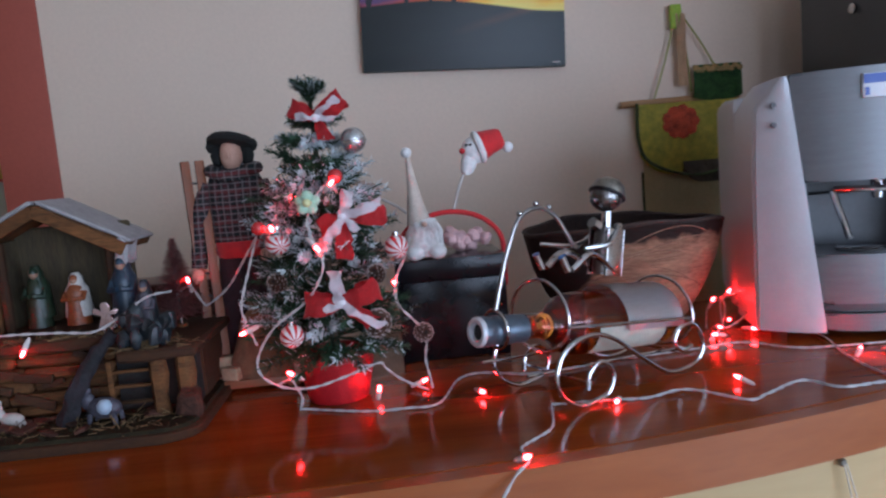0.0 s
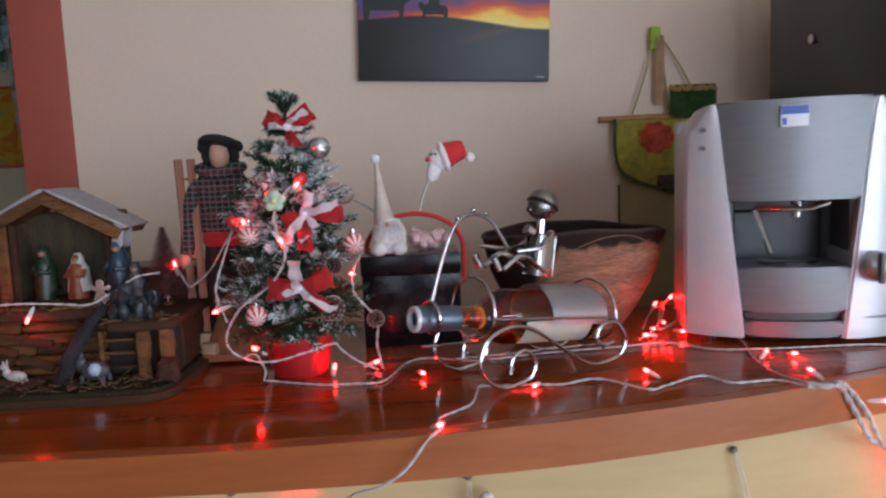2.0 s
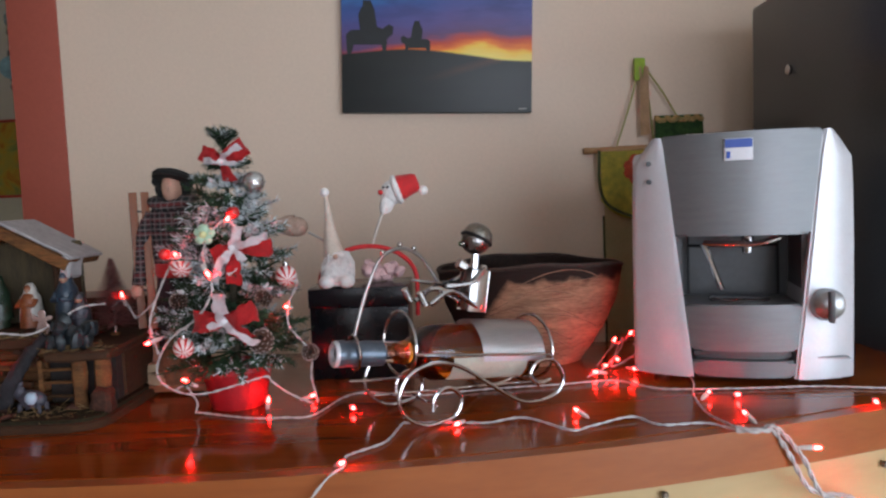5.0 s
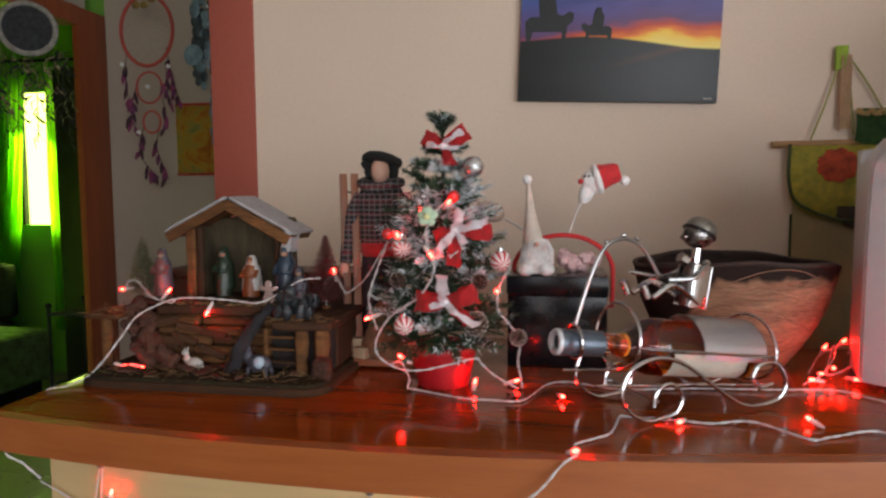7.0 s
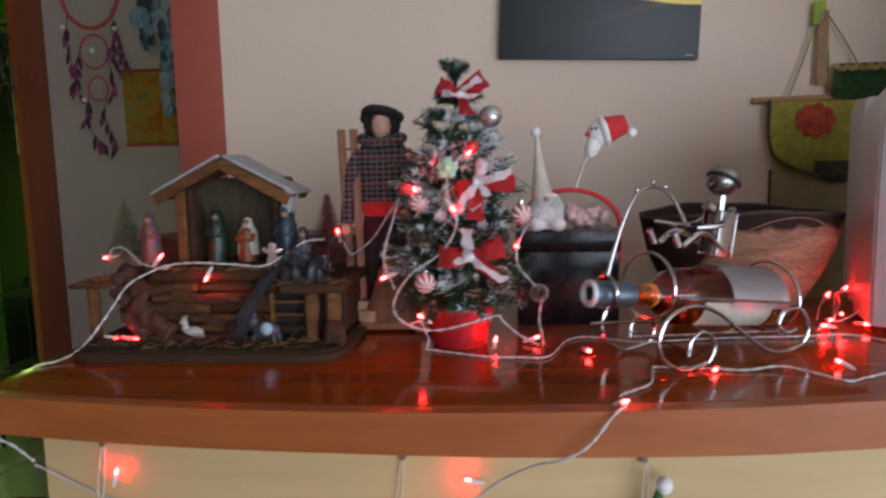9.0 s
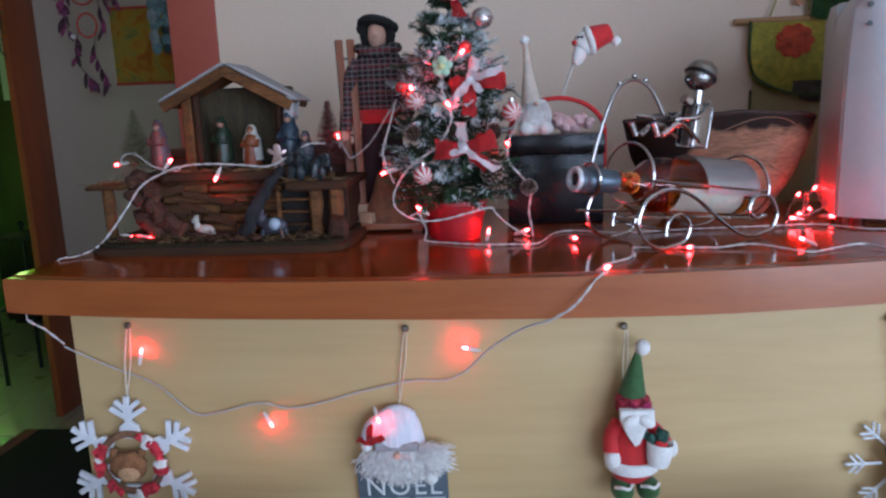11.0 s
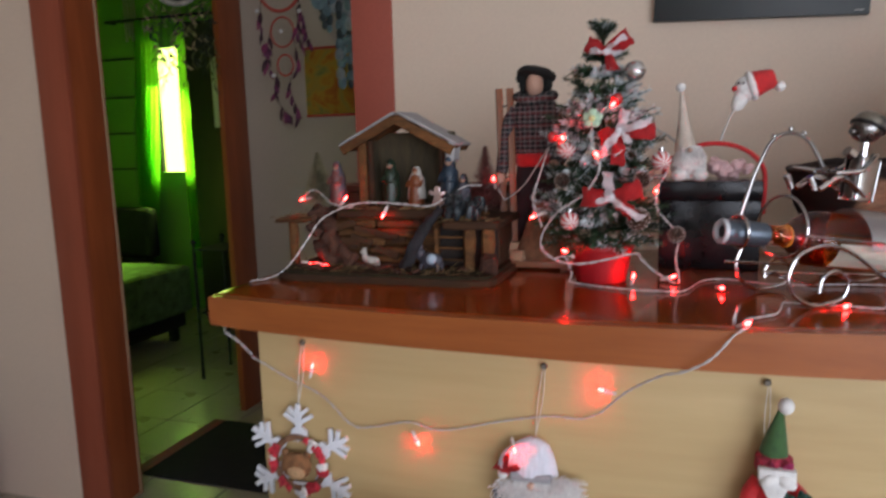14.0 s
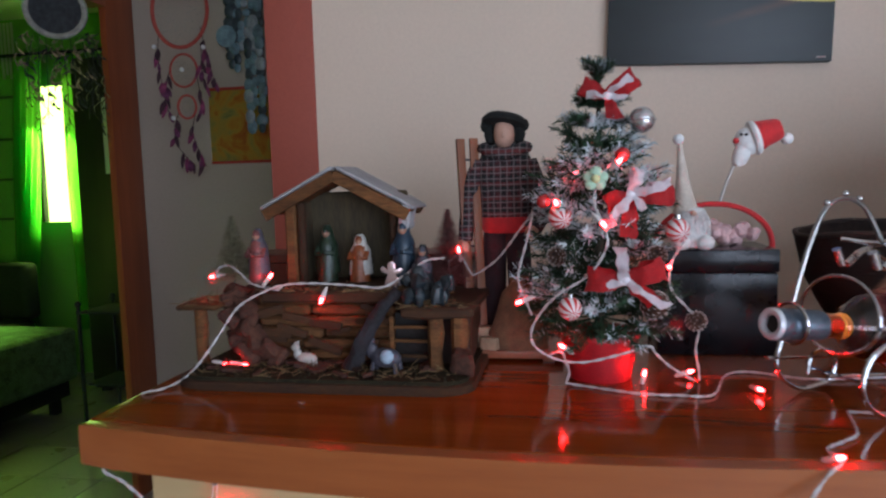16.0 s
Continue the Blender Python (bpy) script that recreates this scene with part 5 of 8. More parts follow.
def ribbon(path, axis, width, thick=0.0006):
    """A band of cloth along the path, its width laid along one axis, softly creased."""
    bm = B()
    rows = []
    n = len(path) - 1
    for i, p in enumerate(path):
        w = width(i / n) / 2
        rows.append([bm.verts.new(Vector(p) + axis * w * u + noise.noise_vector((Vector(p) + axis * w * u) * 95) * 0.0042) for u in (-1, -0.5, 0, 0.5, 1)])
    for a, b in zip(rows, rows[1:]):
        for k in range(4):
            bm.faces.new((a[k], a[k + 1], b[k + 1], b[k]))
    bmesh.ops.solidify(bm, geom=bm.faces[:], thickness=thick)
    return bm


def fold(angle, length, w, flare=0.45, depth=0.3, tail=False):
    """A pressed loop, or a single tail, that leaves the knot at an angle in the bow's face."""
    d, t_ = Vector((math.cos(radians(angle)), 0, math.sin(radians(angle)))), Vector((-math.sin(radians(angle)), 0, math.cos(radians(angle))))
    q = Vector((0, -length, 0))
    if tail:
        path = spline([q * 0.05, d * length * 0.45 + q * depth, d * length + q * depth * 0.5], 7)
        return ribbon(path, (t_ + d * 0.25).normalized(), lambda t: w * (flare + (1 - flare) * t))
    path = spline([q * 0.08, d * length * 0.5 + q * depth * 1.1, d * length + q * depth * 0.55, d * length * 0.97 - q * 0.05, d * length * 0.45 - q * 0.08, Vector((0, 0.001, 0))], 6)
    return ribbon(path, t_, lambda t: w * (flare + (1 - flare) * math.sin(math.pi * t) ** 0.8))


def bow_tie(x, y, z, rz, red, red_tails, white, white_tails, label):
    """A felt bow: red loops and tails, a narrow white ribbon tied over them."""
    b = thing("ribbon_bow", label, "bow", "bows on the fir", at=(x, y, z), rz=rz)
    for a, L, w in red:
        part("loop", fold(a, L * 0.88, w * 0.84), RIBBON, b)
    for a, L, w in red_tails:
        part("tail", fold(a, L * 0.95, w * 0.84, 0.5, 0.12, True), RIBBON, b)
    for layer, (a, L, w) in enumerate(white):
        o = part("white_loop", fold(a, L, w * 0.78, 0.7, 0.35), ORGANZA, b, "white organza ribbon")
        o.location.y = -0.006 - 0.001 * layer
    for layer, (a, L, w) in enumerate(white_tails):
        o = part("white_tail", fold(a, L, w * 0.78, 0.8, 0.2, True), ORGANZA, b, "white organza ribbon")
        o.location.y = -0.008 - 0.001 * layer
    part("knot", ball(B(), (0, -0.009, 0), 0.0058, 12, (1.1, 0.7, 0.9)), ORGANZA, b)
    return b


bow_tie(TX + 0.010, TY - 0.035, TOP + 0.350, -5, ((155, 0.036, 0.026), (33, 0.042, 0.030)), ((-72, 0.028, 0.022),), ((172, 0.022, 0.011), (38, 0.032, 0.010)), ((-12, 0.022, 0.010),), "red felt bow with a white ribbon at the fir's top")
bow_tie(TX + 0.030, TY - 0.080, TOP + 0.234, 12, ((-2, 0.054, 0.027), (200, 0.032, 0.026)), ((-92, 0.052, 0.027),), ((74, 0.030, 0.015), (18, 0.044, 0.014)), ((-128, 0.034, 0.013), (-50, 0.022, 0.013)), "wide red felt bow with a long tail and white ribbon")
bow_tie(TX + 0.024, TY - 0.108, TOP + 0.140, -3, ((178, 0.046, 0.032), (18, 0.047, 0.032)), ((-38, 0.042, 0.024),), ((100, 0.036, 0.018),), ((-33, 0.052, 0.014), (-160, 0.022, 0.013)), "large red felt bow with trailing white ribbon")


def striped(red_first):
    m = bpy.data.materials.new("candy_stripe")
    m.use_nodes = True
    t = m.node_tree
    b = t.nodes["Principled BSDF"]
    b.inputs["Roughness"].default_value = 0.3
    tex = t.nodes.new("ShaderNodeTexCoord")
    gr = t.nodes.new("ShaderNodeTexGradient")
    gr.gradient_type = "RADIAL"
    mp = t.nodes.new("ShaderNodeMapping")
    mp.inputs["Rotation"].default_value = (radians(70), radians(20), 0)
    t.links.new(tex.outputs["Object"], mp.inputs[0])
    t.links.new(mp.outputs[0], gr.inputs[0])
    mu = t.nodes.new("ShaderNodeMath")
    mu.operation, mu.inputs[1].default_value = "MULTIPLY", 9.0
    t.links.new(gr.outputs[1], mu.inputs[0])
    fr2 = t.nodes.new("ShaderNodeMath")
    fr2.operation = "FRACT"
    t.links.new(mu.outputs[0], fr2.inputs[0])
    ra = t.nodes.new("ShaderNodeValToRGB")
    ra.color_ramp.interpolation = "CONSTANT"
    ra.color_ramp.elements[0].color, ra.color_ramp.elements[1].color = (0.68, 0.62, 0.60, 1), (0.50, 0.02, 0.025, 1)
    ra.color_ramp.elements[1].position = 0.58
    t.links.new(fr2.outputs[0], ra.inputs[0])
    t.links.new(ra.outputs[0], b.inputs["Base Color"])
    return m


STRIPE = striped(True)
for x, y, z, r in ((-0.120, 0.768, 1.178, 0.0135), (-0.130, 0.803, 1.282, 0.0145), (0.006, 0.826, 1.262, 0.0145)):
    b = thing("striped_bauble", "round red and white striped bauble on the fir", "bauble", "striped baubles", at=(x, y, z))
    part("bulb", ball(B(), (0, 0, 0), r, 20), STRIPE, b)
    part("cap", lathe(B(), [(0, 0), (0.004, 0), (0.004, 0.005), (0, 0.005)], 10, pose(0, 0, r - 0.001)), STEEL, b)
b = thing("silver_bell", "shiny silver jingle bell near the fir's top", "bell", at=(-0.034, 0.835, 1.393))
part("bell_body", ball(B(), (0, 0, 0), 0.0155, 20), mat("silver_bell_metal", (0.72, 0.75, 0.77), 0.24, 0.9, scale=120, vary=0.15, bump=0.0004), b)
part("bell_band", tube(B(), [(0.0157 * math.cos(a), 0.0157 * math.sin(a), 0) for a in (2 * math.pi * i / 28 for i in range(28))], 0.0012, 6, True), MATS["silver_bell_metal"], b)


def cone_thing(x, y, z, s, rx, ry):
    c = thing("pine_cone", "small brown pine cone with white tipped scales", "pine cone", "cones on the fir")
    c.matrix_world = pose(x, y, z, rx, ry)
    part("core", ball(B(), (0, 0, 0), s * 0.6, 12, (1, 1, 1.4)), COCOIN, c)
    bm, bt = B(), B()
    for k in range(56):
        f = k / 56
        a = 2.4 * k
        zz = s * (-0.9 + 1.9 * f)
        r = s * 0.95 * math.sqrt(max(0.05, 1 - (abs(f - 0.4) / 0.62) ** 2))
        o = Vector((math.cos(a), math.sin(a), 0.35))
        t_ = Vector((-math.sin(a), math.cos(a), 0))
        p = Vector((0, 0, zz)) + Vector((math.cos(a), math.sin(a), 0)) * r * 0.5
        q = p + o * r * 0.5
        w = s * 0.2
        vs = [bm.verts.new(v) for v in (p - t_ * w, p + t_ * w, q + t_ * w * 0.8, q - t_ * w * 0.8)]
        bm.faces.new(vs)
        vs = [bt.verts.new(v) for v in (q - t_ * w * 0.8, q + t_ * w * 0.8, q + o * 0.0016 + t_ * w * 0.4, q + o * 0.0016 - t_ * w * 0.4)]
        bt.faces.new(vs)
    bmesh.ops.solidify(bm, geom=bm.faces[:], thickness=0.0008)
    bmesh.ops.solidify(bt, geom=bt.faces[:], thickness=0.0008)
    part("scale_whorl", bm, mat("cone_scale", (0.10, 0.05, 0.028), 0.7, scale=60, vary=0.3), c)
    part("frosted_edge", bt, mat("dusty_cone_tip", (0.56, 0.50, 0.46), 0.85, scale=80, vary=0.4), c, "white tips")


cone_thing(-0.024, 0.792, 1.178, 0.0165, 60, 20)
cone_thing(0.03, 0.842, 1.150, 0.012, 70, 60)
cone_thing(-0.02, 0.80, 1.235, 0.011, 50, -20)
cone_thing(-0.135, 0.80, 1.235, 0.011, 60, -40)
fl = thing("mint_flower", "pale mint green fabric flower on the fir", "flower", at=(-0.090, 0.785, 1.325))
MINT = mat("mint_petal", (0.42, 0.58, 0.42), 0.7, scale=60, vary=0.15)
for k in range(5):
    a = radians(72 * k + 15)
    part("petal", ball(B(), (0.008 * math.cos(a), 0.002 * math.sin(3 * a), 0.008 * math.sin(a)), 0.0072, 10, (1, 0.4, 0.9)), MINT, fl)
part("centre", ball(B(), (0, -0.003, 0), 0.005, 10), mat("pale_yellow_centre", (0.6, 0.6, 0.3), 0.7), fl)
for x, y, z, r in ((-0.150, 0.80, 1.300, 0.008), (-0.058, 0.812, 1.352, 0.009)):
    solo("red_berry", ball(B(), (0, 0, 0), r, 14), mat("glossy_red_berry", (0.45, 0.03, 0.03), 0.25, scale=60, vary=0.1), "glossy red berry on the fir", "berry", "berries on the fir", (x, y, z))

# ---------------------------------------------------------------- bottle on a wire tricycle
cart = thing("bottle_cart", "bent steel wire tricycle bottle holder with a rider", "bottle holder", at=(0.086, 0.729, TOP), rz=math.degrees(math.atan2(0.49, 0.87)))


def flat(points, v):
    """Points given along the cart and upwards, in the upright plane at v."""
    return [(s, v, z - TOP) for s, z in points]


scroll = [(0.104, 1.092), (0.108, 1.110), (0.127, 1.119), (0.146, 1.103), (0.138, 1.082), (0.116, 1.0765), (0.092, 1.0765), (0.066, 1.092), (0.058, 1.115), (0.072, 1.142), (0.109, 1.153), (0.148, 1.142), (0.194, 1.110),
          (0.238, 1.082), (0.271, 1.0765), (0.302, 1.083), (0.313, 1.104), (0.296, 1.129), (0.268, 1.130), (0.257, 1.114), (0.270, 1.101), (0.290, 1.103)]
for v in (-0.057, 0.052):
    part("side_scroll", tube(B(), spline(flat(scroll, v), 6), 0.0028, 8), STEEL, cart, "curled bright steel wire")
for v in (-0.052, 0.047):
    part("upper_rail", tube(B(), flat([(0.085, 1.166), (0.30, 1.136)], v), 0.0019, 8), STEEL, cart)
    part("lower_rail", tube(B(), flat([(0.03, 1.122), (0.29, 1.098)], v * 0.8), 0.0019, 8), STEEL, cart)
for s, zc, r in ((0.088, 1.168, 0.046), (0.298, 1.136, 0.050)):
    ring = [(s + 0.004 * math.sin(a), -r * 1.08 * math.cos(a), zc - TOP + (r * math.sin(a) if math.sin(a) > 0 else 0.8 * r * math.sin(a))) for a in (2 * math.pi * i / 36 for i in range(36))]
    part("hoop", tube(B(), ring, 0.0021, 8, True), STEEL, cart, "steel hoop round the bottle")
for s in (0.11, 0.27):
    part("axle", tube(B(), flat([(s, 1.098)], -0.057) + flat([(s, 1.098)], 0.052), 0.002, 8), STEEL, cart)
part("front_fork", tube(B(), spline(flat([(0.026, 1.19), (0.034, 1.215), (0.048, 1.252), (0.068, 1.287), (0.095, 1.297), (0.12, 1.288), (0.138, 1.266), (0.150, 1.246)], 0.0), 6), 0.0026, 8), mat("satin_steel_rod", (0.34, 0.33, 0.32), 0.32, 1.0, scale=60, vary=0.12), cart, "tall arched steel handlebar stem")
for s, z in ((0.095, 1.302), (0.115, 1.296), (0.07, 1.293)):
    part("stud", ball(B(), (s, 0, z - TOP), 0.0035, 10), STEEL, cart)
part("neck_ring", tube(B(), [(0.024, 0.0215 * math.cos(a), 1.169 - TOP + 0.0215 * math.sin(a)) for a in (2 * math.pi * i / 24 for i in range(24))], 0.002, 8, True), STEEL, cart)
# curved sheet over the bottle
bm = B()
g = []
for i in range(9):
    s = 0.190 + (0.292 - 0.190) * i / 8
    row = []
    for j in range(15):
        a = radians(-8 + 150 * j / 14)
        zc = 1.147 - (s - 0.19) * 0.13 - TOP
        row.append(bm.verts.new((s, -0.0455 * math.cos(a), zc + 0.0455 * math.sin(a))))
    g.append(row)
for i in range(8):
    for j in range(14):
        bm.faces.new((g[i][j], g[i + 1][j], g[i + 1][j + 1], g[i][j + 1]))
bmesh.ops.solidify(bm, geom=bm.faces[:], thickness=0.0012)
part("saddle_plate", bm, mat("brushed_steel_sheet", (0.80, 0.81, 0.84), 0.34, 0.95, scale=40, vary=0.05, stretch=(1, 12, 12)), cart, "curved brushed steel saddle plate")
# rider built of metal odds and ends
bm = B()
tube(bm, spline(flat([(0.196, 1.205), (0.200, 1.235), (0.207, 1.262)], 0), 4), 0.012, 10)
part("torso", bm, DARKSTEEL, cart, "dark steel torso")
m = pose(0.198, 0, 1.203 - TOP, 0, 10)
part("back_plate", box(B(), -0.013, 0.014, -0.0165, -0.0135, 0.0, 0.058, 0.0012, m), STEEL, cart, "bright steel torso plate")
part("back_plate", box(B(), -0.013, 0.014, 0.0135, 0.0165, 0.0, 0.058, 0.0012, m), STEEL, cart, "bright steel torso plate")
part("back_plate", box(B(), 0.0142, 0.0165, -0.0165, 0.0165, 0.0, 0.058, 0.001, m), STEEL, cart, "bright steel torso plate")
part("head", ball(B(), (0.212, 0, 1.300 - TOP), 0.0205, 20, (1.05, 0.95, 0.95)), DARKSTEEL, cart, "polished dark steel ball head")
part("cap", lathe(B(), [(0.0214, 0), (0.0210, 0.006), (0.0180, 0.0135), (0.0110, 0.0190), (0, 0.0210)], 22, pose(0.2135, 0, 1.3025 - TOP, 0, 30)), mat("worn_cap_metal", (0.30, 0.29, 0.26), 0.35, 1.0, scale=60, vary=0.2), cart, "worn steel cap")
band = part("cap_band", tube(B(), [(0.0212 * math.cos(a), 0.0208 * math.sin(a), 0) for a in (2 * math.pi * i / 28 for i in range(28))], 0.0024, 8, True), BLACKMETAL, cart, "black band")
band.matrix_local = pose(0.2133, 0, 1.3020 - TOP, 0, 30)
part("neck", tube(B(), flat([(0.208, 1.262), (0.211, 1.284)], 0), 0.006, 8), STEEL, cart)
part("nose", lathe(B(), [(0, 0), (0.0035, 0), (0.0035, 0.008), (0, 0.008)], 10, pose(0.194, 0, 1.297 - TOP, 0, -90)), STEEL, cart)
for v in (-1, 1):
    part("arm", tube(B(), spline(flat([(0.214, 1.262)], v * 0.017) + flat([(0.190, 1.245)], v * 0.022) + flat([(0.153, 1.243)], v * 0.016), 5), 0.0034, 8), STEEL, cart)
    part("leg", tube(B(), spline(flat([(0.205, 1.206)], v * 0.012) + flat([(0.158, 1.236)], v * 0.022) + flat([(0.125, 1.222)], v * 0.022), 5), 0.004, 8), STEEL, cart)
    part("shoe", lathe(B(), [(0, 0), (0.0045, 0), (0.005, 0.02), (0, 0.02)], 10, pose(0.118, v * 0.022, 1.222 - TOP, 0, -25)), STEEL, cart)
    part("shoulder_bolt", lathe(B(), [(0, 0), (0.005, 0), (0.005, 0.006), (0, 0.006)], 6, pose(0.213, v * 0.018, 1.262 - TOP, 90 * v)), STEEL, cart)
part("chest_nut", lathe(B(), [(0, 0), (0.0075, 0), (0.0075, 0.012), (0, 0.012)], 6, pose(0.19, -0.004, 1.265 - TOP, 0, -60)), STEEL, cart, "bright hexagonal nut")
part("handlebar", tube(B(), spline(flat([(0.125, 1.250)], -0.03) + flat([(0.145, 1.246)], -0.014) + flat([(0.151, 1.246)], 0.0) + flat([(0.145, 1.246)], 0.014) + flat([(0.125, 1.250)], 0.03), 4), 0.0026, 8), STEEL, cart)

# the bottle lies along the cart, neck forward and a little higher
bot = thing("bottle", "corked amber liquor bottle lying in the wire cart", "bottle")
bot.matrix_world = Matrix.Translation((0.086, 0.729, 1.1705)) @ Euler((0, 0, math.atan2(0.49, 0.87))).to_matrix().to_4x4() @ pose(0, 0, 0, 0, 97.0)
AMBER = glass("clear_bottle_glass", (0.96, 0.93, 0.86))
prof = [(0.0130, 0.052), (0.0135, 0.085), (0.0155, 0.094), (0.024, 0.108), (0.033, 0.120), (0.0375, 0.134), (0.0385, 0.15), (0.0385, 0.285), (0.0365, 0.294), (0.031, 0.297), (0, 0.292)]
bm = B()
lathe(bm, [(0, 0.05)] + prof, 40)
part("glass", bm, AMBER, bot, "clear glass")
bm = B()
lathe(bm, [(0, 0.070)] + [(max(0, r - 0.0022), s + (0.0 if s < 0.28 else -0.003)) for r, s in prof[1:]], 36)
LIQ = glass("amber_spirit", (0.84, 0.27, 0.03), 0.0, 1.36)
part("spirit", bm, LIQ, bot, "amber liquor")
part("capsule", lathe(B(), [(0.0105, -0.002), (0.0165, -0.002), (0.0172, 0.004), (0.0172, 0.010), (0.0162, 0.012), (0.0162, 0.018), (0.0168, 0.020), (0.0168, 0.026), (0.0160, 0.028), (0.0160, 0.034), (0.0166, 0.036), (0.0162, 0.062), (0.0136, 0.064), (0.0136, 0.02), (0.0105, 0.012)], 30, cap=False),
     mat("blue_grey_capsule_foil", (0.11, 0.135, 0.17), 0.38, 0.7, scale=50, vary=0.12), bot, "blue grey ribbed metal capsule")
part("mouth_ring", lathe(B(), [(0.0095, 0.004), (0.0098, -0.003), (0.0115, -0.0045), (0.0150, -0.0045), (0.0168, -0.002), (0.0168, 0.001), (0.0160, 0.002)], 30, cap=False), mat("pale_mouth_ring", (0.58, 0.60, 0.63), 0.35, 0.2, scale=60, vary=0.08), bot, "pale grey mouth ring")
part("stopper", lathe(B(), [(0, 0.001), (0.0093, 0.001), (0.0093, 0.011), (0, 0.011)], 20), BLACKMETAL, bot, "dark hollow stopper")
bm = B()
g = []
for i in range(4):
    s = 0.150 + 0.120 * i / 3
    g.append([bm.verts.new((0.0389 * math.sin(radians(a)), -0.0389 * math.cos(radians(a)), s)) for a in range(2, 63, 6)])
for i in range(3):
    for j in range(len(g[0]) - 1):
        bm.faces.new((g[i][j], g[i][j + 1], g[i + 1][j + 1], g[i + 1][j]))
bmesh.ops.solidify(bm, geom=bm.faces[:], thickness=0.0003)
part("paper_label", bm, mat("cream_paper_label", (0.80, 0.77, 0.66), 0.6, scale=40, vary=0.06), bot, "cream paper label")

# ---------------------------------------------------------------- headband and white gnome on the box
BOXTOP = TOP + 0.150
hb = thing("festive_headband", "red plush headband with two hatted heads on springs", "headband", at=(0.092, 1.065, BOXTOP))
part("band", tube(B(), [(0.083, 0.0, -0.062), (0.084, 0.0, -0.03)] + [(0.084 * math.cos(a), 0.0, 0.0615 * math.sin(a)) for a in (math.pi * i / 24 for i in range(25))], 0.0042, 10), REDCLOTH, hb, "red plush hoop")
part("spring", tube(B(), spline([(0.008, 0, 0.058), (0.018, 0, 0.09), (0.034, 0, 0.130)], 5), 0.0022, 8), mat("clear_spring", (0.5, 0.46, 0.42), 0.4), hb)
part("spring", tube(B(), spline([(-0.045, 0, 0.049), (-0.075, -0.002, 0.075), (-0.1, -0.004, 0.09)], 5), 0.0022, 8), MATS["clear_spring"], hb)
head = part("plush_head", ball(B(), (0.003, 0, -0.003), 0.0185, 18, (1.15, 0.9, 1.15)), WHITECLOTH, hb, "white plush head")
head.matrix_local = pose(0.046, -0.004, 0.156)
part("hat", lathe(B(), [(0.0225, 0), (0.0225, 0.004), (0.0195, 0.018), (0.0165, 0.032), (0.013, 0.037), (0, 0.038)], 18, pose(0.011, 0, 0.002, 0, 72) @ Matrix.Diagonal((1, 0.8, 1, 1)), 0.08), REDCLOTH, head, "red plush hat")
brim = part("hat_brim", tube(B(), [(0.0, 0.018 * math.cos(a), 0.0205 * math.sin(a)) for a in (2 * math.pi * i / 24 for i in range(24))], 0.0056, 8, True), WHITECLOTH, head)
brim.matrix_local = pose(0.010, 0, 0.001, 0, -18)
part("pompom", ball(B(), (0.055, 0, -0.002), 0.0085, 14), WHITECLOTH, head, "white pompom")
part("nose", ball(B(), (-0.0175, -0.010, -0.003), 0.0046, 12), REDCLOTH, head, "red bead nose")
for s in (-0.0115, -0.0045):
    part("eye", ball(B(), (s, -0.0155, 0.0055), 0.0022, 8), BLACKMETAL, head)
bm = ball(B(), (0, 0, 0), 0.014, 14, (0.95, 0.7, 1.7), pose(-0.006, -0.003, -0.018, 0, 22))
for v in bm.verts:
    v.co += noise.noise_vector(v.co * 160) * 0.003
part("beard", bm, WHITECLOTH, head, "fluffy white beard")
BEIGEPLUSH = mat("beige_plush", (0.46, 0.33, 0.26), 0.95, scale=90, vary=0.2, bump=0.0012)
head2 = part("plush_head", ball(B(), (-0.118, -0.005, 0.10), 0.017, 16, (1.1, 0.9, 1)), BEIGEPLUSH, hb, "beige plush head")
part("hat", lathe(B(), [(0.019, 0), (0.017, 0.014), (0.012, 0.026), (0, 0.03)], 16, pose(-0.124, -0.005, 0.102, 0, -85)), BEIGEPLUSH, head2)
rr = random.Random(9)
PINKR = mat("pale_pink_ruffle", (0.62, 0.40, 0.40), 0.95, scale=60, vary=0.2, bump=0.001)
for k in range(14):
    bm = ball(B(), (0.03 + rr.uniform(-0.030, 0.032), rr.uniform(-0.012, 0.01), 0.014 + rr.uniform(-0.006, 0.018)), rr.uniform(0.009, 0.012), 10)
    for v in bm.verts:
        v.co += noise.noise_vector(v.co * 140) * 0.004
    part("ruffle", bm, PINKR, hb, "pale pink plush ruffle")

gn = thing("plush_gnome", "white long-hatted plush gnome sitting on the black box", "gnome", at=(0.050, 1.005, BOXTOP))
FUR = mat("white_fur", (0.76, 0.73, 0.71), 0.98, scale=150, vary=0.15, bump=0.003, sheen=0.5)
part("body", lathe(B(), [(0, 0.004), (0.022, 0.004), (0.029, 0.018), (0.027, 0.04), (0.017, 0.058), (0, 0.062)], 20, None, 0.1), FUR, gn, "white fur body")
part("hat", lathe(B(), [(0.0185, 0.052), (0.0165, 0.060), (0.0128, 0.078), (0.0085, 0.104), (0.0050, 0.132), (0.0030, 0.150), (0, 0.152)], 18, pose(-0.002, 0, 0, 0, -5), 0.1), mat("cream_felt_hat", (0.52, 0.45, 0.38), 0.95, scale=60, vary=0.12, bump=0.0008), gn, "long cream felt hat")
part("pompom", ball(B(), (-0.0165, 0, 0.156), 0.0078, 12), WHITECLOTH, gn)
part("nose", ball(B(), (0, -0.025, 0.052), 0.0042, 10), SKIN, gn)
bm = B()
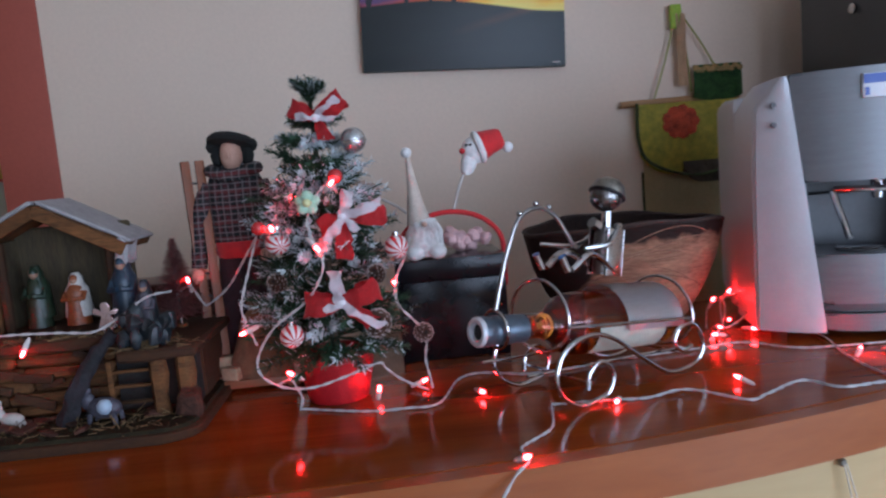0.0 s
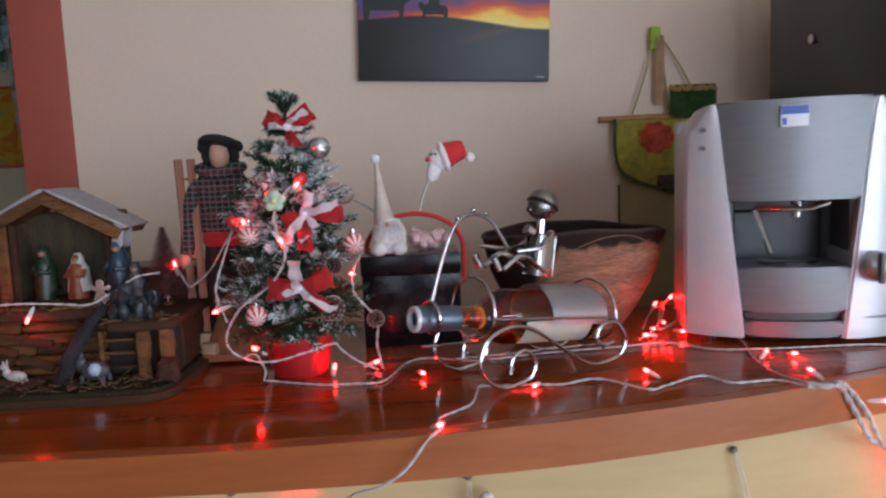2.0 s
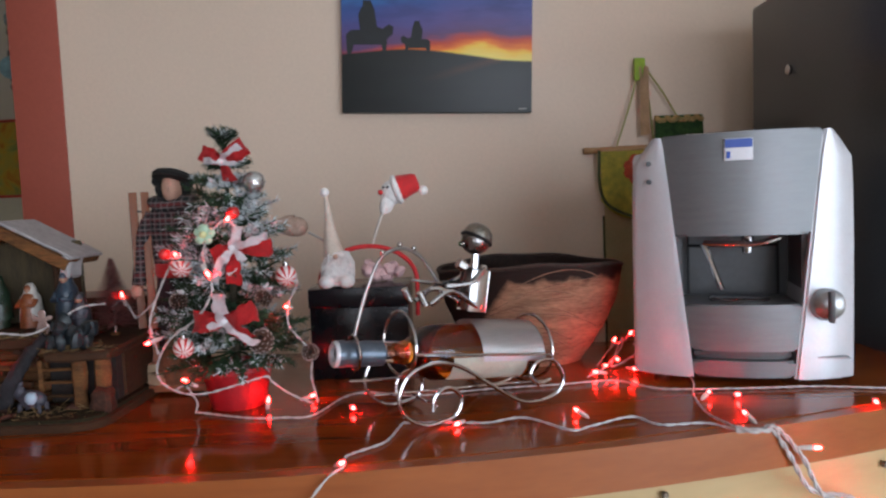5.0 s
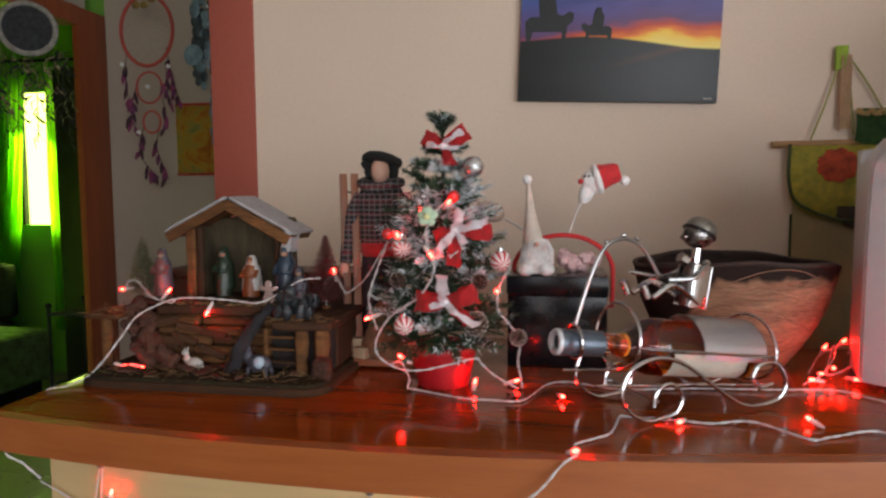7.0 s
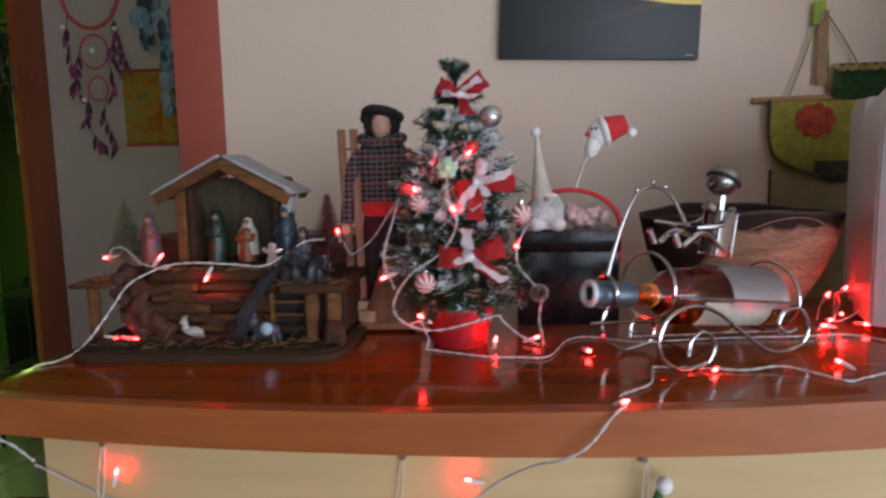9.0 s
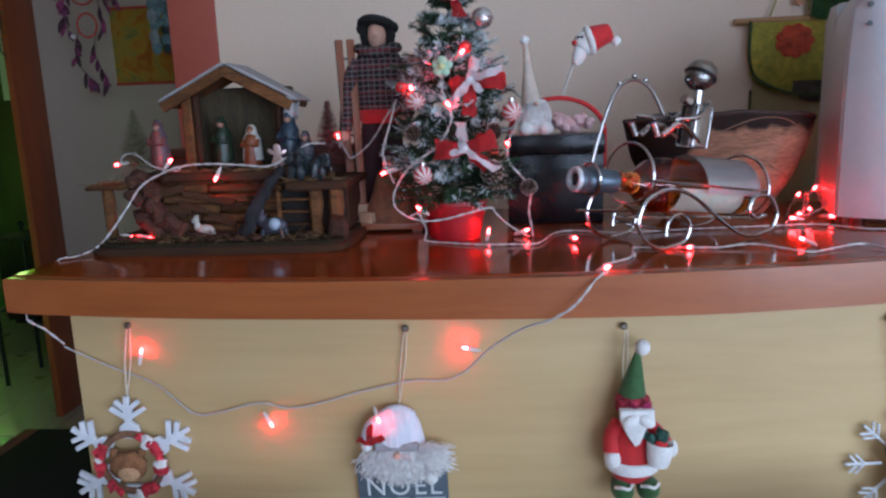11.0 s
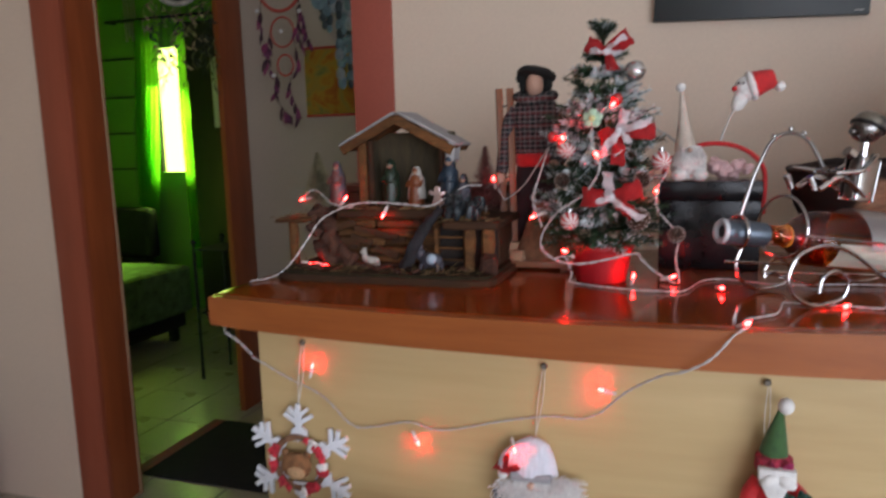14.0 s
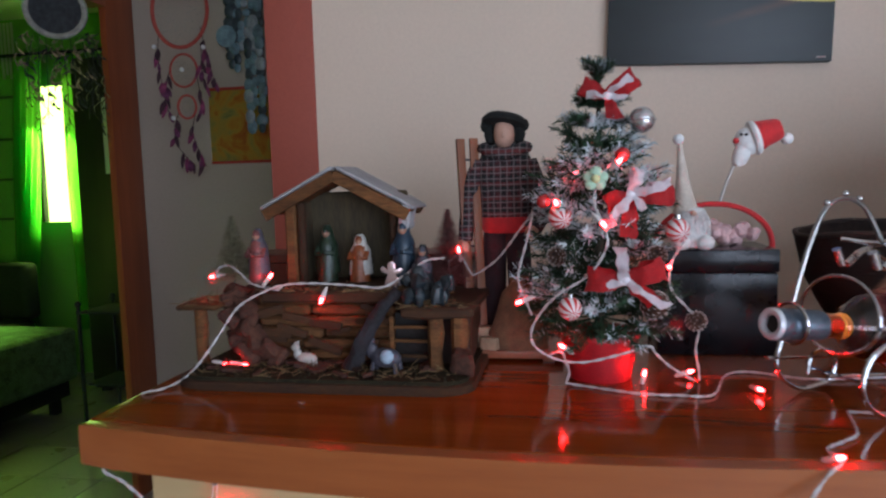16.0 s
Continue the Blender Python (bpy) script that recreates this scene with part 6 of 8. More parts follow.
for k in range(90):
    a = rr.uniform(-1.1, 1.1)
    p = Vector((0.022 * math.sin(a), -0.022 * math.cos(a), rr.uniform(0.03, 0.056)))
    q = p + Vector((rr.uniform(-0.007, 0.007), -0.005, rr.uniform(-0.03, -0.015)))
    tube(bm, [p, (p + q) / 2 + Vector((0, -0.003, 0)), q], 0.0009, 4)
part("beard", bm, FUR, gn, "long stringy cream beard")
for s in (-1, 1):
    part("foot", ball(B(), (s * 0.016, -0.022, 0.0112), 0.0135, 14, (1, 1.1, 0.82)), WHITECLOTH, gn, "white round foot")

# ---------------------------------------------------------------- ornaments on the front panel


def hanger(parent, x0, z0, x1, z1):
    """A doubled string from the screw down to the ornament, in the ornament's own axes."""
    bm = B()
    for o in (-0.0012, 0.0016):
        tube(bm, spline([(x0 + o, 0.004, z0), ((x0 + x1) / 2 + o * 2.2, 0.003, (z0 + z1) / 2), (x1, 0.002, z1)], 5), 0.0009, 5)
    return part("string", bm, STRING, parent, "thin doubled string")


# snowflake wreath
wx, wz = -0.536, 0.794
wy = panel_y(wx) - 0.010
wr = thing("snowflake_wreath", "white wooden snowflake wreath wrapped in red checked ribbon", "ornament", at=(wx, wy, wz))
wr.scale = (1.31, 1.1, 1.31)
WHITEWOOD = mat("white_painted_wood", (0.70, 0.72, 0.77), 0.6, scale=30, vary=0.06, bump=0.0003)
for k in range(6):
    a = 60 * k + 90
    bm = B()
    half = [(0.027, 0.0115), (0.041, 0.0100), (0.0455, 0.0036), (0.0485, 0.0040), (0.0590, 0.0205), (0.0628, 0.0172), (0.0555, 0.0046), (0.0580, 0.0040), (0.0668, 0.0146), (0.0705, 0.0113), (0.0640, 0.0031), (0.0745, 0.0027)]
    arm = [(u, -v) for u, v in half[::-1]] + half
    prism(bm, arm, -0.003, 0.003, 0.0006, pose(0, 0, 0, 90) @ pose(0, 0, 0, 0, 0, a))
    part("flake_arm", bm, WHITEWOOD, wr, "white cut wooden arm")
part("ring", tube(B(), [(0.033 * math.cos(a), -0.0045, 0.033 * math.sin(a)) for a in (2 * math.pi * i / 30 for i in range(30))], 0.004, 8, True), mat("twig_ring", (0.22, 0.11, 0.06), 0.9, scale=60, vary=0.4), wr, "brown twig ring")
CHECK = mat("red_checked_ribbon", (0.36, 0.022, 0.036), 0.85, scale=200, vary=0.6, fine=2, dark=(0.20, 0.006, 0.012))
tu = random.Random(8)
for k, deg in enumerate((148, 160, 171, 183, 196, 64, 52, 41, 29, 17, 4, -9, -48, -62, -76, 228, 242)):
    a = radians(deg)
    bm = ball(B(), (0.0345 * math.cos(a), -0.0095, 0.0345 * math.sin(a)), tu.uniform(0.005, 0.0078), 10, (1.0, 0.6, 1.0), pose(0, 0, 0, 0, deg))
    for v in bm.verts:
        v.co += noise.noise_vector(v.co * 170) * 0.0055
    part("ribbon_tuft", bm, WHITECLOTH if k % 4 == 2 else CHECK, wr, "red and white checked ribbon")
bm = ball(B(), (-0.002, -0.009, -0.002), 0.0185, 14, (1.15, 0.5, 0.95))
for s in (-1, 1):
    ball(bm, (s * 0.015 - 0.002, -0.008, 0.013), 0.0055, 8, (1, 0.6, 1))
for v in bm.verts:
    v.co += noise.noise_vector(v.co * 120) * 0.0015
part("plush_face", bm, mat("brown_plush", (0.24, 0.11, 0.045), 0.95, scale=90, vary=0.3, bump=0.001), wr, "brown plush centre")
part("muzzle", ball(B(), (0.001, -0.0165, -0.008), 0.0105, 12, (1.2, 0.5, 0.8)), mat("tan_plush", (0.50, 0.31, 0.16), 0.95, scale=90, vary=0.2, bump=0.001), wr, "tan plush muzzle")
hanger(wr, (-0.523 - wx) / 1.31, (0.992 - wz) / 1.31, 0.0, 0.072)

# sign with a bearded gnome and bead legs
nx, nz = -0.152, 0.775
ny = panel_y(nx) - 0.008
no = thing("word_sign_ornament", "grey sign lettered NOEL with a bearded gnome and bead legs", "ornament", at=(nx, ny, nz))
SIGN = mat("slate_blue_sign_paint", (0.10, 0.125, 0.15), 0.7, scale=40, vary=0.12)
part("sign", box(B(), -0.061, 0.061, -0.003, 0.003, -0.027, 0.027, 0.001, pose(0, 0, 0, 0, -2)), SIGN, no, "slate grey wooden sign")
fc = bpy.data.curves.new("letters", "FONT")
fc.body, fc.size, fc.extrude, fc.align_x = "NOEL", 0.037, 0.0004, "CENTER"
fc.space_character = 1.15
fo = new("letters", fc)
me = bpy.data.meshes.new_from_object(fo.evaluated_get(bpy.context.evaluated_depsgraph_get()))
bpy.data.objects.remove(fo)
lt = new("letters", me)
me.materials.append(mat("pale_sign_lettering", (0.62, 0.64, 0.64), 0.7))
lt.parent = no
lt["label"] = "pale painted letters"
lt.matrix_local = pose(0.002, -0.0036, -0.018, 90, 0, 0) @ pose(0, 0, 0, 0, 0, 2)
bm = B()
for side in (-0.0195, ):
    box(bm, -0.057, 0.057, -0.0038, -0.0032, -0.0245, -0.0232, 0, pose(0, 0, 0, 0, -2))
part("sign_line", bm, MATS["pale_sign_lettering"], no)
part("hat", lathe(B(), [(0.038, 0), (0.038, 0.012), (0.034, 0.026), (0.024, 0.042), (0.011, 0.050), (0, 0.052)], 22, pose(-0.004, -0.008, 0.062) @ Matrix.Diagonal((1, 0.5, 1, 1)), 0.16), mat("pale_ribbed_felt", (0.66, 0.66, 0.74), 0.9, scale=40, vary=0.1, stretch=(6, 6, 0.6), bump=0.001), no, "pale ribbed felt hat")
part("hat_brim", box(B(), -0.032, 0.026, -0.0265, -0.012, 0.055, 0.068, 0.005), mat("grey_felt_brim", (0.36, 0.34, 0.36), 0.9, scale=60, vary=0.12), no, "grey felt brim")
part("hat_tip", tube(B(), spline([(-0.022, -0.014, 0.098), (-0.036, -0.016, 0.088), (-0.044, -0.017, 0.070)], 5), 0.008, 9), MATS["pale_ribbed_felt"], no)
part("bobble", ball(B(), (-0.043, -0.017, 0.060), 0.008, 12), WHITECLOTH, no)
bm = B()
for k in range(1700):
    u = rr.gauss(0, 0.5)
    p = Vector((0.036 * max(-1.3, min(1.4, u)), -0.018 - rr.uniform(0, 0.006), 0.056 + rr.uniform(-0.012, 0.0)))
    q = p + Vector((p.x * 0.3 + rr.uniform(-0.014, 0.014), rr.uniform(-0.006, 0.004), -rr.uniform(0.010, 0.040) * (1.1 - 0.3 * abs(u))))
    tube(bm, [p, (p + q) / 2 + Vector((rr.uniform(-.004, .004), -0.005, 0)), q], 0.00045, 4)
for k in range(420):
    p = Vector((0.030 + rr.uniform(-0.008, 0.008), -0.016 - rr.uniform(0, 0.006), 0.052 + rr.uniform(-0.010, 0.006)))
    q = p + Vector((rr.uniform(0.008, 0.040), rr.uniform(-0.006, 0.004), rr.uniform(-0.022, 0.010)))
    tube(bm, [p, (p + q) / 2 + Vector((0, -0.005, rr.uniform(0.0, 0.008))), q], 0.00045, 4)
part("beard", bm, FUR, no, "long white fluffy beard")
part("beard_base", ball(B(), (0, -0.008, 0.034), 0.024, 14, (1.3, 0.45, 0.95)), FUR, no)
part("nose", ball(B(), (-0.002, -0.024, 0.049), 0.006, 12), SKIN, no, "round bead nose")
part("mitten", ball(B(), (0.041, -0.018, 0.016), 0.0095, 12), WHITECLOTH, no)
part("fur_cheek", ball(B(), (0.030, -0.014, 0.042), 0.017, 14, (1.1, 0.5, 0.95)), FUR, no)
for a_, L_ in ((35, 0.020), (95, 0.024), (160, 0.018)):
    o = part("ribbon_loop", fold(a_, L_, 0.011), REDCLOTH, no, "red ribbon loop")
    o.location = (-0.034, -0.020, 0.066)
for x in (-0.014, 0.013):
    for k in range(7):
        part("bead", ball(B(), (x + 0.001 * (k % 2), -0.004, -0.026 - 0.0105 * k), 0.0055, 12, (1, 1, 0.9)), mat("silver_bead", (0.6, 0.6, 0.6), 0.2, 1.0, scale=60, vary=0.1), no)
    part("shoe", ball(B(), (x, -0.008, -0.102), 0.010, 12, (0.9, 1.2, 0.7)), MATS["grey_felt_brim"], no)
hanger(no, -0.14 - nx, 0.989 - nz, 0.0, 0.111)

# round figure in red with a green cone hat
sx, sz = 0.150, 0.762
sy = panel_y(sx) - 0.026
sa = thing("felt_gnome_ornament", "felt ornament in a red coat and green cone hat", "ornament", at=(sx, sy, sz))
sa.scale = (0.93, 1.05, 1.14)
part("coat", lathe(B(), [(0, 0.022), (0.024, 0.022), (0.029, 0.030), (0.033, 0.040), (0.033, 0.060), (0.028, 0.080), (0.018, 0.094), (0.012, 0.1), (0, 0.1)], 24, Matrix.Diagonal((1, 0.72, 1, 1)), 0.03), REDCLOTH, sa, "red felt coat")
part("coat_hem", lathe(B(), [(0.0335, 0.0), (0.0365, 0.002), (0.0370, 0.008), (0.0362, 0.013), (0.0330, 0.0145)], 28, pose(0, 0, 0.0335) @ Matrix.Diagonal((1, 0.76, 1, 1)), 0.03, cap=False), WHITECLOTH, sa, "white fleece hem")
part("beard", prism(B(), [(-0.024, 0.024), (0.022, 0.025), (0.023, 0.012), (0.012, 0.002), (0.004, -0.016), (-0.003, -0.019), (-0.012, -0.008), (-0.023, 0.010)], -0.006, 0.006, 0.004, pose(0.001, -0.0225, 0.090, 90)), WHITECLOTH, sa, "white fleece beard")
for s in (-1, 1):
    part("moustache", ball(B(), (s * 0.0105 + 0.002, -0.029, 0.102), 0.0095, 14, (1.25, 0.55, 0.75), pose(0, 0, 0, 0, s * 18)), WHITECLOTH, sa, "white fleece moustache")
part("hat_band", lathe(B(), [(0.0225, 0), (0.0242, 0.004), (0.0235, 0.016), (0.019, 0.019), (0, 0.019)], 22, pose(0, 0, 0.103) @ Matrix.Diagonal((1, 0.78, 1, 1)), 0.05), mat("red_plaid_felt", (0.36, 0.03, 0.06), 0.9, scale=120, vary=0.4, fine=2), sa, "red plaid hat band")
PINKBOW = mat("pink_satin_bow", (0.50, 0.045, 0.16), 0.5, scale=60, vary=0.2)
for a_ in (20, 160, -60):
    o = part("bow_loop", fold(a_, 0.014, 0.011), PINKBOW, sa, "pink satin bow")
    o.location = (0.006, -0.019, 0.112)
part("hat", lathe(B(), [(0.0185, 0.0), (0.0160, 0.012), (0.0105, 0.030), (0.0055, 0.046), (0.0030, 0.053), (0, 0.054)], 22, pose(-0.001, 0, 0.1215, 0, 7) @ Matrix.Diagonal((1, 0.78, 1, 1)), 0.08), GREENCLOTH, sa, "green felt cone hat")
part("pompom", ball(B(), (0.011, -0.002, 0.178), 0.0098, 16, (1.05, 1, 0.92)), WHITECLOTH, sa, "white pompom")
part("sleeve", tube(B(), spline([(-0.017, 0, 0.088), (-0.029, -0.006, 0.074), (-0.031, -0.012, 0.058)], 5), 0.0115, 10), REDCLOTH, sa)
part("sleeve", tube(B(), spline([(0.017, 0, 0.088), (0.032, -0.006, 0.078), (0.042, -0.014, 0.068)], 5), 0.0105, 10), REDCLOTH, sa)
part("mitten", ball(B(), (-0.0295, -0.015, 0.052), 0.0118, 14, (1, 0.9, 1.0)), WHITECLOTH, sa, "white fleece mitten")
part("mitten", ball(B(), (0.050, -0.018, 0.066), 0.0088, 14, (0.8, 0.9, 1.15)), WHITECLOTH, sa, "white fleece mitten")
for s, bx_, lift in ((-1, -0.0145, 0.0), (1, 0.0205, 0.002)):
    part("boot", ball(B(), (bx_, -0.010, 0.0125 + lift), 0.0155, 16, (1.05, 1.25, 0.80), pose(0, 0, 0, 0, -8 * s)), GREENCLOTH, sa, "green felt boot")
    part("boot_lace", tube(B(), spline([(bx_ - 0.012, -0.020, 0.019 + lift), (bx_ - 0.003, -0.027, 0.022 + lift), (bx_ + 0.006, -0.026, 0.020 + lift), (bx_ + 0.013, -0.018, 0.022 + lift)], 5), 0.0019, 6), WHITECLOTH, sa, "white thread lace")
part("bag", lathe(B(), [(0, 0.0), (0.0135, 0.0), (0.0165, 0.010), (0.0180, 0.024), (0.0175, 0.027), (0.0145, 0.026), (0.013, 0.020), (0, 0.019)], 18, pose(0.0285, -0.027, 0.050, 0, 6) @ Matrix.Diagonal((1, 0.72, 1, 1))), WHITECLOTH, sa, "white cloth bag")
bm = B()
for k in range(14):
    ball(bm, (0.025 + rr.uniform(-0.017, 0.014), -0.027 + rr.uniform(-0.008, 0.007), 0.079 + rr.uniform(0, 0.010)), 0.0042, 8, (1, 1, 1.5))
part("sprig", bm, mat("blue_green_sprig", (0.04, 0.10, 0.075), 0.8, scale=90, vary=0.4), sa, "blue green sprig")
part("berry", ball(B(), (0.031, -0.032, 0.0775), 0.0055, 10, (1.6, 1, 0.7)), REDCLOTH, sa, "dark red filling")
part("loose_thread", tube(B(), spline([(-0.004, -0.012, 0.002), (0.006, -0.014, -0.006), (0.014, -0.013, -0.009)], 4), 0.001, 5), STRING, sa)
hanger(sa, (0.141 - sx) / 0.93, (0.986 - sz) / 1.14, -0.012, 0.125)

# snowman head in a spiky white snowflake
mx_, mz = 0.520, 0.784
my = panel_y(mx_) - 0.020
sm = thing("snowflake_ball_ornament", "white felt ball ornament ringed with glittery snowflake spikes", "ornament", at=(mx_, my, mz))
GLITTER = mat("white_glitter_plastic", (0.70, 0.72, 0.76), 0.4, 0.1, scale=200, vary=0.15, bump=0.0005)
for k in range(8):
    a = radians(45 * k + 93)
    bm = B()
    d, t_ = Vector((math.cos(a), 0, math.sin(a))), Vector((-math.sin(a), 0, math.cos(a)))
    tube(bm, [d * 0.028, d * 0.071], 0.0019, 6)
    for f, ln in ((0.048, 0.015), (0.056, 0.013)):
        for s in (-1, 1):
            tube(bm, [d * f, d * (f + ln * 0.75) + t_ * s * ln * 0.85], 0.0017, 6)
    part("spike", bm, GLITTER, sm, "glittery white forked spike")
part("felt_ball", ball(B(), (0.009, -0.010, -0.014), 0.0315, 22, (1.05, 0.75, 1.0)), WHITECLOTH, sm, "white felt ball")
bm = B()
for k in range(34):
    ball(bm, (-0.006 + rr.uniform(-0.021, 0.021), -0.017 + rr.uniform(-0.010, 0.008), 0.021 + rr.uniform(-0.013, 0.014)), rr.uniform(0.0035, 0.0065), 8)
part("knit_hat", bm, mat("grey_knit", (0.13, 0.145, 0.18), 0.9, scale=160, vary=0.7, dark=(0.035, 0.04, 0.06), bump=0.001), sm, "grey blue knitted hat")
bm = B()
for k in range(12):
    ball(bm, (-0.004 + rr.uniform(-0.021, 0.021), -0.022 + rr.uniform(-0.006, 0.004), 0.020 + rr.uniform(-0.012, 0.014)), rr.uniform(0.003, 0.0048), 8)
part("hat_tuft", bm, mat("pale_blue_tuft", (0.52, 0.58, 0.68), 0.9, scale=120, vary=0.2), sm, "pale blue tufts")
bm = B()
for k in range(13):
    a = radians(-125 + 7.5 * k)
    ball(bm, (0.009 + 0.031 * math.cos(a), -0.018, -0.014 + 0.030 * math.sin(a)), 0.0048, 8, (1, 1, 0.8))
part("scarf", bm, MATS["grey_knit"], sm, "grey blue knitted scarf")
for x, z in ((0.013, -0.014), (0.023, -0.010)):
    part("bead_eye", ball(B(), (x, -0.0328 if x < 0.02 else -0.0305, z), 0.0025, 8), BLACKMETAL, sm)
part("stitched_mouth", tube(B(), spline([(0.018, -0.0325, -0.020), (0.024, -0.0300, -0.026), (0.029, -0.0265, -0.031)], 4), 0.0012, 5), BLACKMETAL, sm)
sm.scale = (1.1, 1.0, 1.1)
hanger(sm, (0.489 - mx_) / 1.1, (0.981 - mz) / 1.1, -0.002, 0.062)

# ---------------------------------------------------------------- string of red lights
CABLE = mat("clear_white_cable", (0.50, 0.47, 0.46), 0.25, scale=80, vary=0.08, coat=0.3)
SOCKET = mat("milky_lamp_socket", (0.66, 0.60, 0.57), 0.3, scale=80, vary=0.08)
LED = mat("lit_red_lamp", (0.7, 0.05, 0.05), 0.3, emit=(1.0, 0.0042, 0.0037), power=225.0)
ls = thing("light_string", "clear twisted cable string of lit red lamps", "string lights")


def cable_run(points, r=0.00098, turns=90):
    """A twisted pair of thin wires through the points."""
    line = spline(points, 10)
    bm = B()
    for ph in (0, math.pi):
        out = []
        run = 0.0
        for i, p in enumerate(line):
            if i:
                run += (p - line[i - 1]).length
            d = (line[min(i + 1, len(line) - 1)] - line[max(i - 1, 0)]).normalized()
            a = d.orthogonal().normalized()
            out.append(p + (Matrix.Rotation(ph + run * turns * 2, 3, d) @ a) * r * 0.85)
        tube(bm, out, r, 6)
    return part("cable", bm, CABLE, ls)


led_mesh = None
socket_mesh = None


def lamp(x, y, z, dx, dy, dz):
    """One lamp: a lit tip on a milky socket that points along (dx, dy, dz)."""
    global led_mesh, socket_mesh
    rot = Matrix.Translation((x, y, z)) @ Vector((dx, dy, dz)).to_track_quat("Z", "Y").to_matrix().to_4x4()
    if led_mesh is None:
        a = part("lamp", lathe(B(), [(0, 0.0050), (0.0014, 0.0044), (0.0023, 0.002), (0.0025, -0.003), (0, -0.003)], 10), LED, ls, "lit red lamp tip")
        b = part("socket", lathe(B(), [(0, -0.0032), (0.0030, -0.0032), (0.0032, -0.008), (0.0026, -0.016), (0.0012, -0.020), (0, -0.020)], 8), SOCKET, a, "milky plastic socket")
        led_mesh, socket_mesh = a.data, b.data
    else:
        a = new("lamp", led_mesh)
        a.parent = ls
        a["label"] = "lit red lamp tip"
        b = new("socket", socket_mesh)
        b.parent = a
    a.matrix_local = rot
    return a


W = TOP + 0.0026
# front run on the counter, over the edge and along the panel
cable_run([(0.165, 0.744, W), (0.235, 0.738, W), (0.273, 0.732, W), (0.321, 0.737, W + 0.003), (0.371, 0.694, W), (0.398, 0.704, W), (0.454, 0.728, W + 0.002), (0.482, 0.700, W), (0.537, 0.700, W), (0.562, 0.672, W)])
cable_run([(0.165, 0.744, W), (0.150, 0.680, W), (0.128, 0.655, W), (0.108, 0.634, W), (0.110, 0.606, W), (0.094, front(0.094) - 0.004, TOP - 0.004), (0.068, 0.578, 1.041), (0.040, 0.583, 1.022), (0.012, 0.600, 1.008), (-0.028, 0.630, 0.974),
           (-0.062, 0.652, 0.934)])
cable_run([(-0.062, 0.652, 0.934), (-0.09, 0.662, 0.918), (-0.132, 0.663, 0.917), (-0.195, 0.663, 0.904), (-0.29, 0.664, 0.879), (-0.343, 0.666, 0.885), (-0.402, 0.670, 0.870), (-0.440, 0.672, 0.868), (-0.49, 0.676, 0.908), (-0.556, 0.682, 0.932), (-0.617, 0.680, 0.962)], 0.0008)
cable_run([(-0.617, 0.680, 0.966), (-0.634, 0.67, 0.99), (-0.648, 0.656, 1.012), (-0.660, 0.70, 1.03), (-0.659, 0.75, 1.06), (-0.645, 0.735, W), (-0.628, 0.752, W + 0.001), (-0.612, 0.775, 1.083), (-0.590, 0.785, 1.107), (-0.570, 0.800, 1.140), (-0.548, 0.812, 1.172), (-0.510, 0.825, 1.192), (-0.490, 0.83, 1.197)])
# bundle that drops over the edge on the far side of the machine
for o, k in ((0.0, 0.0), (0.006, 0.014)):
    cable_run([(0.562, 0.672, W + o * 0.4), (0.585 + o, 0.66, W + 0.002), (0.61 + o, front(0.61) - 0.003, TOP - 0.002), (0.635 + k, front(0.63) - 0.004, TOP - 0.04), (0.66 + k, 0.69, 0.99 - o), (0.72 + k, 0.715, 0.968 - k), (0.768, 0.73, 0.93 - k * 2), (0.81, 0.745, 0.905 + k), (0.86, 0.75, 0.89), (0.95, 0.77, 0.86), (1.1, 0.82, 0.80)], 0.0020)
cable_run([(0.596, 0.935, W), (0.585, 0.875, W), (0.564, 0.815, W), (0.553, 0.737, W), (0.562, 0.672, W + 0.003)])
# back run behind the cart
cable_run([(-0.126, 0.810, W + 0.004), (-0.115, 0.818, W), (-0.075, 0.800, W), (-0.038, 0.787, W), (0.0, 0.785, W), (0.04, 0.790, W), (0.071, 0.872, W), (0.105, 0.892, W), (0.174, 0.865, W), (0.28, 0.885, W), (0.397, 0.897, W), (0.476, 0.906, W), (0.523, 0.858, W), (0.57, 0.845, W), (0.674, 0.838, W), (0.749, 0.835, W), (0.876, 0.810, W), (1.0, 0.85, W), (1.2, 0.88, W)])
# tangle between bowl and machine
cable_run([(0.44, 0.93, W), (0.478, 0.969, W + 0.006), (0.517, 1.03, W + 0.02), (0.53, 1.07, W + 0.03), (0.505, 1.02, W + 0.012), (0.49, 0.975, W + 0.004), (0.53, 0.99, W + 0.02), (0.555, 1.06, W + 0.035), (0.52, 1.09, W + 0.012), (0.47, 1.0, W)])
# round the fir and across the stable
cable_run([(-0.06, 0.82, 1.35), (-0.078, 0.80, 1.335), (-0.092, 0.785, 1.305), (-0.085, 0.772, 1.278), (-0.078, 0.768, 1.252), (-0.098, 0.765, 1.218), (-0.138, 0.772, 1.190), (-0.163, 0.785, 1.155), (-0.163, 0.79, 1.130), (-0.138, 0.788, 1.114), (-0.105, 0.786, 1.111), (-0.065, 0.795, 1.118), (-0.028, 0.815, 1.124), (-0.02, 0.82, 1.115), (0.0, 0.83, 1.095), (0.03, 0.845, W)])
cable_run([(-0.148, 0.80, 1.114), (-0.132, 0.795, 1.121), (-0.126, 0.800, 1.108), (-0.122, 0.808, 1.092), (-0.126, 0.810, W + 0.004)])
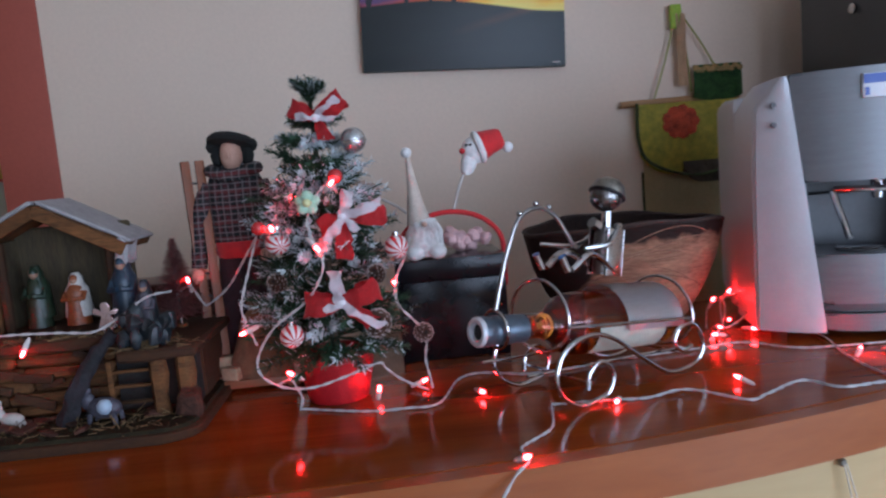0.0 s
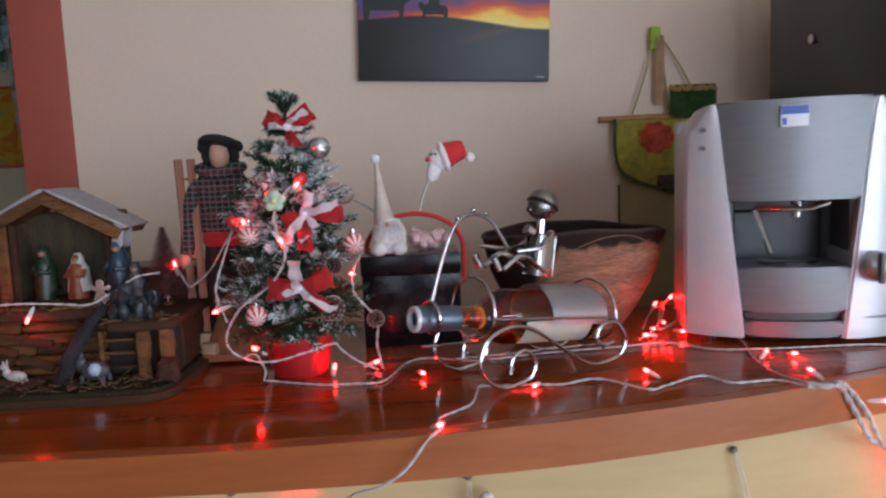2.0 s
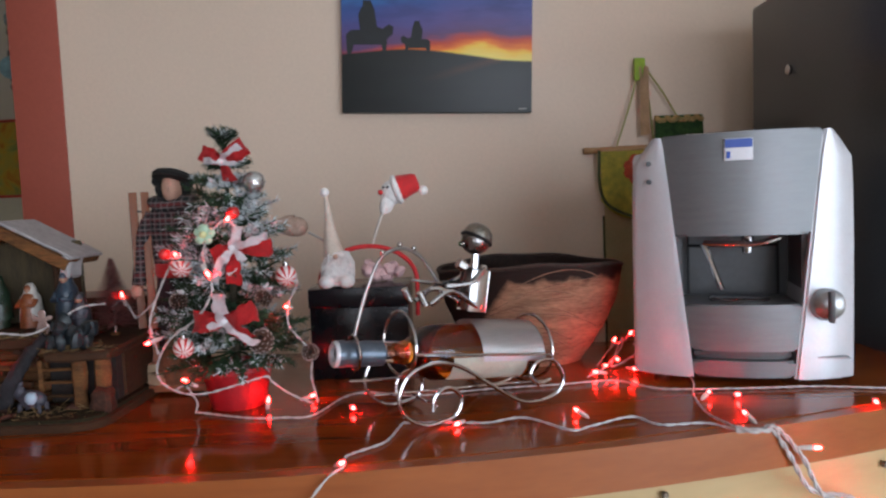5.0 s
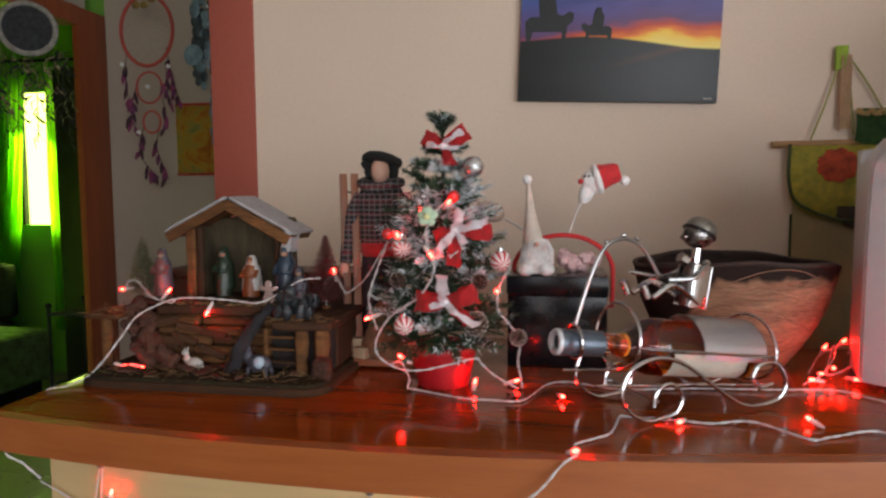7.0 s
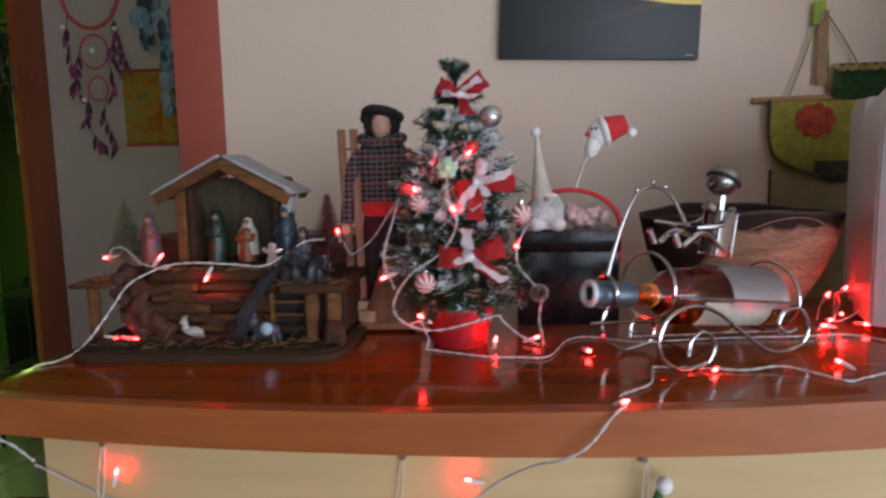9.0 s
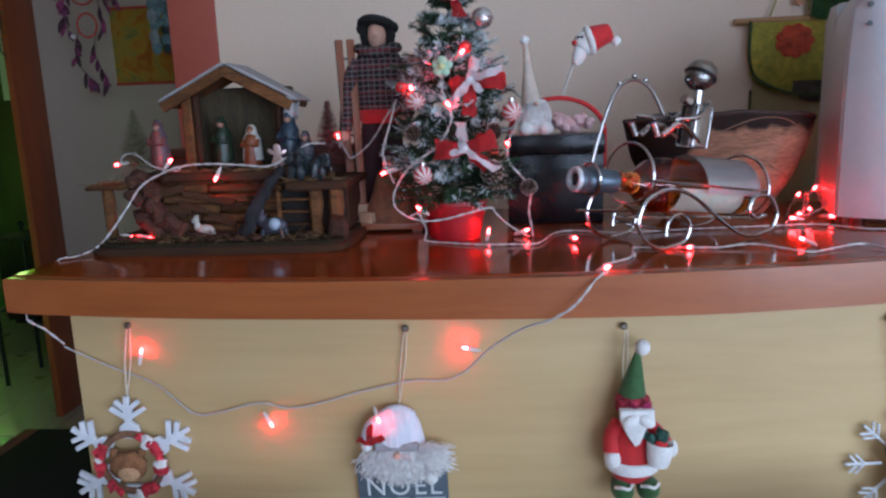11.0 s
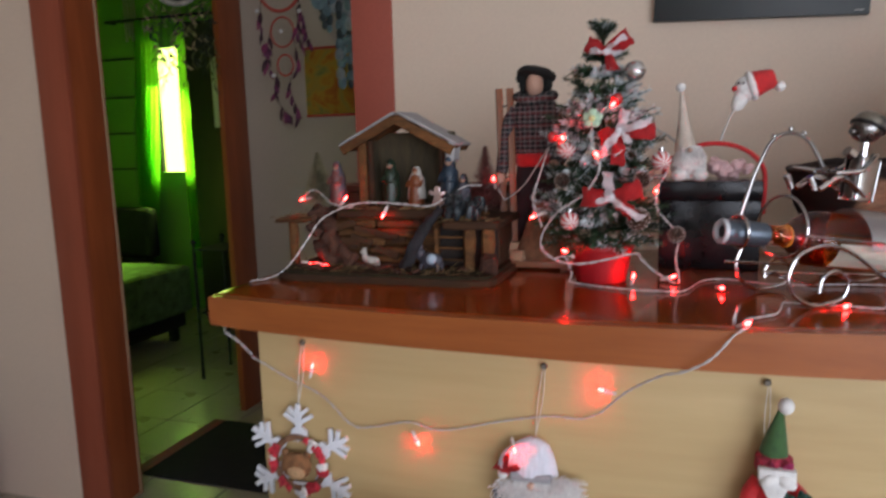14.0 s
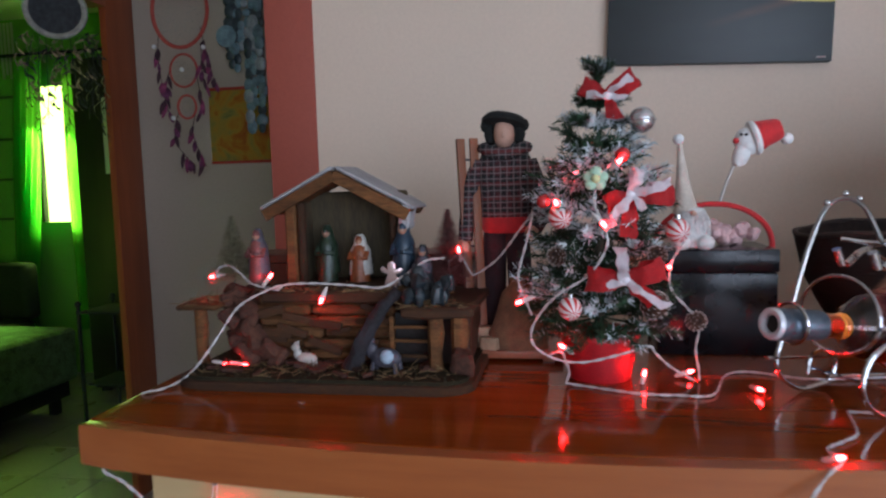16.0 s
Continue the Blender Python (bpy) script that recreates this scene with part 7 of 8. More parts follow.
cable_run([(0.010, 0.84, 1.272), (0.016, 0.842, 1.250), (0.002, 0.848, 1.220), (0.001, 0.845, 1.190), (0.018, 0.842, 1.168), (0.033, 0.838, 1.148), (0.030, 0.842, 1.115), (0.034, 0.846, 1.09), (0.036, 0.85, W)])
cable_run([(-0.288, 0.925, 1.215), (-0.272, 0.93, 1.224), (-0.258, 0.928, 1.202), (-0.248, 0.922, 1.198), (-0.215, 0.905, 1.222), (-0.185, 0.880, 1.26), (-0.165, 0.86, 1.285)])
cable_run([(-0.165, 0.86, 1.285), (-0.172, 0.83, 1.25), (-0.182, 0.815, 1.21), (-0.176, 0.805, 1.19), (-0.165, 0.795, 1.165)])
cable_run([(-0.631, 0.905, 1.199), (-0.620, 0.895, 1.212), (-0.597, 0.885, 1.216), (-0.57, 0.865, 1.206), (-0.545, 0.845, 1.196), (-0.505, 0.832, 1.190), (-0.49, 0.83, 1.197), (-0.45, 0.828, 1.199), (-0.40, 0.83, 1.196), (-0.36, 0.832, 1.193), (-0.335, 0.85, 1.205), (-0.31, 0.875, 1.222), (-0.29, 0.91, 1.222)])
for args in ((-0.031, 0.834, 1.086, 0.2, -0.2, 1), (0.027, 0.861, 1.082, 1, 0.1, 0.3), (0.094, 0.801, 1.079, 0.4, -1, 0.1), (0.234, 0.724, 1.077, -0.6, -1, 0.1), (0.108, 0.604, 1.079, 0.5, -0.6, 0.4), (0.39, 0.752, 1.080, -0.5, 0.6, 0.25),
             (0.58, 0.805, 1.081, 0.7, 0.6, 0.3), (0.617, 0.796, 1.079, 0, -1, 0.25), (0.59, 0.712, 1.081, -0.3, 0.8, 0.4), (0.64, 0.640, 1.062, 1, -0.4, 0.1), (0.77, 0.742, 1.079, -0.4, -1, 0.1),
             (0.517, 1.07, 1.102, 0.3, -0.5, 1), (0.547, 1.075, 1.112, 0.6, -0.5, 1), (0.562, 1.05, 1.104, 1, -0.3, 0.5), (0.478, 0.969, 1.082, 0, -1, 0.2), (0.50, 0.985, 1.088, -0.4, -0.8, 0.3), (0.52, 0.95, 1.08, 0.6, -1, 0.1), (0.455, 0.94, 1.08, -1, -0.2, 0.2),
             (-0.506, 0.676, 0.956, 0.2, 0.1, 1), (-0.062, 0.656, 0.964, -1, -0.1, 0.25), (-0.329, 0.664, 0.855, 0.5, 0, -1), (-0.176, 0.632, 0.876, 0.3, -0.6, -0.5), (0.735, 0.715, 0.962, -1, -0.1, 0.4), (0.742, 0.722, 0.925, -1, 0, -0.3), (0.79, 0.73, 0.915, 0.3, -0.5, -1),
             (-0.637, 0.905, 1.198, -1, -0.1, -0.15), (-0.439, 0.822, 1.177, -0.3, -0.6, -1), (-0.572, 0.812, 1.092, 1, 0.1, -0.25), (-0.552, 0.824, 1.088, 1, 0.3, -0.3), (-0.273, 0.928, 1.232, -0.1, -0.3, 1), (-0.180, 0.799, 1.180, -1, -0.1, -0.35),
             (-0.110, 0.83, 1.333, -1, -0.3, -0.4), (-0.082, 0.768, 1.274, 0.6, -0.5, -0.6), (-0.130, 0.79, 1.129, -0.6, -0.4, 0.5), (-0.001, 0.845, 1.216, -0.2, -0.8, 0.2), (-0.062, 0.80, 1.345, 0.5, -0.6, 0.5), (-0.53, 0.87, 1.203, 0.4, 0.3, 0.6), (-0.135, 0.80, 1.298, -0.3, -0.5, 1)):
    lamp(*args)

# ---------------------------------------------------------------- passage wall ornaments
PURPLE = mat("purple_feather", (0.13, 0.03, 0.09), 0.8, scale=60, vary=0.35)
REDTHREAD = mat("red_wrapped_cord", (0.42, 0.07, 0.05), 0.8, scale=80, vary=0.15)
PALECORD = mat("pale_net_cord", (0.36, 0.33, 0.28), 0.9, scale=80, vary=0.2)


def feather(p, q, w):
    """A soft feather from p to q: a shaft with a tapered, slightly curled vane."""
    p, q = Vector(p), Vector(q)
    mid = (p + q) / 2 + Vector((w * 0.3, -w * 0.5, 0))
    return strip(B(), spline([p, mid, q], 8), lambda t: w * 0.85 * (0.12 + math.sin(math.pi * (0.06 + 0.92 * t)) ** 0.7), lambda t: (0.25 * math.sin(4 * t), -1, 0.1), 0.001)


def net_ring(parent, cx, cz, rx, rz, cord, r=0.006):
    part("hoop", tube(B(), [(cx + rx * math.cos(a), 0, cz + rz * math.sin(a)) for a in (2 * math.pi * i / 40 for i in range(40))], r, 8, True), cord, parent, "wrapped hoop")
    bm = B()
    n = 10
    for k in range(n):
        for f0, f1, da in ((1.0, 0.62, 0.5), (0.62, 0.3, 0.5)):
            for s in (-1, 1):
                a, b = 2 * math.pi * k / n, 2 * math.pi * (k + s * da) / n
                tube(bm, [(cx + rx * f0 * math.cos(a), 0, cz + rz * f0 * math.sin(a)), (cx + rx * f1 * math.cos(b), -0.001, cz + rz * f1 * math.sin(b))], 0.0009, 4)
    part("net", bm, PALECORD, parent, "fine pale netting")


dc = thing("dream_catcher", "red hooped dream catcher with purple feathers hung in the passage", "dream catcher", at=(0, 2.45, 0))
part("hanging_cord", tube(B(), [(-1.575, 0, 2.155), (-1.575, 0, 2.6)], 0.0015, 5), PALECORD, dc)
net_ring(dc, -1.570, 2.015, 0.114, 0.140, REDTHREAD, 0.0075)
net_ring(dc, -1.568, 1.788, 0.056, 0.062, REDTHREAD, 0.0045)
net_ring(dc, -1.562, 1.650, 0.038, 0.044, REDTHREAD, 0.0045)
PLUM = mat("dark_plum_feather", (0.05, 0.018, 0.03), 0.8, scale=60, vary=0.4)
MAUVE = mat("mauve_feather", (0.20, 0.035, 0.10), 0.8, scale=60, vary=0.35)
for a, c in (((-1.572, 0, 1.876), (-1.569, 0, 1.848)), ((-1.566, 0, 1.728), (-1.563, 0, 1.692))):
    part("cord", tube(B(), [a, c], 0.0016, 5), PALECORD, dc)
fe = random.Random(17)
for line, count in (([(-1.663, 1.935), (-1.672, 1.84), (-1.655, 1.70), (-1.632, 1.60)], 9), ([(-1.622, 1.80), (-1.645, 1.74), (-1.640, 1.66)], 4), ([(-1.487, 1.945), (-1.474, 1.868), (-1.452, 1.78), (-1.435, 1.70)], 8),
                    ([(-1.490, 1.86), (-1.492, 1.78), (-1.470, 1.70)], 5), ([(-1.515, 1.77), (-1.50, 1.66), (-1.515, 1.60)], 4), ([(-1.598, 1.63), (-1.620, 1.57), (-1.612, 1.50)], 5), ([(-1.527, 1.63), (-1.545, 1.55), (-1.515, 1.46), (-1.495, 1.42)], 7),
                    ([(-1.612, 1.50), (-1.57, 1.45), (-1.540, 1.425)], 4)):
    path = spline([(x, 0, z) for x, z in line], 6)
    part("thread", tube(B(), path, 0.0016, 5), PLUM, dc)
    for k in range(count):
        p = path[int((0.25 + 0.72 * k / count) * (len(path) - 1))]
        q = p + Vector((fe.uniform(-0.022, 0.026), -0.012, -fe.uniform(0.035, 0.062)))
        part("feather", feather(p, q, fe.uniform(0.012, 0.024)), (PLUM, MAUVE, PURPLE)[k % 3], dc, "purple brown feather")
for x, z in ((-1.474, 1.868), (-1.679, 1.882), (-1.616, 1.609), (-1.568, 1.79)):
    part("bead", ball(B(), (x, -0.012, z), 0.0095, 12), mat("pearly_bead", (0.78, 0.77, 0.75), 0.15, scale=40), dc, "pearly bead")
bm = B()
for k in range(10):
    ball(bm, (-1.575 + 0.04 * math.sin(k * 2.1), -0.006, 2.135 + 0.025 * math.cos(k * 1.7)), 0.014, 8, (1.3, 0.4, 0.8))
part("flower_trim", bm, mat("yellow_brown_trim", (0.30, 0.20, 0.05), 0.9, scale=40, vary=0.3), dc, "yellow dried trim")

chime = thing("shell_chime", "hanging chime of pale blue shells and discs", "wind chime", at=(0.085, 2.72, 0))
TEAL = mat("pale_blue_shell", (0.19, 0.30, 0.34), 0.35, scale=30, vary=0.3)
PEARL = mat("grey_pearl_shell", (0.36, 0.42, 0.45), 0.35, scale=30, vary=0.25)
SLATE = mat("dark_slate_shell", (0.05, 0.075, 0.085), 0.4, scale=30, vary=0.3)
part("hanger", tube(B(), [(-1.60, 0.028, 2.42), (-1.50, 0.028, 2.42)], 0.006, 8), MATS["pale_rod_wood"], chime)
for k, x in enumerate((-1.59, -1.565, -1.54, -1.515, -1.49, -1.46)):
    low = (1.84, 1.80, 1.90, 1.56, 1.66, 1.58)[k]
    part("thread", tube(B(), [(x, 0.0, 2.42), (x, 0, low)], 0.001, 5), PALECORD, chime)
    z = 2.38
    while z > low:
        part("shell", ball(B(), (x + rr.uniform(-.006, .006), rr.uniform(-.008, .004), z), rr.uniform(0.015, 0.027), 10, (1, 0.3, rr.uniform(0.9, 1.6))), rr.choice((TEAL, TEAL, PEARL, SLATE) if k > 1 else (SLATE, SLATE, TEAL)), chime)
        z -= rr.uniform(0.032, 0.052)
bm = lathe(B(), [(0, 0), (0.045, 0), (0.045, 0.004), (0, 0.004)], 24, pose(-1.60, -0.012, 1.965, 90))
part("disc", bm, TEAL, chime, "round teal disc")


def sun_cloth():
    m = bpy.data.materials.new("sun_print_cloth")
    m.use_nodes = True
    t = m.node_tree
    b = t.nodes["Principled BSDF"]
    b.inputs["Roughness"].default_value = 0.85
    tex = t.nodes.new("ShaderNodeTexCoord")
    n = t.nodes.new("ShaderNodeTexNoise")
    n.inputs["Scale"].default_value, n.inputs["Detail"].default_value, n.inputs["Distortion"].default_value = 9, 5, 1.2
    t.links.new(tex.outputs["Object"], n.inputs["Vector"])
    r = t.nodes.new("ShaderNodeValToRGB")
    e = r.color_ramp.elements
    e[0].position, e[0].color = 0.30, (0.46, 0.09, 0.02, 1)
    e[1].position, e[1].color = 0.68, (0.22, 0.30, 0.08, 1)
    for pos, c in ((0.40, (0.62, 0.26, 0.03, 1)), (0.48, (0.66, 0.42, 0.05, 1)), (0.58, (0.50, 0.42, 0.08, 1))):
        k = e.new(pos)
        k.color = c
    t.links.new(n.outputs[0], r.inputs[0])
    t.links.new(r.outputs[0], b.inputs["Base Color"])
    return m


sp = thing("printed_wall_cloth", "orange and yellow printed cloth panel on the passage wall", "wall hanging", at=(-1.45, 2.748, 1.44))
part("cloth", sheet(-0.18, 0.15, 0.012, 0.31, -0.004, 0.003), sun_cloth(), sp)
part("hem", box(B(), -0.18, 0.15, -0.0105, -0.002, 0.0, 0.011, 0.001), mat("red_hem", (0.38, 0.05, 0.025), 0.85), sp, "red lower hem")
part("hem", box(B(), -0.18, 0.15, -0.0105, -0.002, 0.3105, 0.322, 0.001), MATS["red_hem"], sp, "red upper hem")

dg = thing("grey_dream_catcher", "grey woven dream catcher with dried strands in the doorway", "dream catcher", at=(-1.93, 2.235, 0), rz=-52)
part("disc", lathe(B(), [(0, -0.003), (0.084, -0.003), (0.084, 0.003), (0, 0.003)], 30, pose(0, 0, 1.99, 0, 90)), mat("grey_mesh", (0.03, 0.033, 0.035), 0.9, scale=60, vary=0.4), dg, "grey woven disc")
part("rim", tube(B(), [(0, 0.094 * math.cos(a), 1.99 + 0.094 * math.sin(a)) for a in (2 * math.pi * i / 40 for i in range(40))], 0.011, 8, True), mat("pale_wrapped_rim", (0.26, 0.25, 0.21), 0.9, scale=60, vary=0.25), dg, "pale wrapped rim")
part("cord", tube(B(), [(0, 0, 2.09), (-0.024, -0.032, 2.36)], 0.002, 5), PALECORD, dg)
DRY = mat("dried_leaf_strand", (0.20, 0.19, 0.07), 0.9, scale=50, vary=0.5)
TAN = mat("tan_dried_petal", (0.36, 0.26, 0.15), 0.9, scale=50, vary=0.4)
DARKLEAF = mat("dark_dried_leaf", (0.030, 0.032, 0.020), 0.9, scale=50, vary=0.5)
lf = random.Random(41)
for k in range(120):
    y = lf.uniform(-0.13, 0.15)
    z = 1.915 - 0.02 * (abs(y) < 0.06) - lf.random() ** 1.3 * 0.24
    q = (lf.uniform(-0.015, 0.02), y + lf.uniform(-0.028, 0.028), z - lf.uniform(0.02, 0.05))
    part("dry_leaf", feather((lf.uniform(-0.01, 0.02), y, z), q, lf.uniform(0.014, 0.030)), lf.choice((DRY, DRY, TAN, TAN, DARKLEAF) if y < 0.09 else (DARKLEAF, DARKLEAF, DRY)), dg)
for y, low, n in ((-0.095, 1.66, 4), (-0.07, 1.545, 6), (-0.045, 1.60, 3), (0.015, 1.56, 4), (0.05, 1.70, 3), (0.095, 1.62, 5), (0.125, 1.55, 6), (0.14, 1.64, 5)):
    path = spline([(0, y * 0.8, 1.90), (0.004, y + 0.006 * math.sin(y * 90), (1.90 + low) / 2), (0.0, y * 1.05, low)], 6)
    part("strand", tube(B(), path, 0.0014, 5), DARKLEAF, dg)
    for k in range(n):
        p = path[-1 - k] if k else path[-2]
        q = p + Vector((lf.uniform(-0.01, 0.01), lf.choice((-1, 1)) * lf.uniform(0.006, 0.022), -lf.uniform(0.035, 0.06)))
        part("dry_leaf", feather(p, q, lf.uniform(0.012, 0.022)), DARKLEAF if k < 4 else DRY, dg)

# ---------------------------------------------------------------- bedroom
GLOW = bpy.data.materials.new("bright_outdoors")
GLOW.use_nodes = True
gnt = GLOW.node_tree
gnt.nodes["Principled BSDF"].inputs["Base Color"].default_value = (0, 0, 0, 1)
gnt.nodes["Principled BSDF"].inputs["Emission Color"].default_value = (0.78, 1.0, 0.20, 1)
gnt.nodes["Principled BSDF"].inputs["Emission Strength"].default_value = 4.5
setting("backdrop", box(B(), -4.6, -2.9, 5.15, 5.2, 0.4, 2.6), GLOW, "bright hazy daylight outside the bedroom window", "backdrop")
area_lamp("daylight_bedroom", look((-3.73, 4.43, 1.65), (-3.95, 2.6, 0.5)), 0.37, 0.95, 23.0, (0.58, 1.0, 0.12)).data.spread = radians(74)
win = thing("window_1", "tall narrow bright bedroom window with a dark frame", "window", at=(-3.73, 4.48, 0), kind="structure")
for x0, x1, z0, z1 in ((-0.218, -0.20, 1.13, 2.12), (0.142, 0.158, 1.13, 2.12)):
    part("window_frame", box(B(), x0, x1, -0.03, 0.02, z0, z1, 0.003), BLACKMETAL, win)
CURTAIN = bpy.data.materials.new("green_curtain_cloth")
CURTAIN.use_nodes = True
cb = CURTAIN.node_tree.nodes["Principled BSDF"]
cb.inputs["Base Color"].default_value, cb.inputs["Roughness"].default_value = (0.20, 0.46, 0.03, 1), 0.9
tl = CURTAIN.node_tree.nodes.new("ShaderNodeBsdfTranslucent")
tl.inputs[0].default_value = (0.42, 0.85, 0.05, 1)
ms = CURTAIN.node_tree.nodes.new("ShaderNodeMixShader")
ms.inputs[0].default_value = 0.62
CURTAIN.node_tree.links.new(cb.outputs[0], ms.inputs[1])
CURTAIN.node_tree.links.new(tl.outputs[0], ms.inputs[2])
CURTAIN.node_tree.links.new(ms.outputs[0], CURTAIN.node_tree.nodes["Material Output"].inputs[0])


def curtain(x0, x1, y, z0, z1, folds, label, lean0=0.0, lean1=0.0):
    """A hung cloth in upright folds; lean0 and lean1 shift its two edges sideways for each metre of height."""
    bm = B()
    n = folds * 8
    rows = []
    for j in range(13):
        z = z0 + (z1 - z0) * j / 12
        a, c = x0 + lean0 * (z - z0), x1 + lean1 * (z - z0)
        rows.append([bm.verts.new((a + (c - a) * i / n, y + 0.028 * math.sin(2 * math.pi * folds * i / n) * (1 - 0.3 * j / 12) + 0.008 * math.sin(i * 0.9 + j * 0.7), z)) for i in range(n + 1)])
    for a, c in zip(rows, rows[1:]):
        for i in range(n):
            bm.faces.new((a[i], a[i + 1], c[i + 1], c[i]))
    bmesh.ops.solidify(bm, geom=bm.faces[:], thickness=0.002)
    return solo("curtain", bm, CURTAIN, label, "curtain", "bedroom curtains", smooth=80)


curtain(-4.16, -3.97, 4.36, 0.35, 2.32, 5, "bright green curtain swept across the bedroom window's edge", 0.075, 0.10)
curtain(-3.645, -3.44, 4.37, 0.35, 2.32, 3, "green curtain hanging beside the bright window")
rod_ob = solo("curtain_rod", tube(B(), [(-4.3, 4.37, 2.33), (-3.3, 4.37, 2.33)], 0.012, 10), BLACKMETAL, "black metal curtain rod above the window", "curtain rod")
for x in (-4.28, -3.32):
    br = part("bracket", box(B(), x - 0.01, x + 0.01, 4.37, 4.449, 2.32, 2.34, 0.002), BLACKMETAL, rod_ob)
bed = thing("bed", "made bed under a green bedspread", "bed", at=(-3.965, 3.08, 0))
SPREAD = mat("green_bedspread", (0.10, 0.15, 0.06), 0.9, scale=14, vary=0.4, fine=8, bump=0.003)
part("mattress", box(B(), -0.85, 0.83, -0.56, 0.56, 0.22, 0.50, 0.04, seg=3), WHITECLOTH, bed)
bm = box(B(), -0.865, 0.855, -0.585, 0.61, 0.19, 0.522, 0.05, seg=3)
bmesh.ops.delete(bm, geom=[f for f in bm.faces if f.calc_center_median().z < 0.195], context="FACES")
bmesh.ops.subdivide_edges(bm, edges=bm.edges[:], cuts=4, use_grid_fill=True)
for v in bm.verts:
    v.co += noise.noise_vector(v.co * 7) * 0.010
part("bedspread", bm, SPREAD, bed, "green woven bedspread")
part("frame", box(B(), -0.84, 0.82, -0.54, 0.54, 0.10, 0.20, 0.004), BLACKMETAL, bed)
for x in (-0.78, 0.76):
    for y in (-0.48, 0.48):
        part("leg", box(B(), x - 0.025, x + 0.025, y - 0.025, y + 0.025, 0, 0.10), BLACKMETAL, bed)
seatt = thing("armchair", "dark upholstered armchair in the bedroom corner", "armchair", at=(-4.15, 4.02, 0))
DARKUP = mat("dark_upholstery", (0.014, 0.016, 0.018), 0.85, scale=30, vary=0.3, bump=0.001)
part("seat", box(B(), -0.28, 0.28, -0.22, 0.22, 0.2, 0.45, 0.05, seg=3), DARKUP, seatt)
part("backrest", box(B(), -0.30, 0.30, 0.12, 0.26, 0.451, 0.86, 0.06, seg=3), DARKUP, seatt)
for s in (-1, 1):
    part("leg", box(B(), s * 0.22 - 0.02, s * 0.22 + 0.02, -0.18, -0.14, 0, 0.2), BLACKMETAL, seatt)
    part("leg", box(B(), s * 0.22 - 0.02, s * 0.22 + 0.02, 0.14, 0.18, 0, 0.2), BLACKMETAL, seatt)
cab = thing("wardrobe", "tall dark wardrobe beside the bedroom window", "wardrobe", at=(-2.93, 4.20, 0))
DARKCAB = wood("near_black_wood", (0.022, 0.017, 0.013), (0.010, 0.008, 0.006), 0.4, 0.1, 3, 2)
part("body", box(B(), -0.33, 0.33, -0.20, 0.22, 0.03, 2.20, 0.004), DARKCAB, cab)
for s in (-1, 1):
    d_ = part("door", box(B(), 0.165 * s - 0.16, 0.165 * s + 0.16, -0.222, -0.203, 0.06, 2.18, 0.004), DARKCAB, cab)
    part("handle", tube(B(), [(0.03 * s, -0.235, 0.75), (0.03 * s, -0.235, 0.88)], 0.006, 8), STEEL, d_)
for s in (-0.28, 0.28):
    part("foot", box(B(), s - 0.03, s + 0.03, -0.17, 0.19, 0, 0.029), DARKCAB, cab)
rack = thing("metal_side_table", "black metal framed side table in the bedroom", "side table", at=(-2.33, 3.06, 0))
part("top", box(B(), -0.17, 0.17, -0.14, 0.14, 0.742, 0.752, 0.003), DARKUP, rack)
part("shelf", box(B(), -0.15, 0.15, -0.12, 0.12, 0.38, 0.388, 0.002), DARKUP, rack)
for s in (-1, 1):
    for y in (-1, 1):
        part("leg", tube(B(), [(s * 0.16, y * 0.13, 0.0), (s * 0.16, y * 0.13, 0.785)], 0.010, 8), BLACKMETAL, rack)
        part("finial", ball(B(), (s * 0.16, y * 0.13, 0.79), 0.016, 12), BLACKMETAL, rack)
sheet_ob = thing("pinned_paper", "pale grey paper sheet pinned to the wardrobe door", "paper", at=(-2.95, 3.9765, 1.70))
part("page", box(B(), -0.10, 0.10, -0.0015, 0.0, -0.245, 0.24, 0.0006), mat("pale_grey_paper", (0.62, 0.60, 0.58), 0.8, scale=12, vary=0.06), sheet_ob)
part("pin", ball(B(), (0, -0.004, 0.225), 0.005, 10), STEEL, sheet_ob)
for k in range(4):
    bm = sheet(-0.011, 0.011, -0.40 + 0.03 * (k % 2), 0.0, 0.0, 0.002, 3, 8)
    solo("paper_strip", bm, MATS["pale_grey_paper"], "narrow white paper strip hanging on the bedroom wall", "paper strip", "paper strips on the wall", (-4.165 + 0.031 * k, 4.443, 2.58))
for z in (2.05, 1.745, 1.452, 1.16):
    solo("wall_batten", box(B(), -4.84, -4.06, 4.436, 4.449, z - 0.009, z + 0.009, 0.002), mat("dark_green_batten", (0.05, 0.10, 0.02), 0.8, scale=20, vary=0.2), "dark green narrow batten across the bedroom wall", "batten", "battens of the bedroom wall")
rug = thing("door_rug", "black rug with a faded red and grey border in the doorway", "rug", at=(-1.68, 2.12, 0))
RUG = mat("black_woven_rug", (0.012, 0.011, 0.011), 0.95, scale=60, vary=0.4, bump=0.002)
part("field", box(B(), -0.30, 0.33, -0.26, 0.30, 0.0, 0.009, 0.003), RUG, rug)
RUGRED = mat("faded_red_rug_border", (0.16, 0.03, 0.025), 0.95, scale=14, vary=0.5, dark=(0.10, 0.09, 0.08), bump=0.002)
part("border", box(B(), -0.36, -0.3005, -0.26, 0.30, 0.0, 0.009, 0.003), RUGRED, rug, "faded red and grey border")
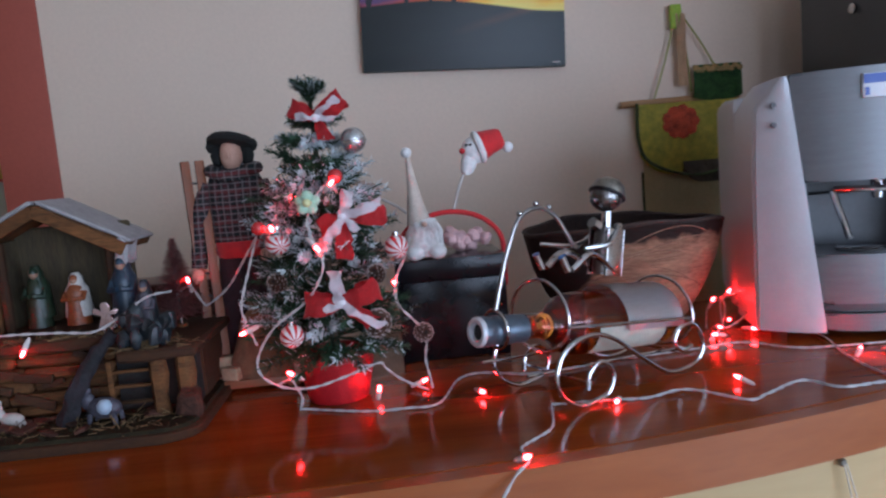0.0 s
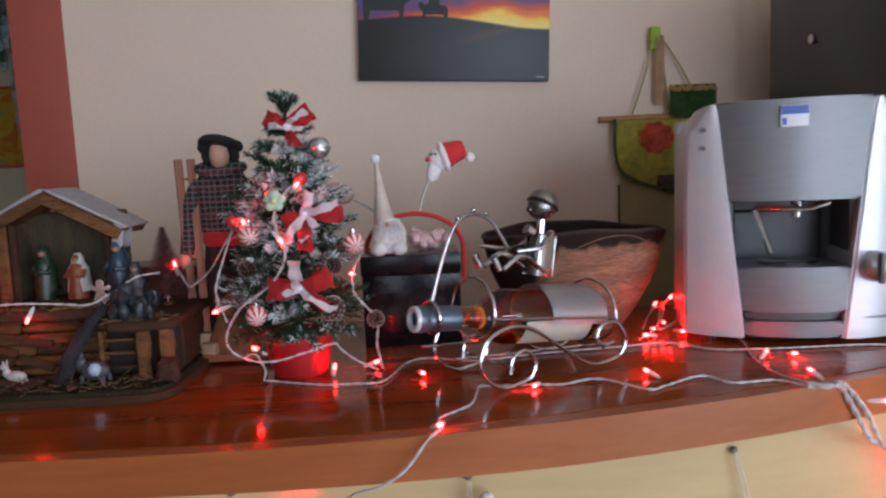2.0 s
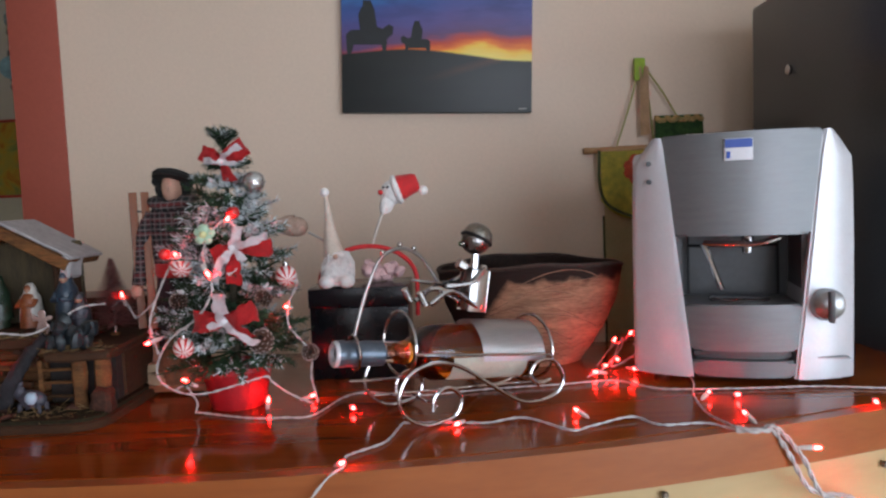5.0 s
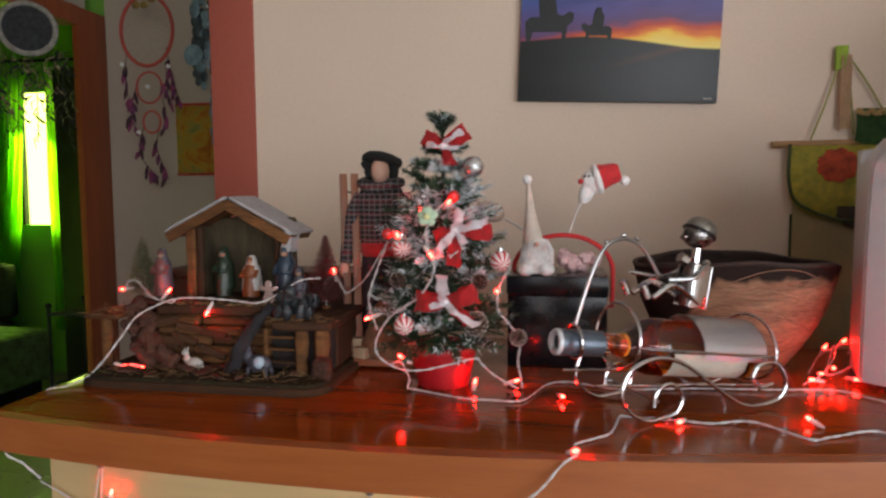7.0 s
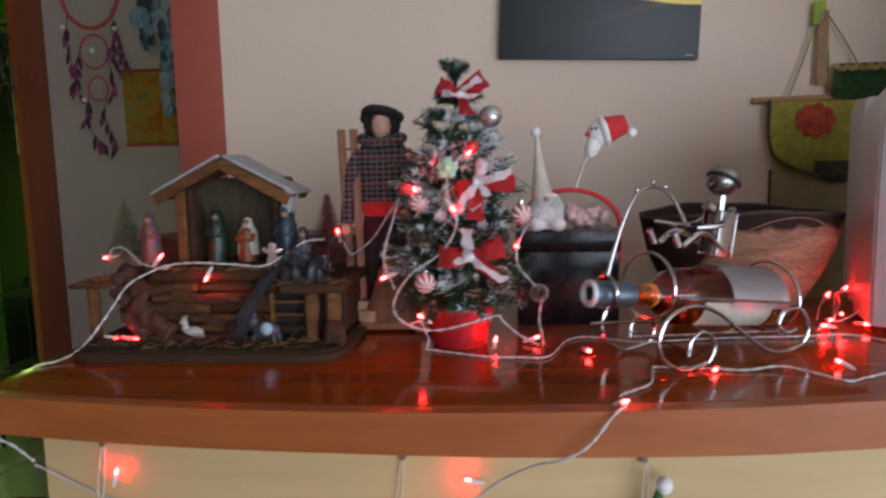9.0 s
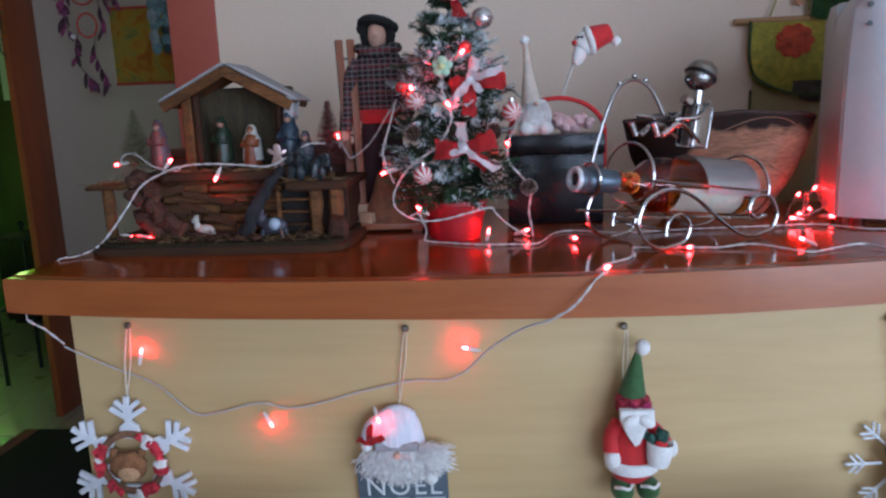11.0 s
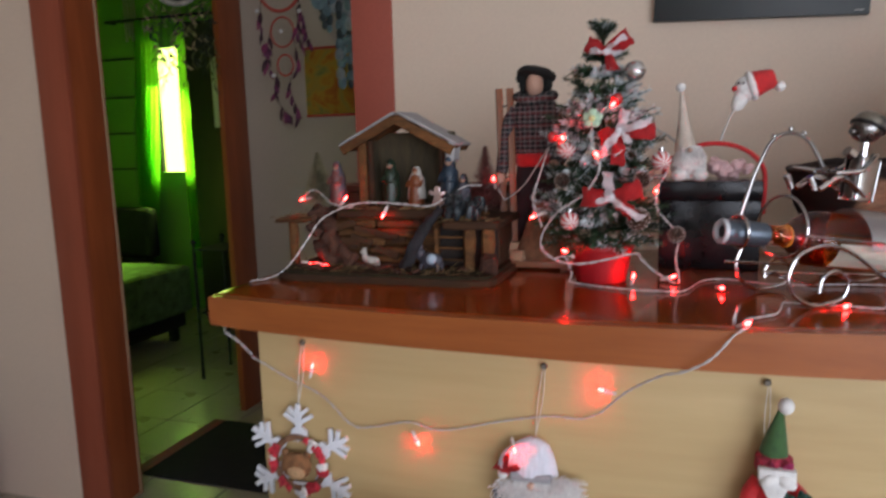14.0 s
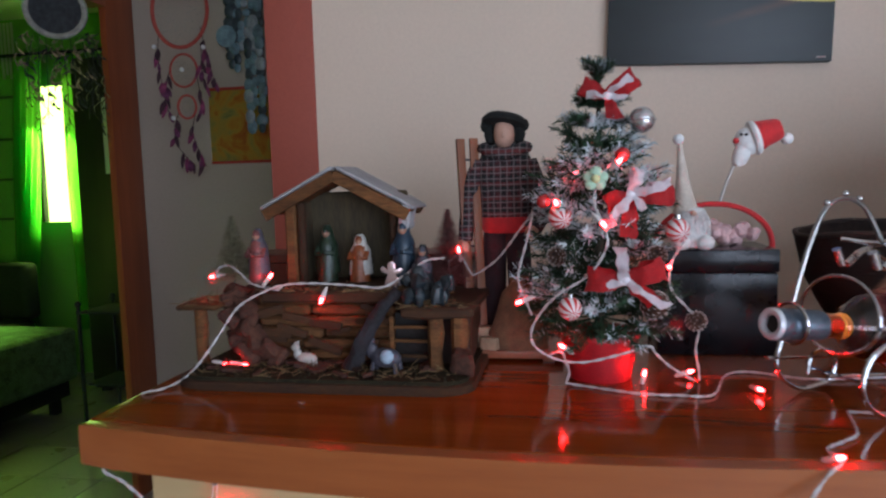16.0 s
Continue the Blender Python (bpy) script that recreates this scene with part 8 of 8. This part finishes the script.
# tin by the wall
tin = thing("patterned_bin", "round red patterned bin with a grey lid by the wall", "bin", at=(-2.47, 1.42, 0))
PATT = mat("red_floral_print", (0.15, 0.02, 0.022), 0.6, scale=24, vary=0.9, fine=3, dark=(0.018, 0.014, 0.018))
part("body", lathe(B(), [(0, 0), (0.14, 0), (0.152, 0.01), (0.157, 0.27), (0.16, 0.28), (0, 0.28)], 32), PATT, tin, "red floral printed side")
part("lid", lathe(B(), [(0, 0.2805), (0.162, 0.2805), (0.162, 0.295), (0.12, 0.315), (0.03, 0.325), (0, 0.325)], 32), mat("grey_plastic_lid", (0.07, 0.07, 0.08), 0.5, scale=20, vary=0.15), tin, "grey rounded lid")
part("handle", tube(B(), spline([(0.02, -0.03, 0.318), (0.08, -0.05, 0.35), (0.13, -0.06, 0.375)], 6), 0.009, 8), BLACKMETAL, tin, "dark angled handle")

bm = lathe(B(), [(0, 0.0), (0.05, 0.0), (0.09, 0.03), (0.115, 0.09), (0.112, 0.16), (0.08, 0.215), (0.03, 0.235), (0, 0.237)], 28, None, 0.06)
solo("round_cushion", bm, mat("olive_grey_cloth", (0.05, 0.048, 0.03), 0.95, scale=20, vary=0.2, bump=0.001), "olive grey rounded cushion resting on the bin", "cushion", at=(-2.535, 1.43, 0.326))

# ---------------------------------------------------------------- floor tiles: single pieces near the doorway, the rest joined
S = 0.35
x0, y0 = -1.575 - 20 * S, 1.32 - 20 * S
floor_ob = bpy.data.objects["floor"]
tile_bm = box(B(), 0.003, S - 0.003, 0.003, S - 0.003, -0.0055, 0.0, 0.0015, None, 1)
tile_mesh = None
rest = []
for i in range(60):
    for j in range(60):
        x, y = x0 + S * i, y0 + S * j
        if not (-4.9 < x + S / 2 < 2.6 and -2.6 < y + S / 2 < 4.45):
            continue
        if -3.3 < x < -0.6 and 0.5 < y < 3.4:
            if tile_mesh is None:
                a = part("tile", tile_bm, TILE, floor_ob, smooth=0)
                tile_mesh = a.data
            else:
                a = new("tile", tile_mesh)
                a.parent = floor_ob
            a.location = (x, y, 0.0)
        else:
            rest.append((x, y))
verts, faces = [], []
for x, y in rest:
    k = len(verts)
    verts += [(x + 0.003, y + 0.003, 0), (x + S - 0.003, y + 0.003, 0), (x + S - 0.003, y + S - 0.003, 0), (x + 0.003, y + S - 0.003, 0),
              (x + 0.003, y + 0.003, -0.0055), (x + S - 0.003, y + 0.003, -0.0055), (x + S - 0.003, y + S - 0.003, -0.0055), (x + 0.003, y + S - 0.003, -0.0055)]
    faces += [(k, k + 1, k + 2, k + 3), (k, k + 4, k + 5, k + 1), (k + 1, k + 5, k + 6, k + 2), (k + 2, k + 6, k + 7, k + 3), (k + 3, k + 7, k + 4, k)]
me = bpy.data.meshes.new("outlying_tiles")
me.from_pydata(verts, [], faces)
me.materials.append(TILE)
ot = new("outlying_tiles", me)
ot.parent = floor_ob
tagged(ot, kind="stuff")
